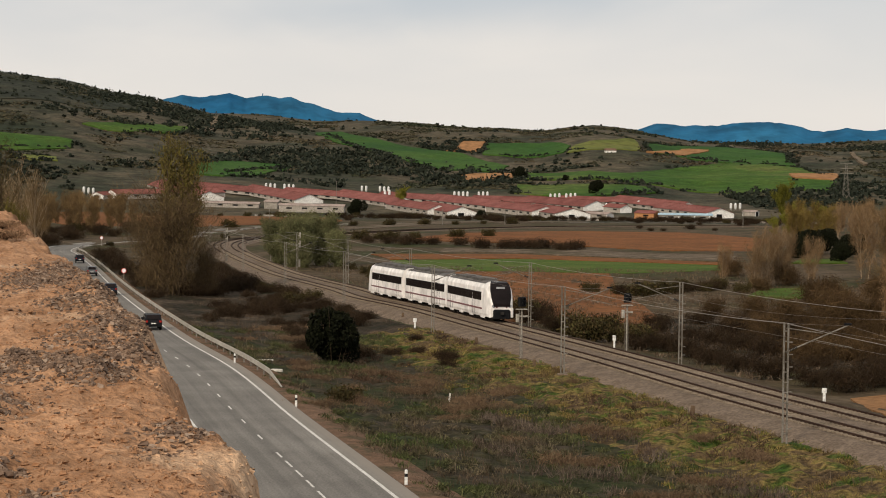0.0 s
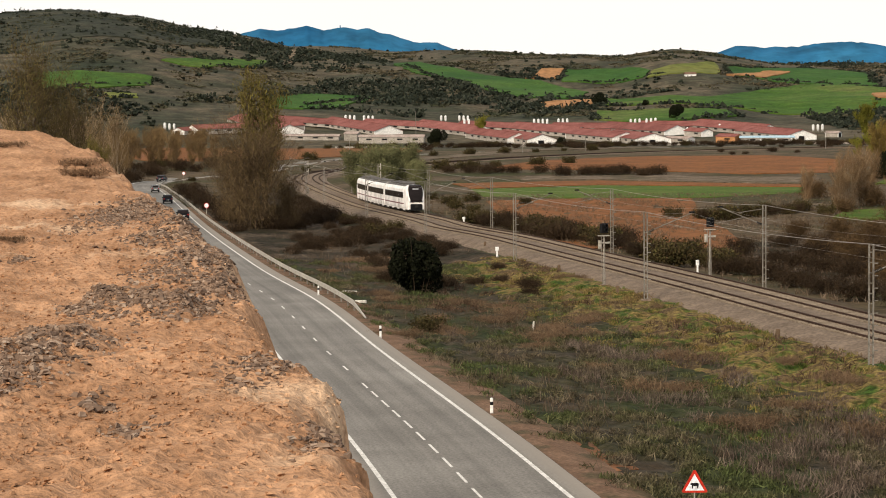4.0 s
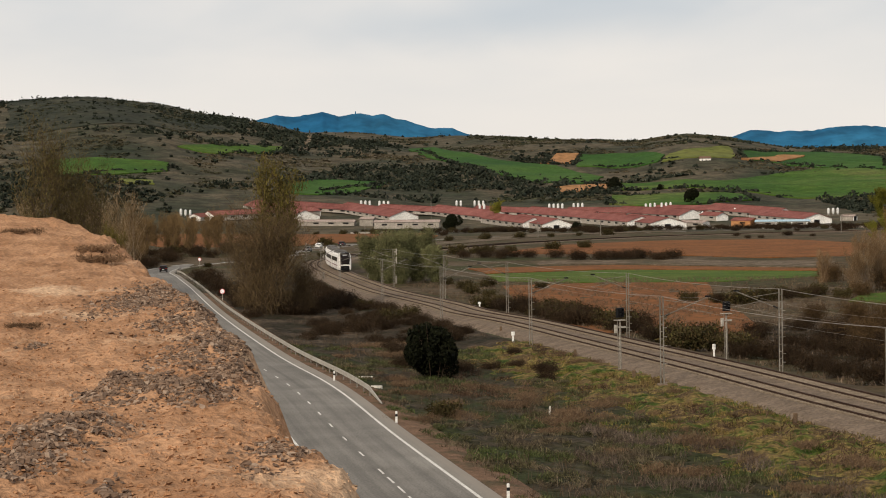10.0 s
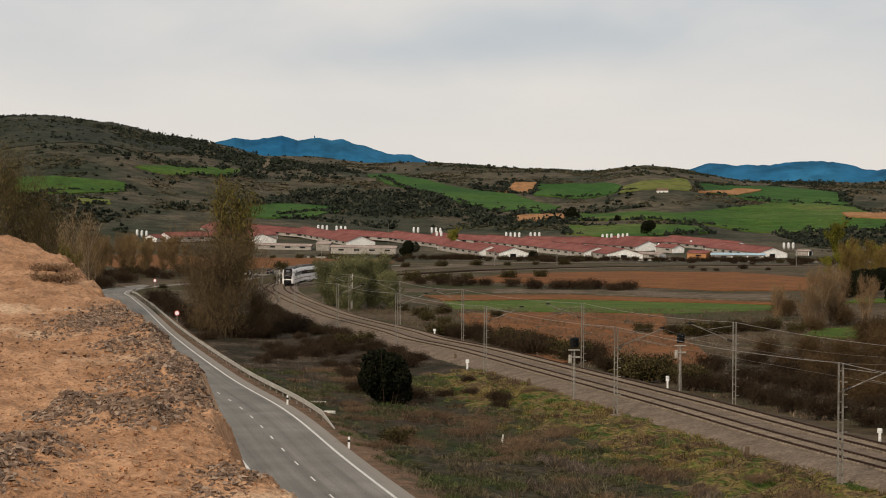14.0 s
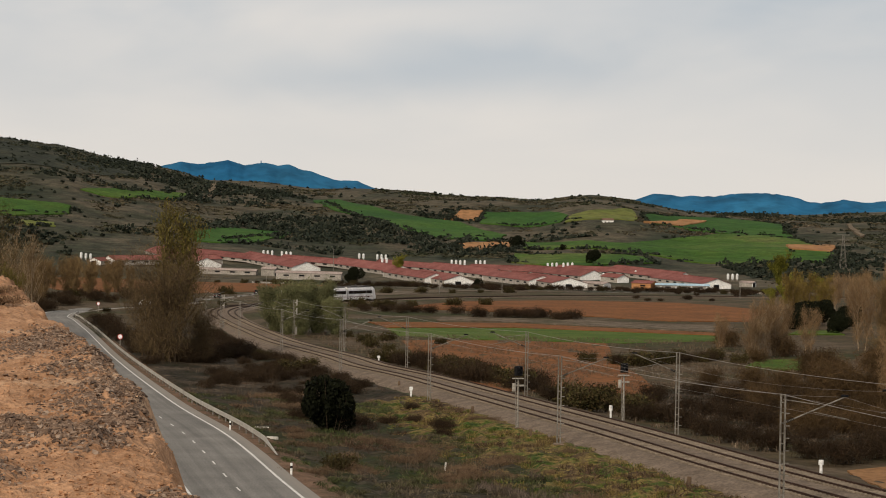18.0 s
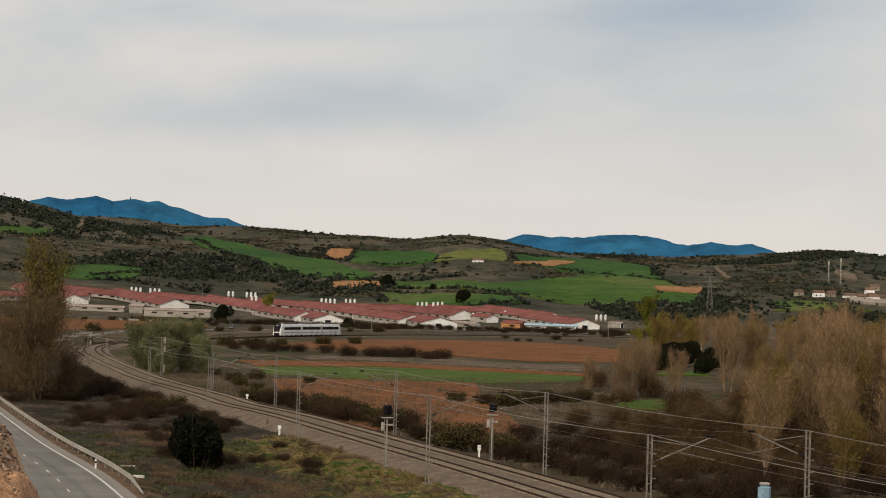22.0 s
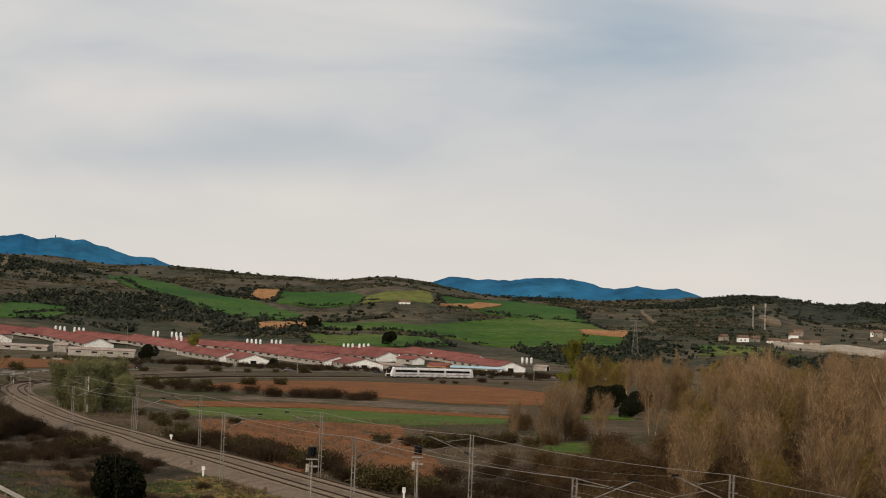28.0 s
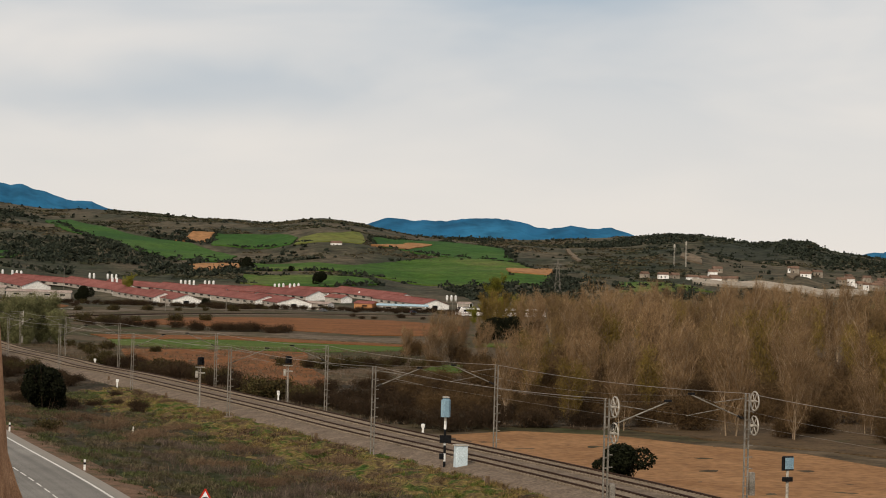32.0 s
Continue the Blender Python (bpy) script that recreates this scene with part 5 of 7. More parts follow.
ORANGE = surface("orange_render", (0.36, 0.17, 0.07), (0.44, 0.22, 0.10), scale=0.3, bump=0.0)
ROOF_OLD = surface("weathered_fibre_roof", (0.27, 0.21, 0.18), (0.38, 0.31, 0.27), scale=0.2, fine=8, bump=0.2)


def shed(x, y, heading, length, width=14.0, eave=3.1, ridge=5.7, wall=LIME, roof=TILE, label="long low farm shed with a red roof and white gable", door=True, name="farm_shed"):
    """The front gable stands at the origin and faces -y; the shed runs back along +y."""
    z = min(on_ground(x, y), on_ground(x - math.sin(radians(heading)) * length, y + math.cos(radians(heading)) * length))
    z_far = on_ground(x - math.sin(radians(heading)) * length, y + math.cos(radians(heading)) * length)
    z0 = on_ground(x, y)
    tilt = math.degrees(math.atan2(z_far - z0, length))
    t = thing(name, label, "farm building", "farm sheds", pose(x, y, z0 - 0.2, tilt, 0, heading))
    w = width / 2
    for yy, nm in ((0.0, "front_gable"), (length - 0.3, "rear_gable")):
        pts = [(-w, 0), (w, 0), (w, eave), (0, ridge), (-w, eave)]
        g = Geo().add([(px, yy, pz) for px, pz in pts] + [(px, yy + 0.3, pz) for px, pz in pts], [(0, 1, 2, 3, 4), (9, 8, 7, 6, 5)] + [(i, i + 5, (i + 1) % 5 + 5, (i + 1) % 5) for i in range(5)])
        part(nm, g, wall, t, "white gable" if wall is LIME else "")
    for sx in (-1, 1):
        # a white shed gets grey sides: their shadow is put into the wall colour
        side_wall = part("side_wall", Geo().box((sx * (w - 0.15), length / 2, eave / 2), (0.3, length - 0.6, eave)), wall if wall is not LIME else GREY_AND_SHADE_WALL, t)
        for k in range(int(length // 9)):
            part("window", Geo().box((sx * w, 5 + k * 9.0, eave * 0.62), (0.08, 3.2, 0.9)), DARK, side_wall)
        ov = 0.45
        slope = (ridge - eave) / w
        g = Geo().add([(0, -0.5, ridge + 0.12), (sx * (w + ov), -0.5, eave - slope * ov + 0.12), (sx * (w + ov), length + 0.5, eave - slope * ov + 0.12), (0, length + 0.5, ridge + 0.12), (0, -0.5, ridge), (sx * (w + ov), -0.5, eave - slope * ov), (sx * (w + ov), length + 0.5, eave - slope * ov), (0, length + 0.5, ridge)], [(0, 1, 2, 3), (7, 6, 5, 4), (0, 4, 5, 1), (1, 5, 6, 2), (2, 6, 7, 3), (3, 7, 4, 0)])
        part("roof_slope", g, roof, t)
    part("ridge_cap", Geo().box((0, length / 2, ridge + 0.18), (0.5, length, 0.16)), roof, t)
    if door:
        part("door", Geo().box((-0.5, -0.06, 1.3), (3.6, 0.12, 2.6)), DARK, t, "dark open doorway")
    return t


FRONT = "long low farm shed, white gable with a dark doorway"
BACK = "long low farm shed behind others, white gable showing"
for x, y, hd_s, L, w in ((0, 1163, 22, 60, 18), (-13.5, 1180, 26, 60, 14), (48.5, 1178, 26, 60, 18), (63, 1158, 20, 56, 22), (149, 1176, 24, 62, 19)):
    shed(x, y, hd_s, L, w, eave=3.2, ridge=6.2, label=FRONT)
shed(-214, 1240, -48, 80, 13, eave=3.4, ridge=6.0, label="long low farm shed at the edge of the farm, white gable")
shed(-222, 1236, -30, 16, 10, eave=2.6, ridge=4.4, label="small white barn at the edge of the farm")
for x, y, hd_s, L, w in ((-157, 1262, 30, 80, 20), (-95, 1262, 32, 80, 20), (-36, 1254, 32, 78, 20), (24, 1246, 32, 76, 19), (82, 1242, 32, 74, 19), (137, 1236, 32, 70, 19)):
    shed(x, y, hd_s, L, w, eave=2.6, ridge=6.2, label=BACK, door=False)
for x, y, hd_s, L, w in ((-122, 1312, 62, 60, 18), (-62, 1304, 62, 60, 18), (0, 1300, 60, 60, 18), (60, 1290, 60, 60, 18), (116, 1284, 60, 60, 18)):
    shed(x, y, hd_s, L, w, eave=2.2, ridge=5.2, wall=GREY_AND_SHADE_WALL, label="long red-roofed shed in the inner rows of the farm", door=False)
for x, y in ((42, 1236), (98.5, 1222)):
    shed(x, y, 36, 16, 9, eave=3.2, ridge=5.0, label="short white-gabled annex between the long sheds", door=False)
shed(-68.5, 1187, 88.5, 38, 9, 3.9, 5.0, GREY_AND_SHADE_WALL, ROOF_OLD, "long grey rendered building with a row of small windows", False, "stable_block")
shed(-109, 1212, 80, 8, 9, 4.2, 5.4, GREY_AND_SHADE_WALL, ROOF_OLD, "small grey rendered store with a dark red door", True, "store_house")
shed(-121, 1215, 88, 34, 8, 2.6, 3.6, GREY_AND_SHADE_WALL, ROOF_OLD, "low grey outbuilding beside the store", False, "outbuilding")
shed(142, 1156, 82, 30, 10, 3.0, 3.9, GREY_AND_SHADE_WALL, BLUE_ROOF, "low building with a pale blue sheet roof and white posts", False, "open_shed")
shed(111.5, 1162, 60, 12, 10, 3.6, 5.0, ORANGE, TILE, "small orange rendered shed with a red roof", False, "small_shed")
shed(85, 1166, 55, 16, 8, 2.6, 3.6, LIME, ROOF_OLD, "small white hut among the sheds", False, "small_shed")
shed(174, 1200, 60, 8, 6, 2.6, 3.4, LIME, ROOF_OLD, "small pale hut beside the farm", True, "small_shed")
for k in range(4):
    x, y = 114 + k * 8.6, 1148.5 + k * 0.4
    t = thing("white_bollard", "white post in front of the low blue-roofed building", "post", "white posts", pose(x, y, on_ground(x, y, -0.05)))
    part("stem", Geo().box((0, 0, 1.4), (0.7, 0.5, 2.8), bevel=0.08), LIME, t)


wall_mesh = Geo().box((0, 0, 0.55), (11.8, 0.35, 1.1), bevel=0.05).mesh("panel", GREY_AND_SHADE_WALL)
farm_wall = thing("farm_wall", "low pale concrete wall along the farm road", "wall", "", pose(0, 0, 0))
for k in range(26):
    x, y = -108 + 12 * k, 1118 + 10 * math.sin(k / 5)
    if k % 7 != 3:
        part("panel", wall_mesh, GREY_AND_SHADE_WALL, farm_wall).matrix_basis = pose(x, y, on_ground(x, y, -0.1), 0, 0, math.degrees(math.atan2(2 * math.cos(k / 5), 12)))


def silo_thing():
    t = thing("feed_silo", "white round feed silo on thin legs behind the sheds", "silo", "feed silos")
    g = Geo()
    prof = ((0.25, 0.9), (1.1, 2.2), (1.12, 6.0), (0.35, 6.7), (0.3, 6.85))
    n = 14
    for (ra, za), (rb, zb) in zip(prof[:-1], prof[1:]):
        g.tube((0, 0, za), (0, 0, zb), ra, rb, n=n, caps=False)
    part("drum", g, SILO, t, soft=True)
    part("lid", Geo().tube((0, 0, 6.8), (0, 0, 6.95), 0.34, n=12), STEEL, t)
    for i in range(4):
        a = math.pi / 4 + i * math.pi / 2
        part("leg", Geo().tube((1.0 * math.cos(a), 1.0 * math.sin(a), -0.3), (1.0 * math.cos(a), 1.0 * math.sin(a), 2.4), 0.07, n=5), STEEL, t)
    return t


first_silo = silo_thing()
spots = []
for x, y, n in ((-234, 1257, 3), (-129, 1338, 3), (-117, 1340, 3), (-67, 1360, 2), (-55, 1362, 3), (-5, 1335, 4), (11, 1338, 3), (57, 1311, 3), (67, 1309, 3), (110, 1268, 6), (165, 1250, 3), (-50, 1320, 2), (88, 1240, 2), (-176, 1285, 2)):
    spots += [(x + 2.85 * k, y + 0.3 * k) for k in range(n)]
for k, (x, y) in enumerate(spots):
    m = pose(x, y, on_ground(x, y, 0.1 + 2.0 * (y > 1300)))
    if k == 0:
        first_silo.matrix_basis = m @ Matrix.Scale(0.74, 4)
    else:
        copy_thing(first_silo, m).scale = (0.7, 0.7, 0.68)

# ---- village, tower, masts on the far slope ----
HOUSE_TILE = surface("village_tile", (0.12, 0.075, 0.054), (0.17, 0.108, 0.078), scale=0.4, fine=6, per_thing=0.2)
HOUSE_WALL = surface("village_wall", (0.20, 0.165, 0.125), (0.38, 0.33, 0.27), scale=0.4, fine=6, per_thing=0.25)


def house(x, y, w, l, h, heading, wall, label):
    t = thing("village_house", label, "house", "village houses", pose(x, y, on_ground(x, y, 0.2), 0, 0, heading))
    body = part("wall", Geo().box((0, 0, h / 2 - 1), (w, l, h + 2)), wall, t)
    for k in range(max(1, int(w // 3.2))):
        for z in (1.3,):
            part("window", Geo().box((-w / 2 + 1.6 + 3.2 * k, -l / 2 - 0.02, z), (1.0, 0.12, 1.2)), DARK, body)
    g = Geo().add([(-w / 2 - 0.4, -l / 2 - 0.4, h), (w / 2 + 0.4, -l / 2 - 0.4, h), (w / 2 + 0.4, l / 2 + 0.4, h), (-w / 2 - 0.4, l / 2 + 0.4, h), (-w / 2 - 0.4, 0, h + 2.0), (w / 2 + 0.4, 0, h + 2.0)], [(0, 1, 5, 4), (2, 3, 4, 5), (1, 2, 5), (3, 0, 4), (3, 2, 1, 0)])
    part("roof", g, HOUSE_TILE, t)


rng = random.Random(5)
for x, y, w in ((366, 1508, 8), (377, 1515, 6), (388, 1502, 9), (399, 1511, 7), (411, 1520, 8), (354, 1520, 6)):
    house(x, y, w, 5, 3.2, rng.uniform(-30, 30), LIME if w > 7 else HOUSE_WALL, "pale village house near the radio masts")
for k in range(40):
    x = 500 + 135 * rng.random() if k < 34 else 402 + 40 * rng.random()
    y = 1505 + 120 * rng.random() + (x - 425) * 0.3
    house(x, y, rng.uniform(5, 9), rng.uniform(4, 6), rng.choice((2.6, 3.0, 4.2)), rng.uniform(-25, 25), HOUSE_WALL if k % 6 else LIME, "small village house of pale render with a tile roof")
shed(583, 1500, 75, 34, 14, 4.0, 6.0, LIME, ROOF_OLD, "white industrial shed at the village edge", False, "warehouse")
shed(668, 1548, 80, 16, 10, 4.0, 5.6, LIME, ROOF_OLD, "white warehouse beside the green field", False, "warehouse")
ch = thing("church_tower", "stone church tower among the village roofs", "tower", "", pose(600, 1558, on_ground(600, 1558, -5.0)))
part("shaft", Geo().box((0, 0, 8.5), (7, 7, 19), bevel=0.3), HOUSE_WALL, ch)
part("belfry", Geo().box((0, 0, 19.5), (7.6, 7.6, 3.4), bevel=0.3), HOUSE_WALL, ch)
part("roof", Geo().box((0, 0, 22.3), (7.4, 7.4, 2.4), taper=0.15), HOUSE_TILE, ch)
for sx in (-1, 1):
    part("bell_opening", Geo().box((sx * 1.6, -3.82, 19.4), (1.2, 0.12, 2.0)), DARK, ch)
for x, y, h in ((404, 1632, 20), (415, 1636, 22)):
    t = thing("radio_mast", "tall pale lattice mast on the slope", "mast", "radio masts", pose(x, y, on_ground(x, y, -0.3)))
    for a in range(3):
        ang = a * 2.094
        part("leg", Geo().tube((0.6 * math.cos(ang), 0.6 * math.sin(ang), 0), (0.35 * math.cos(ang), 0.35 * math.sin(ang), h), 0.12, n=5), STEEL, t)
    for k in range(9):
        part("brace", Geo().box((0, 0, 1.5 + k * (h - 2) / 8), (0.9, 0.9, 0.2)), STEEL, t)
    part("antenna", Geo().box((0, 0, h - 2), (1.5, 1.0, 2.6), bevel=0.2), STEEL, t)
far_a, far_r = radians(-5.63), 4452
t = thing("relay_tower", "small tower on the crest of the far haze-blue mountains", "tower", "", pose(far_r * math.sin(far_a), far_r * math.cos(far_a), EYE_Z + far_r * math.tan(radians(2.76)) - 4))
part("shaft", Geo().box((0, 0, 6), (2.6, 2.6, 12), taper=0.7), HAZE_BLUE, t)
t = thing("power_pylon", "grey steel lattice power pylon before the slope", "pylon", "", pose(262, 1392, on_ground(262, 1392, -0.2)))
for sx in (-1, 1):
    for sy in (-1, 1):
        part("leg", Geo().tube((sx * 2.2, sy * 2.2, 0), (sx * 0.35, sy * 0.35, 24), 0.10, n=4), MAST, t)
for k in range(7):
    w = 2.2 - 0.26 * k
    part("brace", Geo().tube((-w, -w, 3.2 * k), (w - 0.26, -w + 0.26, 3.2 * k + 3.2), 0.06, n=4).tube((w, -w, 3.2 * k), (-w + 0.26, -w + 0.26, 3.2 * k + 3.2), 0.06, n=4), MAST, t)
for z in (17, 20.5, 24):
    part("cross_arm", Geo().box((0, 0, z), (8.5, 0.5, 0.35)), MAST, t)

for x, y, h in ((-79, 1277, 14), (-283, 1256, 12), (-77, 813, 7), (-8, 848, 7), (19, 896, 7), (124, 898, 8)):
    t = thing("utility_pole", "grey wooden utility pole with a short crossarm", "pole", "utility poles", pose(x, y, on_ground(x, y, -0.2), 0, 0, 30))
    part("shaft", Geo().tube((0, 0, 0), (0, 0, h), 0.16, 0.1, n=7), MAST, t)
    part("crossarm", Geo().box((0, 0, h - 0.5), (1.8, 0.12, 0.12)), MAST, t)
    for sx in (-0.8, 0, 0.8):
        part("insulator", Geo().tube((sx, 0, h - 0.45), (sx, 0, h - 0.15), 0.06, n=6), DARK, t)
house(126, 1739, 9, 6, 3.0, 10, LIME, "lone white hut among the hillside fields")

# ---- plants ----
BARK = surface("grey_brown_bark", (0.085, 0.06, 0.04), (0.16, 0.115, 0.078), scale=1.5, fine=6, bump=0.4, depth=0.03)
BARK_DARK = surface("dark_bark", (0.05, 0.036, 0.024), (0.095, 0.068, 0.046), scale=1.5, fine=6, bump=0.4, depth=0.03)
BARK_PALE = surface("pale_poplar_bark", (0.22, 0.16, 0.105), (0.34, 0.26, 0.175), scale=1.5, fine=6, bump=0.4, depth=0.03)
TWIG_TAN = leaf("tan_twigs", (0.135, 0.084, 0.044), (0.285, 0.188, 0.106), (0.195, 0.124, 0.060))
TWIG_BROWN = leaf("brown_twigs", (0.10, 0.062, 0.031), (0.20, 0.128, 0.064), (0.155, 0.104, 0.043))
TWIG_DARK = leaf("dark_brown_twigs", (0.042, 0.025, 0.013), (0.105, 0.064, 0.032), (0.066, 0.042, 0.018))
TWIG_CLUMP = leaf("dull_brown_twigs", (0.062, 0.041, 0.023), (0.150, 0.102, 0.054), (0.105, 0.074, 0.034))
TWIG_WISP = leaf("dull_olive_buds", (0.058, 0.048, 0.018), (0.135, 0.110, 0.034), (0.085, 0.060, 0.026))
TWIG_BRUSH = leaf("brushwood_twigs", (0.060, 0.037, 0.020), (0.140, 0.088, 0.046), (0.092, 0.058, 0.028))
TWIG_OLIVE = leaf("olive_spring_leaves", (0.11, 0.080, 0.018), (0.20, 0.145, 0.034), (0.15, 0.098, 0.030))
POPLAR_GREEN = leaf("fresh_poplar_leaves", (0.085, 0.075, 0.016), (0.17, 0.145, 0.034), (0.115, 0.085, 0.028))
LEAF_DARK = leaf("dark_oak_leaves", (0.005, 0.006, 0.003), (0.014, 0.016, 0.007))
LEAF_GREEN = leaf("young_willow_leaves", (0.082, 0.092, 0.038), (0.185, 0.190, 0.088), (0.120, 0.112, 0.054))
LEAF_YELLOW = leaf("yellow_green_leaves", (0.085, 0.090, 0.012), (0.17, 0.155, 0.024))
BRAMBLE = leaf("dark_bramble", (0.018, 0.011, 0.007), (0.056, 0.034, 0.020), (0.034, 0.023, 0.012))
SHRUB_GREEN = leaf("dull_green_shrub", (0.026, 0.025, 0.009), (0.062, 0.056, 0.019), (0.056, 0.038, 0.017))
SCRUB = leaf("hill_scrub", (0.015, 0.020, 0.015), (0.036, 0.040, 0.028), (0.024, 0.028, 0.019))
HEATHER = mottled("low_heath", [(0.34, (0.024, 0.030, 0.017)), (0.44, (0.042, 0.042, 0.024)), (0.54, (0.066, 0.056, 0.034)), (0.66, (0.090, 0.070, 0.044))], 0.012, grain=7, lo=0.6, hi=1.35, bump=0.0, island=0.35)
TUFT = mottled("meadow_tufts", MEADOW_TONES, 0.16, grain=8, lo=0.4, hi=1.55, bump=0.0, island=0.4)
TUFT_GOLD = mottled("golden_tufts", SLOPE_TONES, 0.42, grain=6, lo=0.35, hi=1.5, bump=0.0, island=0.35)
TUFT_GREY = leaf("grey_dry_weeds", (0.090, 0.064, 0.044), (0.20, 0.150, 0.108), (0.060, 0.042, 0.026))
BANK_WEED = leaf("dead_bank_weeds", (0.085, 0.052, 0.030), (0.25, 0.160, 0.095), (0.15, 0.088, 0.050))
TUFT_MAUVE = mottled("mauve_dead_stalks", [(0.36, (0.050, 0.036, 0.028)), (0.5, (0.098, 0.074, 0.058)), (0.64, (0.140, 0.108, 0.086))], 0.3, grain=5, lo=0.45, hi=1.35, bump=0.0, island=0.4)
TUFT_RED = mottled("russet_bracken", [(0.36, (0.040, 0.024, 0.015)), (0.5, (0.082, 0.052, 0.034)), (0.64, (0.125, 0.082, 0.055))], 0.3, grain=5, lo=0.4, hi=1.35, bump=0.0, island=0.4)


def cards(centres, along, length, width, seed):
    """Slim leaf or twig blades: one quad for each centre, lying along the given way."""
    r = np.random.RandomState(seed)
    n = len(centres)
    side = np.cross(along, r.normal(size=(n, 3)))
    side /= np.linalg.norm(side, axis=1)[:, None] + 1e-9
    along = along / (np.linalg.norm(along, axis=1)[:, None] + 1e-9)
    L = (length * r.uniform(0.6, 1.4, n))[:, None]
    W = (width * r.uniform(0.6, 1.4, n))[:, None]
    a, b = centres - along * L / 2, centres + along * L / 2
    v = np.stack([a - side * W / 2, a + side * W / 2, b + side * W * 0.3, b - side * W * 0.3], 1).reshape(-1, 3)
    return v, np.arange(4 * n).reshape(-1, 4)


def grow(seed, height, spread, lean_up, first, levels=3, kids=(13, 6, 4), trunk_r=0.16, stems=1):
    """Limbs of a tree: returns the mesh of trunk and limbs, and the points and ways of the outer twigs."""
    r = random.Random(seed)
    g = Geo()
    tips, ways = [], []

    def branch(p, d, length, rad, level):
        pts = [p]
        segs = 4 if level == 0 else 3 if level == 1 else 2
        for i in range(segs):
            bend = Vector((r.uniform(-1, 1), r.uniform(-1, 1), r.uniform(-0.2, 0.8))) * (0.06 if level == 0 else 0.16)
            d = (d + bend).normalized()
            q = pts[-1] + d * (length / segs)
            ra, rb = rad * (1 - 0.8 * i / segs), rad * (1 - 0.8 * (i + 1) / segs)
            g.tube(pts[-1], q, ra, rb, n=7 if level == 0 else 4 if level == 1 else 3, caps=False)
            pts.append(q)
            if level >= 1:
                for k in range(3 if level == 1 else 5):
                    u = r.random()
                    tips.append(pts[-2].lerp(q, u))
                    ways.append((d + Vector((r.uniform(-1, 1), r.uniform(-1, 1), r.uniform(-0.3, 1.0))) * 0.8))
        if level < levels - 1:
            for k in range(kids[level]):
                u = first + (1 - first) * (k + r.random()) / kids[level] if level == 0 else r.uniform(0.25, 1.0)
                f = u * segs
                i = min(int(f), segs - 1)
                at = pts[i].lerp(pts[i + 1], f - i)
                a = r.uniform(0, 2 * math.pi)
                out_d = Vector((math.cos(a), math.sin(a), 0))
                nd = (out_d * (1 - lean_up) + Vector((0, 0, 1)) * lean_up + d * 0.25).normalized()
                if level == 0:
                    shape = math.sin(math.pi * min(1, 0.22 + 0.78 * (1 - u))) ** 0.7
                    nl = spread * (0.35 + 0.75 * shape) * r.uniform(0.75, 1.2)
                else:
                    nl = length * r.uniform(0.35, 0.6)
                branch(at, nd, nl, rad * (0.42 if level == 0 else 0.5), level + 1)

    for s in range(stems):
        off = Vector((0, 0, -0.3)) if stems == 1 else Vector((r.uniform(-1, 1), r.uniform(-1, 1), -0.3)) * spread * 0.16
        d0 = Vector((r.uniform(-0.08, 0.08), r.uniform(-0.08, 0.08), 1)) if stems == 1 else Vector((off.x * 0.12, off.y * 0.12, 1))
        branch(off, d0.normalized(), height * (1 if stems == 1 else r.uniform(0.75, 1.0)), trunk_r, 0)
    return g, np.array([tuple(p) for p in tips]), np.array([tuple(w) for w in ways])


def tree(name, seed, label, category, height, spread, lean_up, first, bark, foliage, per_tip, length, width, jitter, stems=1, trunk_r=0.16, kids=(13, 6, 4), group="trees"):
    t = thing(name, label, category, group)
    g, tips, ways = grow(seed, height, spread, lean_up, first, kids=kids, trunk_r=trunk_r, stems=stems)
    part("trunk", g, bark, t)
    rs = np.random.RandomState(seed)
    c = np.repeat(tips, per_tip, 0) + rs.normal(size=(len(tips) * per_tip, 3)) * jitter
    w = np.repeat(ways, per_tip, 0) + rs.normal(size=c.shape) * 0.5
    v, f = cards(c, w, length, width, seed)
    part("crown", array_mesh("crown", v, f, foliage), foliage, t)
    return t


def put(ob, x, y, turn=0.0, size=1.0, lift=0.0):
    ob.matrix_basis = pose(x, y, on_ground(x, y, lift), 0, 0, turn) @ Matrix.Scale(size, 4)
    return ob


def put_copy(ob, x, y, turn=0.0, size=1.0, lift=0.0):
    c = copy_thing(ob, Matrix.Identity(4))
    c.matrix_basis = pose(x, y, on_ground(x, y, lift), 0, 0, turn) @ Matrix.Scale(size, 4)
    return c


rng = random.Random(11)
rows_r = random.Random(3)
# bare poplars and willows of the grove
kinds = []
for k in range(4):
    kinds.append(tree("bare_poplar", 20 + k, "bare tan poplar of the grove with thin rising twigs", "tree", 12.0, 6.2, 0.56, 0.10, BARK_PALE if k % 2 else BARK, TWIG_TAN, 4, 0.9, 0.04, 0.6, stems=2, trunk_r=0.13, kids=(12, 6, 4), group="bare grove") if k < 2 else tree("bare_poplar", 20 + k, "tall bare poplar of the grove with a pale trunk", "tree", 13.0, 5.0, 0.66, 0.16, BARK_PALE, TWIG_TAN, 3, 0.9, 0.045, 0.45, trunk_r=0.27, kids=(16, 6, 4), group="bare grove"))
for k in range(2):
    kinds.append(tree("budding_willow", 30 + k, "many-stemmed willow with olive spring buds", "tree", 10.5, 4.6, 0.5, 0.15, BARK, TWIG_OLIVE, 3, 0.55, 0.07, 0.4, stems=3, kids=(9, 5, 4), trunk_r=0.12, group="bare grove"))
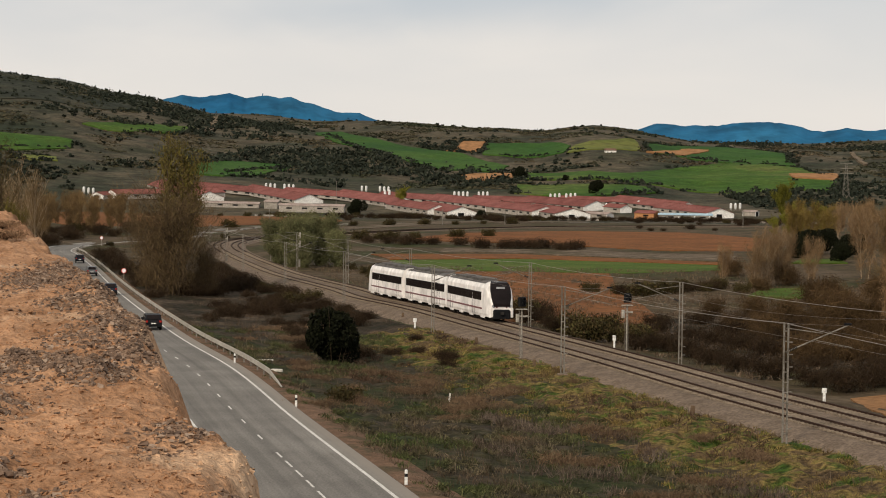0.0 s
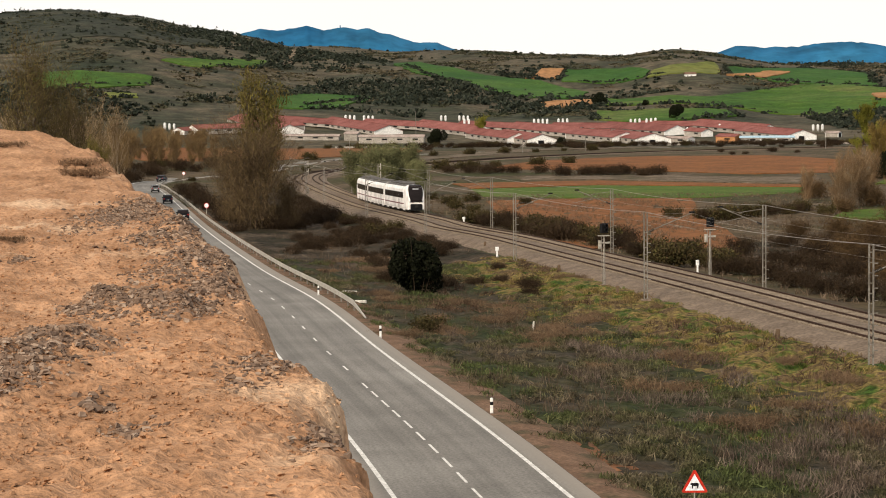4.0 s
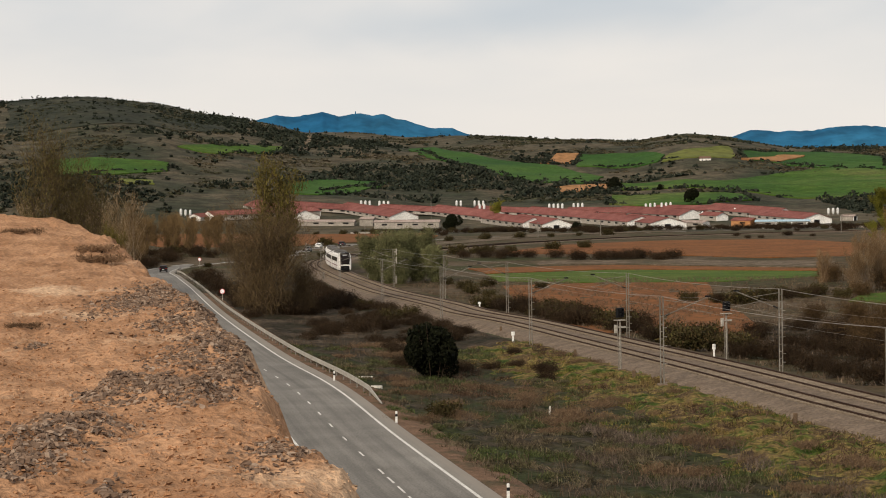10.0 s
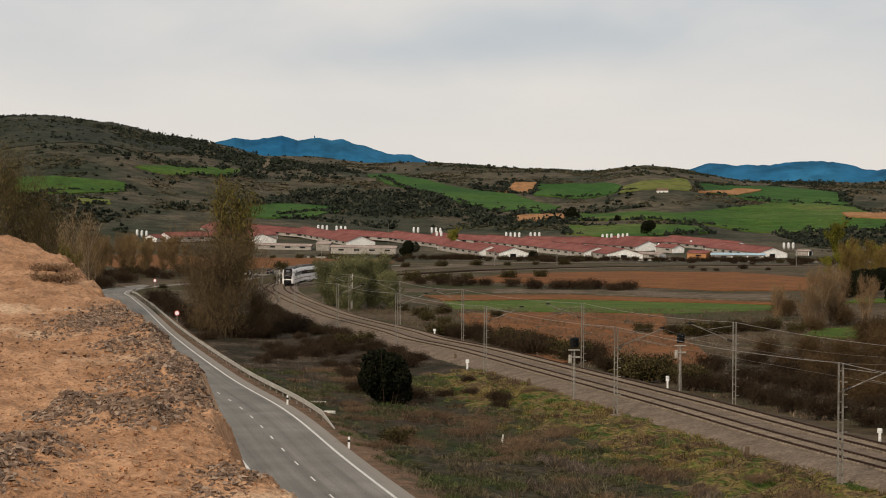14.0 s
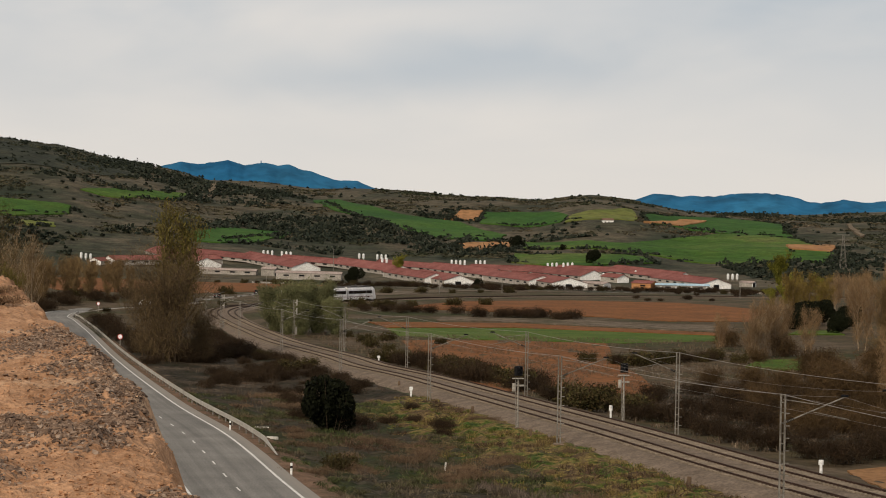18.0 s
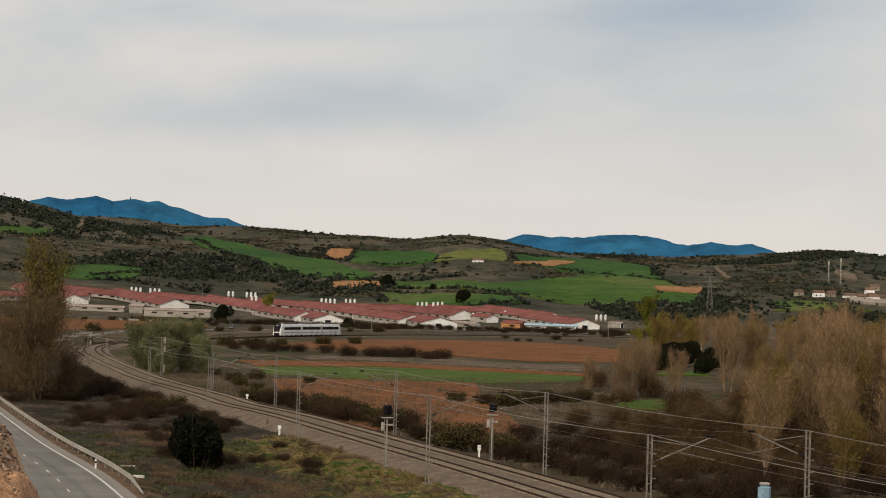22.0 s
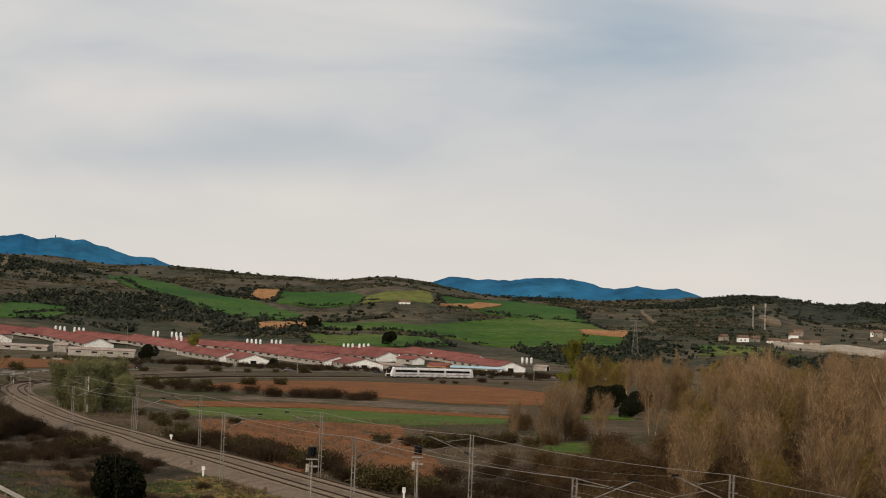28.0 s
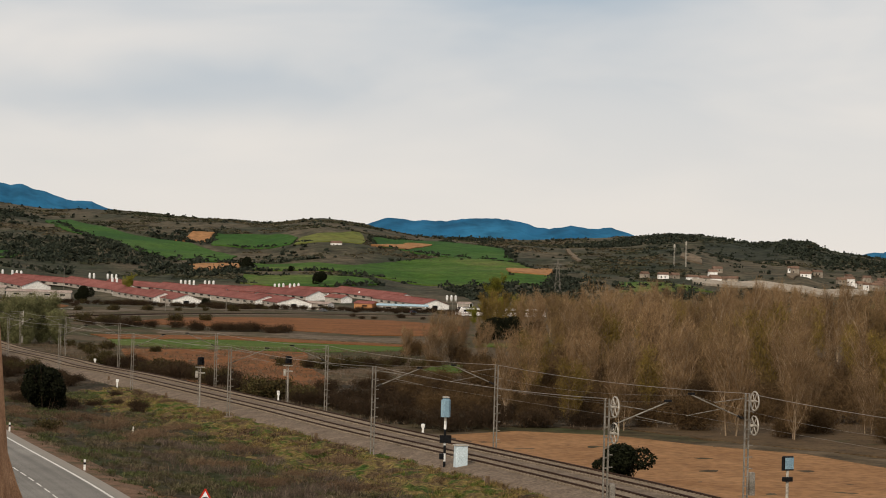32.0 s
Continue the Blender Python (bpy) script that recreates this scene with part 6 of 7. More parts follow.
kinds.append(tree("brown_alder", 36, "bare brown alder with dense fine twigs", "tree", 10.0, 5.0, 0.55, 0.04, BARK, TWIG_BROWN, 4, 0.8, 0.05, 0.5, stems=2, kids=(11, 6, 4), trunk_r=0.13, group="bare grove"))
used = set()
places = []
for row in range(15):
    depth = 190 + row * 26 + row * row * 1.5
    az = 12.3 if row < 6 else 11.4 if row < 10 else 10.8
    while az < 31:
        r = depth * rng.uniform(0.93, 1.07)
        a = az + rng.uniform(-0.5, 0.5)
        edge = 165 + 8 * (a - 10) * 0 if a < 17 else 165 - 2.0 * (a - 17)
        if r > edge + 12:
            places.append((r * math.sin(radians(a)), r * math.cos(radians(a)), r))
        az += math.degrees(5.2 / depth) * rng.uniform(0.8, 1.5) * (1 + row * 0.06)
for k, (x, y, r) in enumerate(places):
    i = rng.choice((0, 1, 2, 3, 3, 0, 1, 4, 5, 6)) if r < 330 else rng.choice((0, 1, 2, 3, 4, 6, 6))
    if math.atan2(x, y) > radians(21.5) and rng.random() < 0.4:
        i = rng.choice((4, 5))
    tall = 0.96
    size = tall * rng.uniform(0.55, 1.06) * (0.8 if r < 230 else 1)
    if i not in used:
        used.add(i)
        put(kinds[i], x, y, rng.uniform(0, 360), size)
    else:
        put_copy(kinds[i], x, y, rng.uniform(0, 360), size)
for i, ob in enumerate(kinds):
    if i not in used:
        put(ob, 60 + 3 * i, 260, 0, 0.9)

# the tall clump beside the road
clump = tree("road_poplar", 51, "broad bushy poplar clump of bare brown twigs", "tree", 12.5, 7.0, 0.45, 0.01, BARK_DARK, TWIG_CLUMP, 2, 0.8, 0.042, 1.0, stems=6, kids=(14, 6, 4), trunk_r=0.10, group="roadside trees")
put(clump, -43.5, 304, 30, 1.0)
put_copy(clump, -48.0, 312, 160, 0.8)
put_copy(clump, -38.6, 309, 250, 0.52)
topper = tree("green_poplar", 53, "slender poplar with fresh yellow-green leaves", "tree", 18.0, 4.2, 0.68, 0.28, BARK_DARK, POPLAR_GREEN, 3, 0.4, 0.11, 0.6, stems=3, kids=(14, 6, 4), group="roadside trees")
put(topper, -43.9, 315, 0, 1.14)
sparse = tree("bare_tree", 57, "sparse bare tree with pale leaning stems", "tree", 16, 6.0, 0.55, 0.25, BARK_PALE, TWIG_BROWN, 2, 0.8, 0.03, 0.4, stems=3, kids=(10, 5, 4), group="roadside trees")
put(sparse, -83, 398, 0, 1.0)
put_copy(sparse, -94, 412, 120, 0.95)
put_copy(sparse, -98, 430, 210, 0.9)
put_copy(sparse, -88, 372, 300, 0.9)
wisp = tree("wispy_poplar", 58, "wispy spreading poplar with sparse yellow-olive buds", "tree", 22.0, 8.0, 0.62, 0.12, BARK_DARK, TWIG_WISP, 2, 0.6, 0.07, 0.9, stems=4, kids=(13, 6, 4), trunk_r=0.12, group="roadside trees")
put(wisp, -92, 352, 80, 1.1)
put_copy(wisp, -86, 357, 180, 0.95)
put_copy(wisp, -80, 352, 280, 0.8)
put_copy(topper, -74, 335, 20, 0.6)
for x, y, s in ((-106, 440, 0.95), (-112, 470, 1.0), (-104, 400, 0.85), (-110, 500, 1.0), (-120, 450, 1.0)):
    put_copy(sparse, x, y, x * 7, s)
# willows beyond the railway
willow = tree("grey_green_willow", 61, "rounded grey-green willow in young leaf by the track", "tree", 9.5, 5.6, 0.45, 0.01, BARK, LEAF_GREEN, 10, 0.3, 0.16, 0.7, stems=5, kids=(10, 6, 4), trunk_r=0.14, group="trackside willows")
put(willow, -34.5, 418, 0, 0.78)
for x, y, s, a in ((-29.0, 424, 0.8, 80), (-38.5, 428, 0.74, 150), (-25.5, 418, 0.55, 200), (-31.5, 410, 0.5, 20)):
    put_copy(willow, x, y, a, s)
# yellow-green and dark trees at the edge of the grove
ytree = tree("yellow_green_tree", 65, "rounded tree in bright yellow-green leaf", "tree", 9.0, 5.0, 0.45, 0.15, BARK, LEAF_YELLOW, 6, 0.35, 0.25, 0.45, kids=(13, 6, 4), group="leafing trees")
put(ytree, 121, 730, 0, 0.8)
for x, y, s in ((92, 560, 0.95), (99, 575, 1.0), (106, 590, 0.9), (100, 610, 1.0)):
    put_copy(kinds[4], x, y, 17 * x, s)
for x, y, s in ((186, 1180, 1.55), (110, 690, 0.6), (103, 672, 0.5), (131, 742, 0.8), (-36, 1230, 1.0)):
    put_copy(ytree, x, y, x * 3, s)


def shrub(name, seed, label, h, w, foliage, blades, length, width, dome=False):
    """A low bush: thin stems from the ground and a ragged mass of small leaves."""
    t = thing(name, label, "shrub", "shrubs")
    r = np.random.RandomState(seed)
    for k in range(4):
        a = r.uniform(0, 6.28)
        g = Geo().tube((0.15 * w * math.cos(a), 0.15 * w * math.sin(a), -0.1), (0.42 * w * math.cos(a), 0.42 * w * math.sin(a), h * r.uniform(0.5, 0.95)), 0.035, 0.012, n=4)
        part("stem", g, BARK_DARK, t)
    lobes = r.uniform(-0.38, 0.38, (9, 3)) * (w, w, 0) + (0, 0, 1) * r.uniform(0.25, 0.7, (9, 1)) * h
    c = lobes[r.randint(0, 9, blades)] + r.normal(size=(blades, 3)) * (0.13 * w, 0.13 * w, 0.17 * h)
    if dome:
        hubs = np.c_[r.uniform(-0.3, 0.3, (11, 2)) * w, r.uniform(0.2, 0.72, 11) * h]
        size = r.uniform(0.15, 0.29, 11) * w
        u = r.normal(size=(blades, 3))
        u /= np.linalg.norm(u, axis=1)[:, None]
        k = r.randint(0, 11, blades)
        c = hubs[k] + u * (size[k] * r.uniform(0.55, 1.08, blades) ** 0.5)[:, None]
        c[:, 2] = np.maximum(c[:, 2], 0.1)
    c[:, 2] = np.abs(c[:, 2])
    v, f = cards(c, r.normal(size=(blades, 3)) + (0, 0, 0.7), length, width, seed)
    part("foliage", array_mesh("foliage", v, f, foliage), foliage, t)
    return t


bramble = shrub("bramble_bush", 81, "dark tangled leafless bramble thicket", 2.6, 4.6, BRAMBLE, 1700, 0.85, 0.036)
green_bush = shrub("green_shrub", 82, "low dull green shrub beside the railway", 2.3, 4.4, SHRUB_GREEN, 1300, 0.32, 0.16)
HEATH = leaf("reddish_dry_stalks", (0.085, 0.058, 0.036), (0.19, 0.132, 0.082), (0.12, 0.075, 0.044))
heath = shrub("dry_shrub", 83, "low dry reddish-brown bush in the meadow", 0.7, 3.6, HEATH, 1900, 0.24, 0.022)
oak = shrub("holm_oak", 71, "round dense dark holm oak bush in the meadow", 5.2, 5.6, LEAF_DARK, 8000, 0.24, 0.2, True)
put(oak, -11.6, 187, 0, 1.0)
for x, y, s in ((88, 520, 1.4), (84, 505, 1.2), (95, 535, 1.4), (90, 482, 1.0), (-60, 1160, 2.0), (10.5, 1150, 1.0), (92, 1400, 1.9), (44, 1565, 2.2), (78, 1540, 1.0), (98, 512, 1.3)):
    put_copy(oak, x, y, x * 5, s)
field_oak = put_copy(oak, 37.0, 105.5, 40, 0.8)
field_oak.matrix_basis = field_oak.matrix_basis @ Matrix.Diagonal((1, 1, 0.72, 1))
oak.matrix_basis = oak.matrix_basis @ Matrix.Diagonal((0.98, 0.98, 1.1, 1))
tan_bush = shrub("tan_thicket", 85, "tangled dark brown undergrowth at the edge of the grove", 3.2, 4.6, TWIG_DARK, 1700, 0.95, 0.036)
tan_brush = shrub("tan_brush", 88, "dense brown brushwood among the bare poplars", 4.6, 5.0, TWIG_BRUSH, 2400, 0.8, 0.045)
put(tan_brush, 78, 262, 0, 1.0)
weed = shrub("weed_tuft", 86, "small brown dead weeds on the earth bank", 0.15, 1.0, BANK_WEED, 1500, 0.08, 0.010)
first_use = {}


def scatter(ob, spots_xy, low=0.8, high=1.25):
    for x, y in spots_xy:
        a, s = rng.uniform(0, 360), rng.uniform(low, high)
        if ob.name not in first_use:
            first_use[ob.name] = 1
            put(ob, x, y, a, s)
        else:
            put_copy(ob, x, y, a, s)


scatter(bramble, [(18.6, 210.6), (20.9, 210.4), (23.0, 203.1), (24.0, 192.9), (25.7, 186.6), (27.6, 178.4), (30.1, 172.0), (32.2, 167.7), (22.9, 237.4), (27.3, 219.8), (31.0, 204.1), (33.6, 190.4), (34.3, 249.2), (39.6, 239.3), (29, 212), (35, 212), (38, 200), (41, 188), (26, 228), (31, 232), (36, 226), (44, 205), (38, 180), (46, 190), (20, 224), (24, 248), (30, 255), (42, 222), (36, 172), (42, 176), (48, 178)], 0.6, 1.05)
scatter(bramble, [(-28.9, 251.9), (-27.6, 267.1), (-24.4, 272.5), (-25.5, 262), (-29.5, 259), (-22.5, 266), (-38, 310), (-34, 322)], 0.6, 0.95)
scatter(bramble, [(-55, 346), (-50, 330), (-47.9, 319), (-44, 308), (-40.5, 306), (-38.5, 316), (-37.5, 328), (-60, 368), (-66, 390), (-36, 336), (-45, 330), (-78, 444), (-72, 418), (-41, 340)], 0.8, 1.4)
scatter(green_bush, [(-11.8, 312), (-8.8, 331.5), (-3.2, 302.6), (0.6, 292), (4.6, 286), (7.4, 281), (-3.4, 385.7), (-13.5, 394), (-1.5, 311), (-7, 318), (-10, 345), (2.5, 300), (-16, 372), (-18, 388), (9.5, 279), (-22, 405), (-12, 360)], 0.5, 0.95)
scatter(green_bush, [(25.9, 335.6), (31.4, 345.2), (38.1, 354.6), (35, 340), (42, 349), (29, 330), (45, 356), (22, 341), (52, 360), (48, 345)], 0.6, 1.1)
scatter(bramble, [(5.7, 540), (11.5, 541), (19.0, 544.5), (26.4, 540), (30.6, 541), (22.5, 548), (15.5, 546), (-15.6, 560), (-8.0, 563), (-0.3, 561), (-20, 566), (-26, 570), (-12, 566), (27, 535)], 0.8, 1.3)
scatter(green_bush, [(-30, 596), (-24, 600), (-14, 612), (-2, 628), (-36, 590), (8, 640), (-20, 606)], 0.8, 1.3)
scatter(bramble, [(-70 + 5.2 * k, 1092 + rows_r.uniform(-5, 5)) for k in range(50)], 0.8, 1.5)
scatter(green_bush, [(-91.0, 524.5), (-68.5, 588)], 0.4, 0.7)
scatter(bramble, [(rows_r.uniform(-10, 110), 770 + rows_r.uniform(-25, 60)) for k in range(6)], 0.4, 0.8)
scatter(green_bush, [(-32.7, 329.0), (-23.1, 284.7), (-36.5, 326.6), (-47.8, 363.6), (-8.6, 146.5), (-8.0, 149.5), (-30, 318), (-21, 290)], 0.5, 0.8)
scatter(heath, [(-8.2, 147.0), (-1.9, 166.3), (-9.8, 140.9), (-5.9, 145.1), (0.0, 153.2), (2.5, 158), (4, 150), (-3.5, 171), (-6.5, 176), (8, 140), (10, 132), (-1, 140), (3, 128), (-12, 165), (-16, 205), (-22, 230), (7, 118), (14, 110), (-18, 215), (-4, 160), (1, 146), (5, 162), (-14, 176), (12, 123), (17, 100), (10, 104), (-9, 158), (-20, 240), (-26, 262), (15, 128), (18, 118)], 0.7, 1.3)
scatter(green_bush, [(rows_r.uniform(-210, 190), 1128 + rows_r.uniform(-60, 20)) for k in range(30)], 0.5, 1.5)
scatter(bramble, [(rows_r.uniform(-60, 190), 1085 + rows_r.uniform(-120, 40)) for k in range(20)], 0.4, 1.3)
scatter(green_bush, [(-120 + 13 * k, 640 + 26 * k + rows_r.uniform(-8, 8)) for k in range(12)], 0.7, 1.3)
scatter(green_bush, [(rows_r.uniform(-110, 190), 1122 + rows_r.uniform(-10, 26)) for k in range(46)], 0.5, 1.4)
scatter(bramble, [(rows_r.uniform(-110, 190), 1104 + rows_r.uniform(-14, 30)) for k in range(40)], 0.5, 1.2)
for k in range(22):
    y = 425 + 11 * k + rows_r.uniform(-6, 6)
    put_copy(kinds[6], float(line_x(ROAD, min(y, 560))) - rows_r.uniform(13, 42), y, 50 * k, rows_r.uniform(0.5, 0.95))
for k in range(14):
    y = 640 + 26 * k + rows_r.uniform(-8, 8)
    put_copy(kinds[6], -118 - 4 * k + rows_r.uniform(-14, 14), y, 50 * k, rows_r.uniform(0.5, 0.9))
scatter(bramble, [(-112 + rows_r.uniform(-14, 14), 520 + 10 * k) for k in range(14)], 0.9, 1.6)

# dense hedge of bramble and evergreen scrub beyond the railway
hedge_r = random.Random(57)
for k in range(44):
    y = hedge_r.uniform(220, 318)
    x = float(line_x(TRACK, y)) + hedge_r.uniform(8.5, 17)
    put_copy(bramble if k % 3 else green_bush, x, y, 47 * k, hedge_r.uniform(0.6, 1.15))
# low brambles on the scrubby ground between road and railway
for k in range(20):
    y = hedge_r.uniform(180, 265)
    x0, x1 = float(line_x(ROAD, y)) + 8, float(line_x(TRACK, y)) - 9
    put_copy(bramble, x0 + (x1 - x0) * hedge_r.uniform(0.3, 1.0), y, 61 * k, hedge_r.uniform(0.3, 0.62))


def in_meadow(x, y):
    xr, xt = line_x(ROAD, y) + 5.5, line_x(TRACK, y) - 7.6
    return (x > xr) & (x < xt)


ur = random.Random(21)
edge_pts = [(50.6, 385.4), (44.7, 283.1), (40.8, 215.0), (43.6, 186), (54.3, 182), (60.9, 171.9), (66.4, 160.1), (72.9, 152.1), (80.3, 143.8), (88.5, 138)]
scatter(tan_bush, [(a[0] + (b[0] - a[0]) * u + ur.uniform(0, 14), a[1] + (b[1] - a[1]) * u + ur.uniform(0, 16)) for a, b in zip(edge_pts[:-1], edge_pts[1:]) for u in (0.0, 0.25, 0.5, 0.75)], 0.6, 1.4)
scatter(tan_bush, [(ur.uniform(48, 125), ur.uniform(185, 330)) for k in range(90)], 0.8, 1.6)
for k in range(60):
    r, a = ur.uniform(205, 420), radians(ur.uniform(12.4, 29.5))
    put_copy(tan_brush, r * math.sin(a), r * math.cos(a), 40 * k, ur.uniform(0.8, 1.7))
for x, y, s in ((54, 362, 0.62), (57, 368, 0.55), (51, 356, 0.45), (60, 378, 0.6), (49, 380, 0.4), (64, 372, 0.5)):
    put_copy(kinds[1], x, y, 31 * x, s)
scatter(bramble, [(27, 333), (31, 338), (35, 343), (39, 347), (43, 352), (33, 346)], 0.55, 0.85)
scatter(tan_bush, [(18 + 0.55 * (y - 180) * 0 + ur.uniform(14, 52), y) for y in (ur.uniform(178, 285) for k in range(70))], 0.55, 1.05)
low_spots = [(ur.uniform(-56, -14), ur.uniform(215, 380)) for k in range(60)]
scatter(bramble, [(x, y) for x, y in low_spots if in_meadow(x - 1, y) and in_meadow(x + 1, y)], 0.35, 0.7)
side_spots = [ur.uniform(232, 400) for k in range(44)]
scatter(bramble, [(float(line_x(TRACK, y)) - ur.uniform(8.5, 15), y) for y in side_spots], 0.35, 0.75)
low_spots = [(ur.uniform(-30, 10), ur.uniform(140, 260)) for k in range(40)]
scatter(heath, [(x, y) for x, y in low_spots if in_meadow(x, y)], 0.45, 0.9)


def stuff(name, v, f, material, label, category):
    ob = new(name, array_mesh(name, v, f, material))
    return tagged(ob, label, category, kind="stuff")


def build_scrub():
    """Oak and broom scrub over the slopes: ragged clumps of blades, thicker in hollows."""
    r = np.random.RandomState(77)
    n = 52000
    az, d = np.radians(r.uniform(-17, 32, n)), np.sqrt(r.uniform(1130**2, 2290**2, n))
    x, y = d * np.sin(az), d * np.cos(az)
    dens = fractal(x / 120, y / 170, 4, 88)
    west = (az < radians(-8.2)) & (d > 1780)
    east = (az > radians(13.0)) & (d > 1780)
    keep = (east & (r.rand(n) < 0.10)) | (r.rand(n) < smooth(0.22, 0.75, dens)) | (r.rand(n) < 0.025) | (west & (r.rand(n) < 0.07))
    dark_patch = ((x / y > -0.17) & (x / y < 0.02) & (d > 1330) & (d < 1900) & (dens > -0.02)) & (r.rand(n) < 0.42)
    keep = keep | dark_patch
    keep &= ~in_fields(x, y) | (r.rand(n) < 0.004)
    grove_rows = (x > 66) & (x < 106) & (d > 1690) & (d < 1775)
    keep = np.where(grove_rows, (np.abs(((x * 0.6 + y) % 16) - 8) < 1.5) & (r.rand(n) < 0.9), keep)
    farm = (d < 1460) & (x > -245) & (x < 185)
    keep &= ~farm
    x, y, dark_patch = x[keep], y[keep], dark_patch[keep]
    hedge = []
    for outline in FIELDS:
        p = np.array(outline, float)
        for a, b in zip(p, np.roll(p, -1, 0)):
            m = int(np.hypot(*(b - a)) / 2.6)
            q = a + (b - a) * r.rand(m, 1) + r.normal(size=(m, 2)) * 1.6
            hedge.append(q[fractal(q[:, 0] / 45, q[:, 1] / 45, 2, 33) > 0.05])
    hedge = np.concatenate(hedge)
    x, y, dark_patch = np.r_[x, hedge[:, 0]], np.r_[y, hedge[:, 1]], np.r_[dark_patch, np.zeros(len(hedge), bool)]
    z = ground_z(x, y) + fractal(x / 60, y / 60, 4, 5) * 1.6 * smooth(1150, 1500, np.hypot(x, y))
    s = r.uniform(0.5, 1.5, len(x)) * np.where(r.rand(len(x)) < 0.2, 2.2, 1) * np.where(dark_patch, 2.0, 1)
    k = 12
    off = r.normal(size=(len(x), k, 3)) * np.array((0.75, 0.75, 0.42)) * s[:, None, None]
    off[..., 2] = np.abs(off[..., 2]) + 0.3 * s[:, None]
    c = (np.stack([x, y, z], -1)[:, None] + off).reshape(-1, 3)
    v, f = cards(c, r.normal(size=c.shape), 2.0, 1.9, 78)
    stuff("hill_scrub", v, f, SCRUB, "dark scattered oak scrub over the hillsides", "scrub")


def tufts(name, n, box, seed, material, label, height, width, test, blades=6, lean=0.5, clump=0.22, lift=None):
    r = np.random.RandomState(seed)
    y = box[2] + (box[3] - box[2]) * r.rand(n) ** 1.25
    x = r.uniform(box[0], box[1], n) + np.interp(y, (60, 420), (0, -45))
    ok = test(x, y) & (fractal(x / 5, y / 9, 3, seed) > -0.35)
    x, y = x[ok], y[ok]
    z = ground_z(x, y) + (lift(x, y) if lift else 0.0)
    s = r.uniform(0.5, 1.5, len(x))
    off = r.normal(size=(len(x), blades, 3)) * np.array((clump, clump, 0.0)) * s[:, None, None]
    way = r.normal(size=(len(x), blades, 3)) * lean + (0, 0, 1)
    c = np.stack([x, y, z + height * 0.35], -1)[:, None] + off
    v, f = cards(c.reshape(-1, 3), way.reshape(-1, 3), height, width, seed + 1)
    stuff(name, v, f, material, label, "grass")


def in_fields(x, y):
    inside = np.zeros(len(x), bool)
    for outline in FIELDS:
        p, odd = np.array(outline, float), np.zeros(len(x), bool)
        for i in range(len(p)):
            a, b = p[i], p[i - 1]
            odd ^= ((a[1] > y) != (b[1] > y)) & (x < (b[0] - a[0]) * (y - a[1]) / (b[1] - a[1] + 1e-9) + a[0])
        inside |= odd
    return inside


def build_low_heath():
    """Knee-high heath and broom between the oaks, in drifts."""
    r = np.random.RandomState(78)
    n = 60000
    az, d = np.radians(r.uniform(-16, 30, n)), np.sqrt(r.uniform(1180**2, 2290**2, n))
    x, y = d * np.sin(az), d * np.cos(az)
    keep = (fractal(x / 35, y / 60, 3, 55) > 0.22) & ~in_fields(x, y) & ~((d < 1460) & (x > -260) & (x < 190))
    x, y = x[keep], y[keep]
    z = ground_z(x, y) + fractal(x / 60, y / 60, 4, 5) * 1.6 * smooth(1150, 1500, np.hypot(x, y))
    k = 4
    off = r.normal(size=(len(x), k, 3)) * np.array((1.8, 1.8, 0.16))
    off[..., 2] = np.abs(off[..., 2]) + 0.2
    c = (np.stack([x, y, z], -1)[:, None] + off).reshape(-1, 3)
    v, f = cards(c, r.normal(size=c.shape) * (1, 1, 0.3), 2.4, 1.0, 79)
    stuff("low_heath", v, f, HEATHER, "low olive and brown heath over the hillsides", "heath")


FIELDS = [[(-13, 1836), (1, 1905), (22, 1905), (14, 1824)], [(-323, 1456), (-290, 1457), (-285, 1431), (-312, 1425)], [(-401, 1588), (-301, 1580), (-295, 1536), (-376, 1487)], [(-320, 1701), (-250, 1895), (-251, 1807), (-287, 1707)], [(-147, 2011), (-119, 2009), (-12, 1822), (39, 1719), (-15, 1633), (-92, 1804)], [(-3, 1594), (45, 1662), (42, 1575), (3, 1525)], [(25, 1896), (158, 1860), (151, 1764), (19, 1801)], [(164, 1844), (234, 1979), (296, 1858), (278, 1712), (162, 1766)], [(52, 1665), (181, 1671), (282, 1684), (283, 1544), (266, 1450), (138, 1522), (46, 1554)], [(-212, 1558), (-183, 1632), (-138, 1642), (-194, 1443)], [(40, 1491), (134, 1474), (136, 1416), (75, 1367), (35, 1423)], [(675, 1604), (746, 1649), (789, 1572), (804, 1418), (686, 1531)], [(540, 1525), (649, 1551), (784, 1384), (690, 1217), (545, 1347)]]
build_scrub()
build_low_heath()
def patch_of(x, y, sx, sy, seed, at):
    return fractal(x / sx, y / sy, 3, seed) > at


MEADOW_BOX = (-15, 48, 62, 226)
tufts("meadow_grass", 52000, MEADOW_BOX, 91, TUFT, "dry and green meadow tussocks between road and railway", 0.34, 0.045, lambda x, y: in_meadow(x, y) & (x < line_x(TRACK, y) - 14.5 + 3 * fractal(x / 4, y / 6, 2, 8)) & patch_of(x, y, 1.6, 2.6, 17, -0.1), blades=9, lean=0.75, clump=0.16, lift=meadow_lift)
tufts("dry_weeds", 7000, (-10, 48, 62, 300), 95, TUFT_GREY, "grey dry weed stalks over the meadow", 0.62, 0.022, lambda x, y: in_meadow(x, y) & patch_of(x, y, 9, 14, 4, 0.15), blades=7, lean=0.35, lift=meadow_lift)
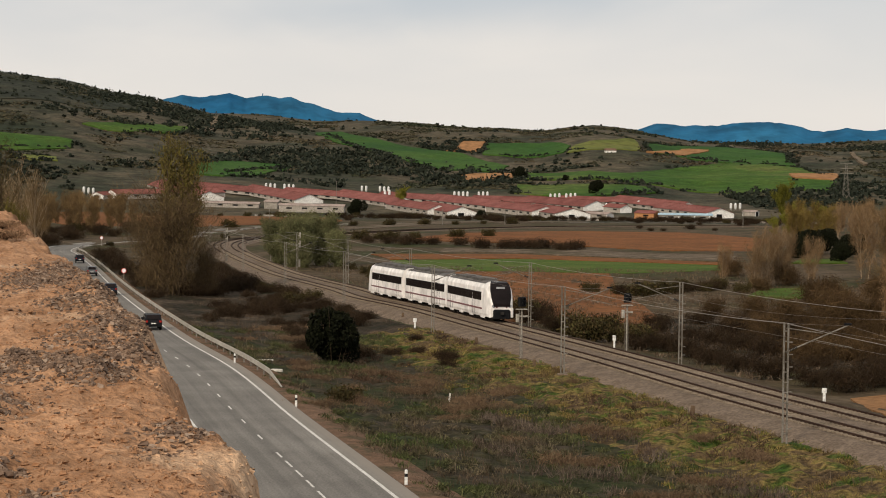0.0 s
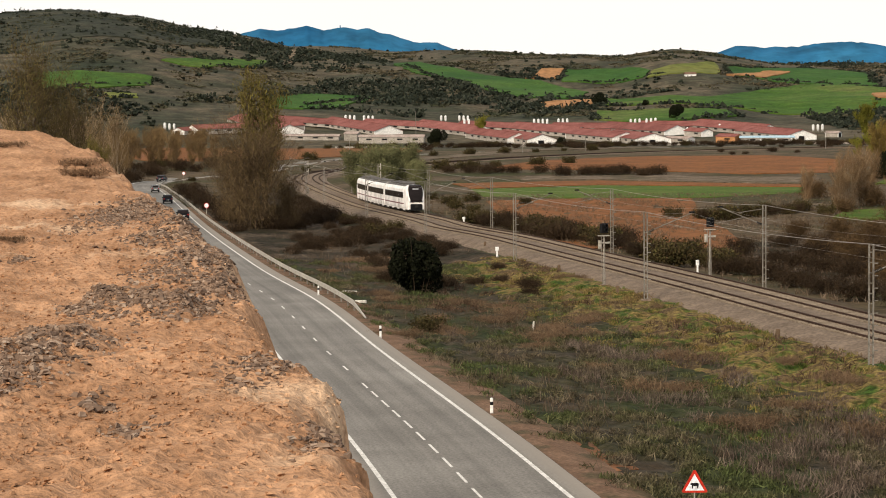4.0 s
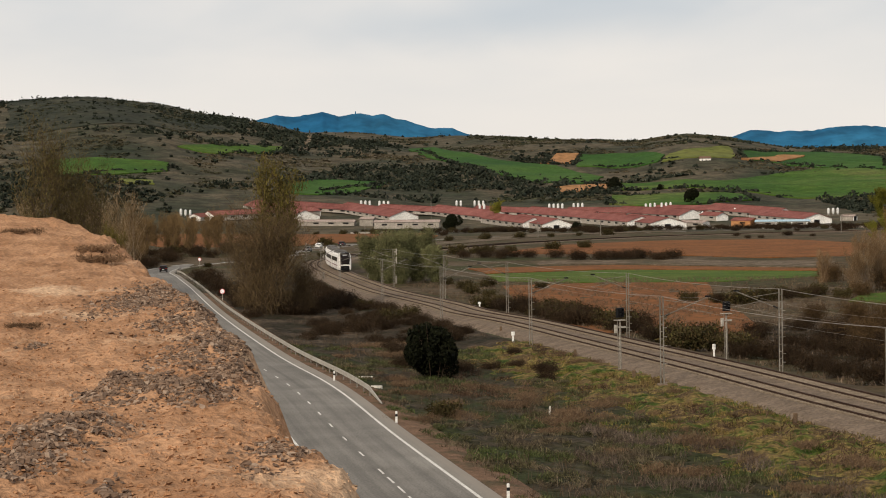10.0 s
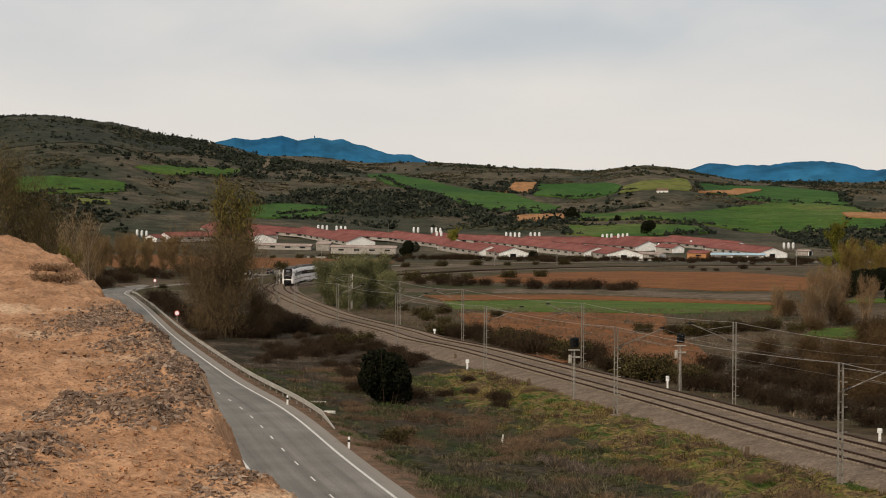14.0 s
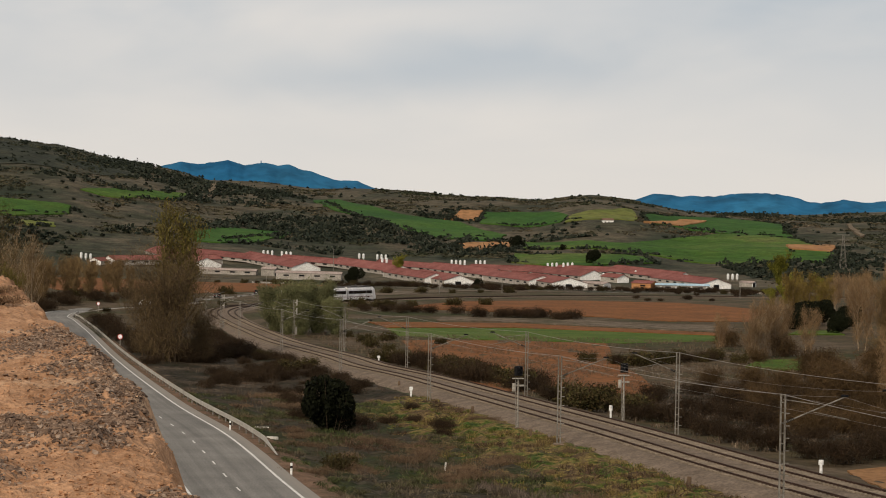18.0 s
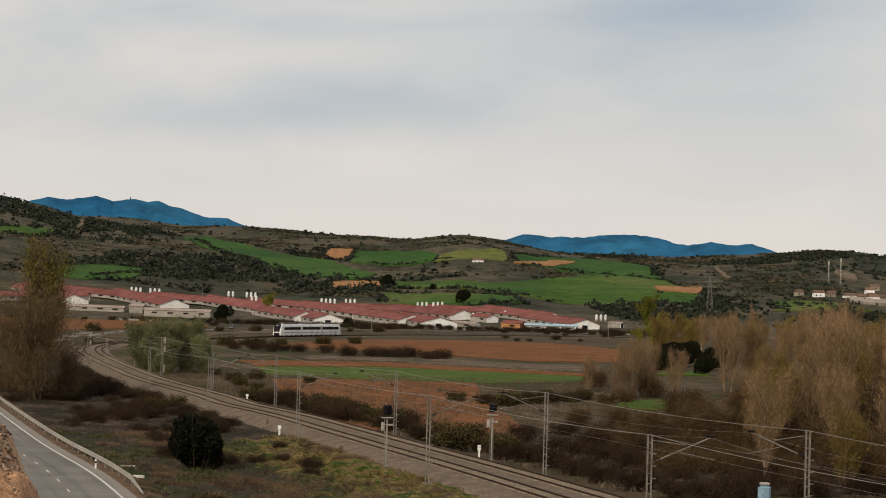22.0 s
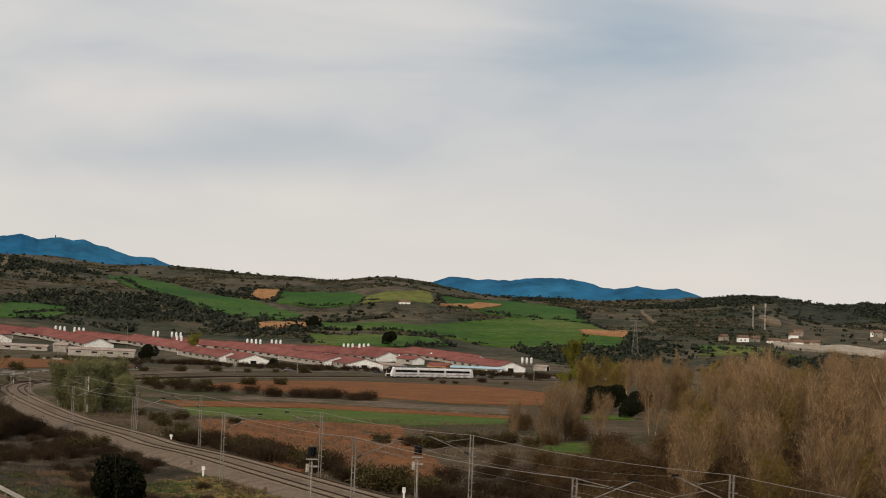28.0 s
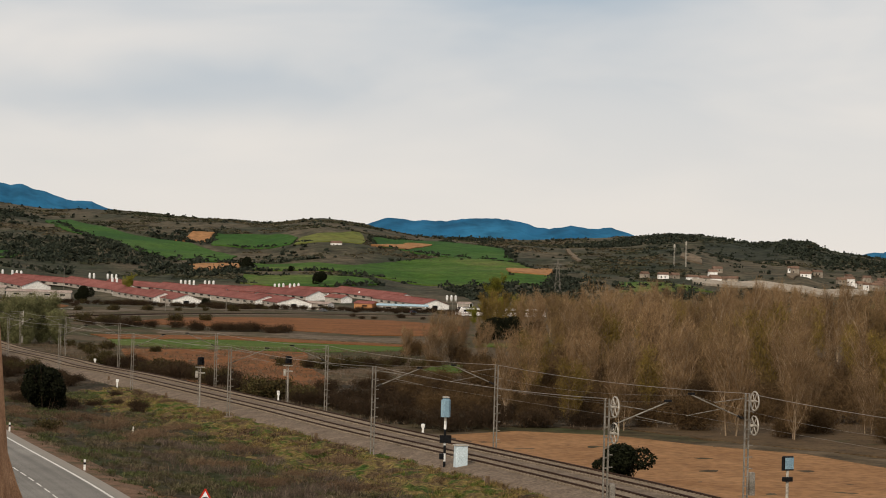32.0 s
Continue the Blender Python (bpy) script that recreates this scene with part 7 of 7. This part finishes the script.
tufts("mauve_weeds", 15000, (2, 44, 64, 150), 103, TUFT_MAUVE, "pale mauve-grey dead weeds at the foot of the railway slope", 0.62, 0.03, lambda x, y: in_meadow(x, y) & (x > line_x(TRACK, y) - 25 + 4 * fractal(y / 13, x / 9, 2, 16)) & (x < line_x(TRACK, y) - 15.0) & patch_of(x, y, 4, 7, 5, 0.0), blades=7, lean=0.5, lift=meadow_lift)
tufts("russet_weeds", 12000, MEADOW_BOX, 107, TUFT_RED, "russet dead bracken in patches across the meadow", 0.55, 0.045, lambda x, y: in_meadow(x, y) & patch_of(x, y, 8, 12, 24, 0.25) & (y > 118) & (x > line_x(TRACK, y) - 30), blades=9, lean=0.8, clump=0.3, lift=meadow_lift)
tufts("slope_grass", 70000, (-15, 48, 80, 228), 98, TUFT_GOLD, "golden-green grass tussocks along the railway slope", 0.44, 0.05, lambda x, y: (x > line_x(TRACK, y) - 18 + 4 * fractal(y / 9, x / 9, 2, 6)) & (x < line_x(TRACK, y) - 6.0) & patch_of(x, y, 1.1, 2.0, 19, -0.08), blades=9, lean=0.8, clump=0.18)
tufts("far_weeds", 15000, (5, 110, 100, 420), 99, TUFT_GREY, "grey-brown weeds beyond the railway", 0.6, 0.05, lambda x, y: (x > line_x(TRACK, y) + 8) & (y > 175), blades=6)


# ---- stones on the bank ----
def stones(n, seed, spread, size_low, size_high, label, name, material=RUBBLE):
    r = np.random.RandomState(seed)
    base = np.array([(-1, -0.6, -0.5), (0.9, -0.8, -0.5), (1.1, 0.5, -0.4), (-0.7, 0.9, -0.5), (-0.6, -0.5, 0.6), (0.7, -0.4, 0.5), (0.5, 0.6, 0.7), (-0.5, 0.4, 0.45)])
    tris = np.array([(0, 3, 2), (0, 2, 1), (4, 5, 6), (4, 6, 7), (0, 1, 5), (0, 5, 4), (1, 2, 6), (1, 6, 5), (2, 3, 7), (2, 7, 6), (3, 0, 4), (3, 4, 7)])
    which = r.choice(len(spread), n, p=np.array([q[2] * q[3] for q in spread]) / sum(q[2] * q[3] for q in spread))
    cx, cy, sx, sy = np.array(spread)[which].T
    x, y = cx + r.normal(size=n) * sx, cy + r.normal(size=n) * sy
    d = np.interp(y, CREST_Y, CREST_X) - x
    ok = (d > -0.25) & (y > 7.5)
    x, y = x[ok], y[ok]
    m = len(x)
    s = np.exp(r.uniform(np.log(size_low), np.log(size_high), m))
    sh = base[None] * r.uniform(0.55, 1.3, (m, 8, 3)) * (s[:, None] * r.uniform(0.6, 1.3, (m, 3)) * (1.2, 0.95, 0.8))[:, None]
    a = r.uniform(0, 6.28, m)
    ca, sa = np.cos(a)[:, None], np.sin(a)[:, None]
    tip = r.normal(size=(m, 1)) * 0.5
    sh = np.stack([sh[..., 0], sh[..., 1] * np.cos(tip) - sh[..., 2] * np.sin(tip), sh[..., 1] * np.sin(tip) + sh[..., 2] * np.cos(tip)], -1)
    v = np.stack([sh[..., 0] * ca - sh[..., 1] * sa, sh[..., 0] * sa + sh[..., 1] * ca, sh[..., 2]], -1)
    v += np.stack([x, y, bank_z(x, y) + s * 0.18], -1)[:, None]
    f = (tris[None] + (np.arange(m) * 8)[:, None, None]).reshape(-1, 3)
    stuff(name, v.reshape(-1, 3), f, material, label, "stones")


stones(26000, 7, HEAPS, 0.006, 0.034, "grey-brown rubble heaped on the bank", "rubble")
stones(24000, 8, [(-3.5, 15, 2.5, 5), (-5, 24, 3, 7), (-2.6, 11, 1.4, 2.5), (-2.2, 13, 0.7, 2.5)], 0.005, 0.024, "small earth clods strewn over the bank", "loose_clods", BANK)
for bx, by, bs in ((-8.5, 37.2, 1.0), (-8.8, 38.4, 0.9), (-11.0, 41.4, 0.8)):
    c = put_copy(weed, bx, by, 40, bs)
    c.matrix_basis = pose(bx, by, float(bank_z(np.array(bx), np.array(by))) - 0.03, 0, 0, 30 * bx) @ Matrix.Scale(bs, 4)
weed.matrix_basis = pose(-6.9, 26.0, float(bank_z(np.array(-6.9), np.array(26.0))) - 0.02) @ Matrix.Scale(0.45, 4)


# ---- what moves ----
TRAIN_S = [(0, 329.5), (2, 378), (3, 407), (4.5, 447), (6, 489), (8, 540), (9, 562), (10, 583), (13, 636), (16, 682), (19, 720), (20, 745), (21, 772), (22, 802), (23, 840), (25, 900), (26, 935), (29, 1022), (32, 1106)]


def along(table, t):
    ts, vs = zip(*table)
    return float(np.interp(t, ts, vs))


def motions():
    times = [0.5 * k for k in range(65)]
    smooth_s = {}
    for t in times:
        w = [math.exp(-((d / 0.8) ** 2)) for d in (-1.5, -1, -0.5, 0, 0.5, 1, 1.5)]
        v = []
        for d in (-1.5, -1, -0.5, 0, 0.5, 1, 1.5):
            u = min(max(t + d, 0), 32)
            extra = (t + d - u) * (24 if t < 16 else 28)
            v.append(along(TRAIN_S, u) + extra)
        smooth_s[t] = sum(a * b for a, b in zip(w, v)) / sum(w)
    for car, off, turn in ((tail_car, -23.65, 0), (mid_car, -2.25, 0), (lead_car, 19.15, 180)):
        car.scale = (1.1, 0.84, 1.12)
        rows = []
        for t in times:
            s = smooth_s[t] + off
            (xa, ya), (xb, yb) = track_way.at(s - 7.5, SPACING / 2), track_way.at(s + 7.5, SPACING / 2)
            za, zb = (float(valley(x, y)) + 0.33 for x, y in ((xa, ya), (xb, yb)))
            h = math.degrees(math.atan2(-(xb - xa), yb - ya))
            tilt = math.degrees(math.atan2(zb - za, math.hypot(xb - xa, yb - ya)))
            rows.append((t, pose(float(xa + xb) / 2, float(ya + yb) / 2, (za + zb) / 2, tilt if not turn else -tilt, 0, h + turn)))
        walk(car, rows)
    for car, y0 in cars:
        s0 = road_way.of_y(y0)
        rows = []
        for t in times:
            s = s0 + 26.5 * min(t, 6) + 32.0 * min(max(t - 6, 0), 4) + 20.0 * max(0, t - 10)
            x, y = road_way.at(s, 1.75)
            rows.append((t, pose(float(x), float(y), float(valley(x, y)) + 0.01, 0, 0, road_way.heading(s))))
        walk(car, rows)
    rows = []
    s19 = road_way.of_y(557)
    for t in times:
        s = s19 - 13.5 * (t - 19)
        x, y = road_way.at(s, -1.75)
        rows.append((t, pose(float(x), float(y), float(valley(x, y)) + 0.01, 0, 0, road_way.heading(s) + 180)))
    walk(white_car, rows)


motions()
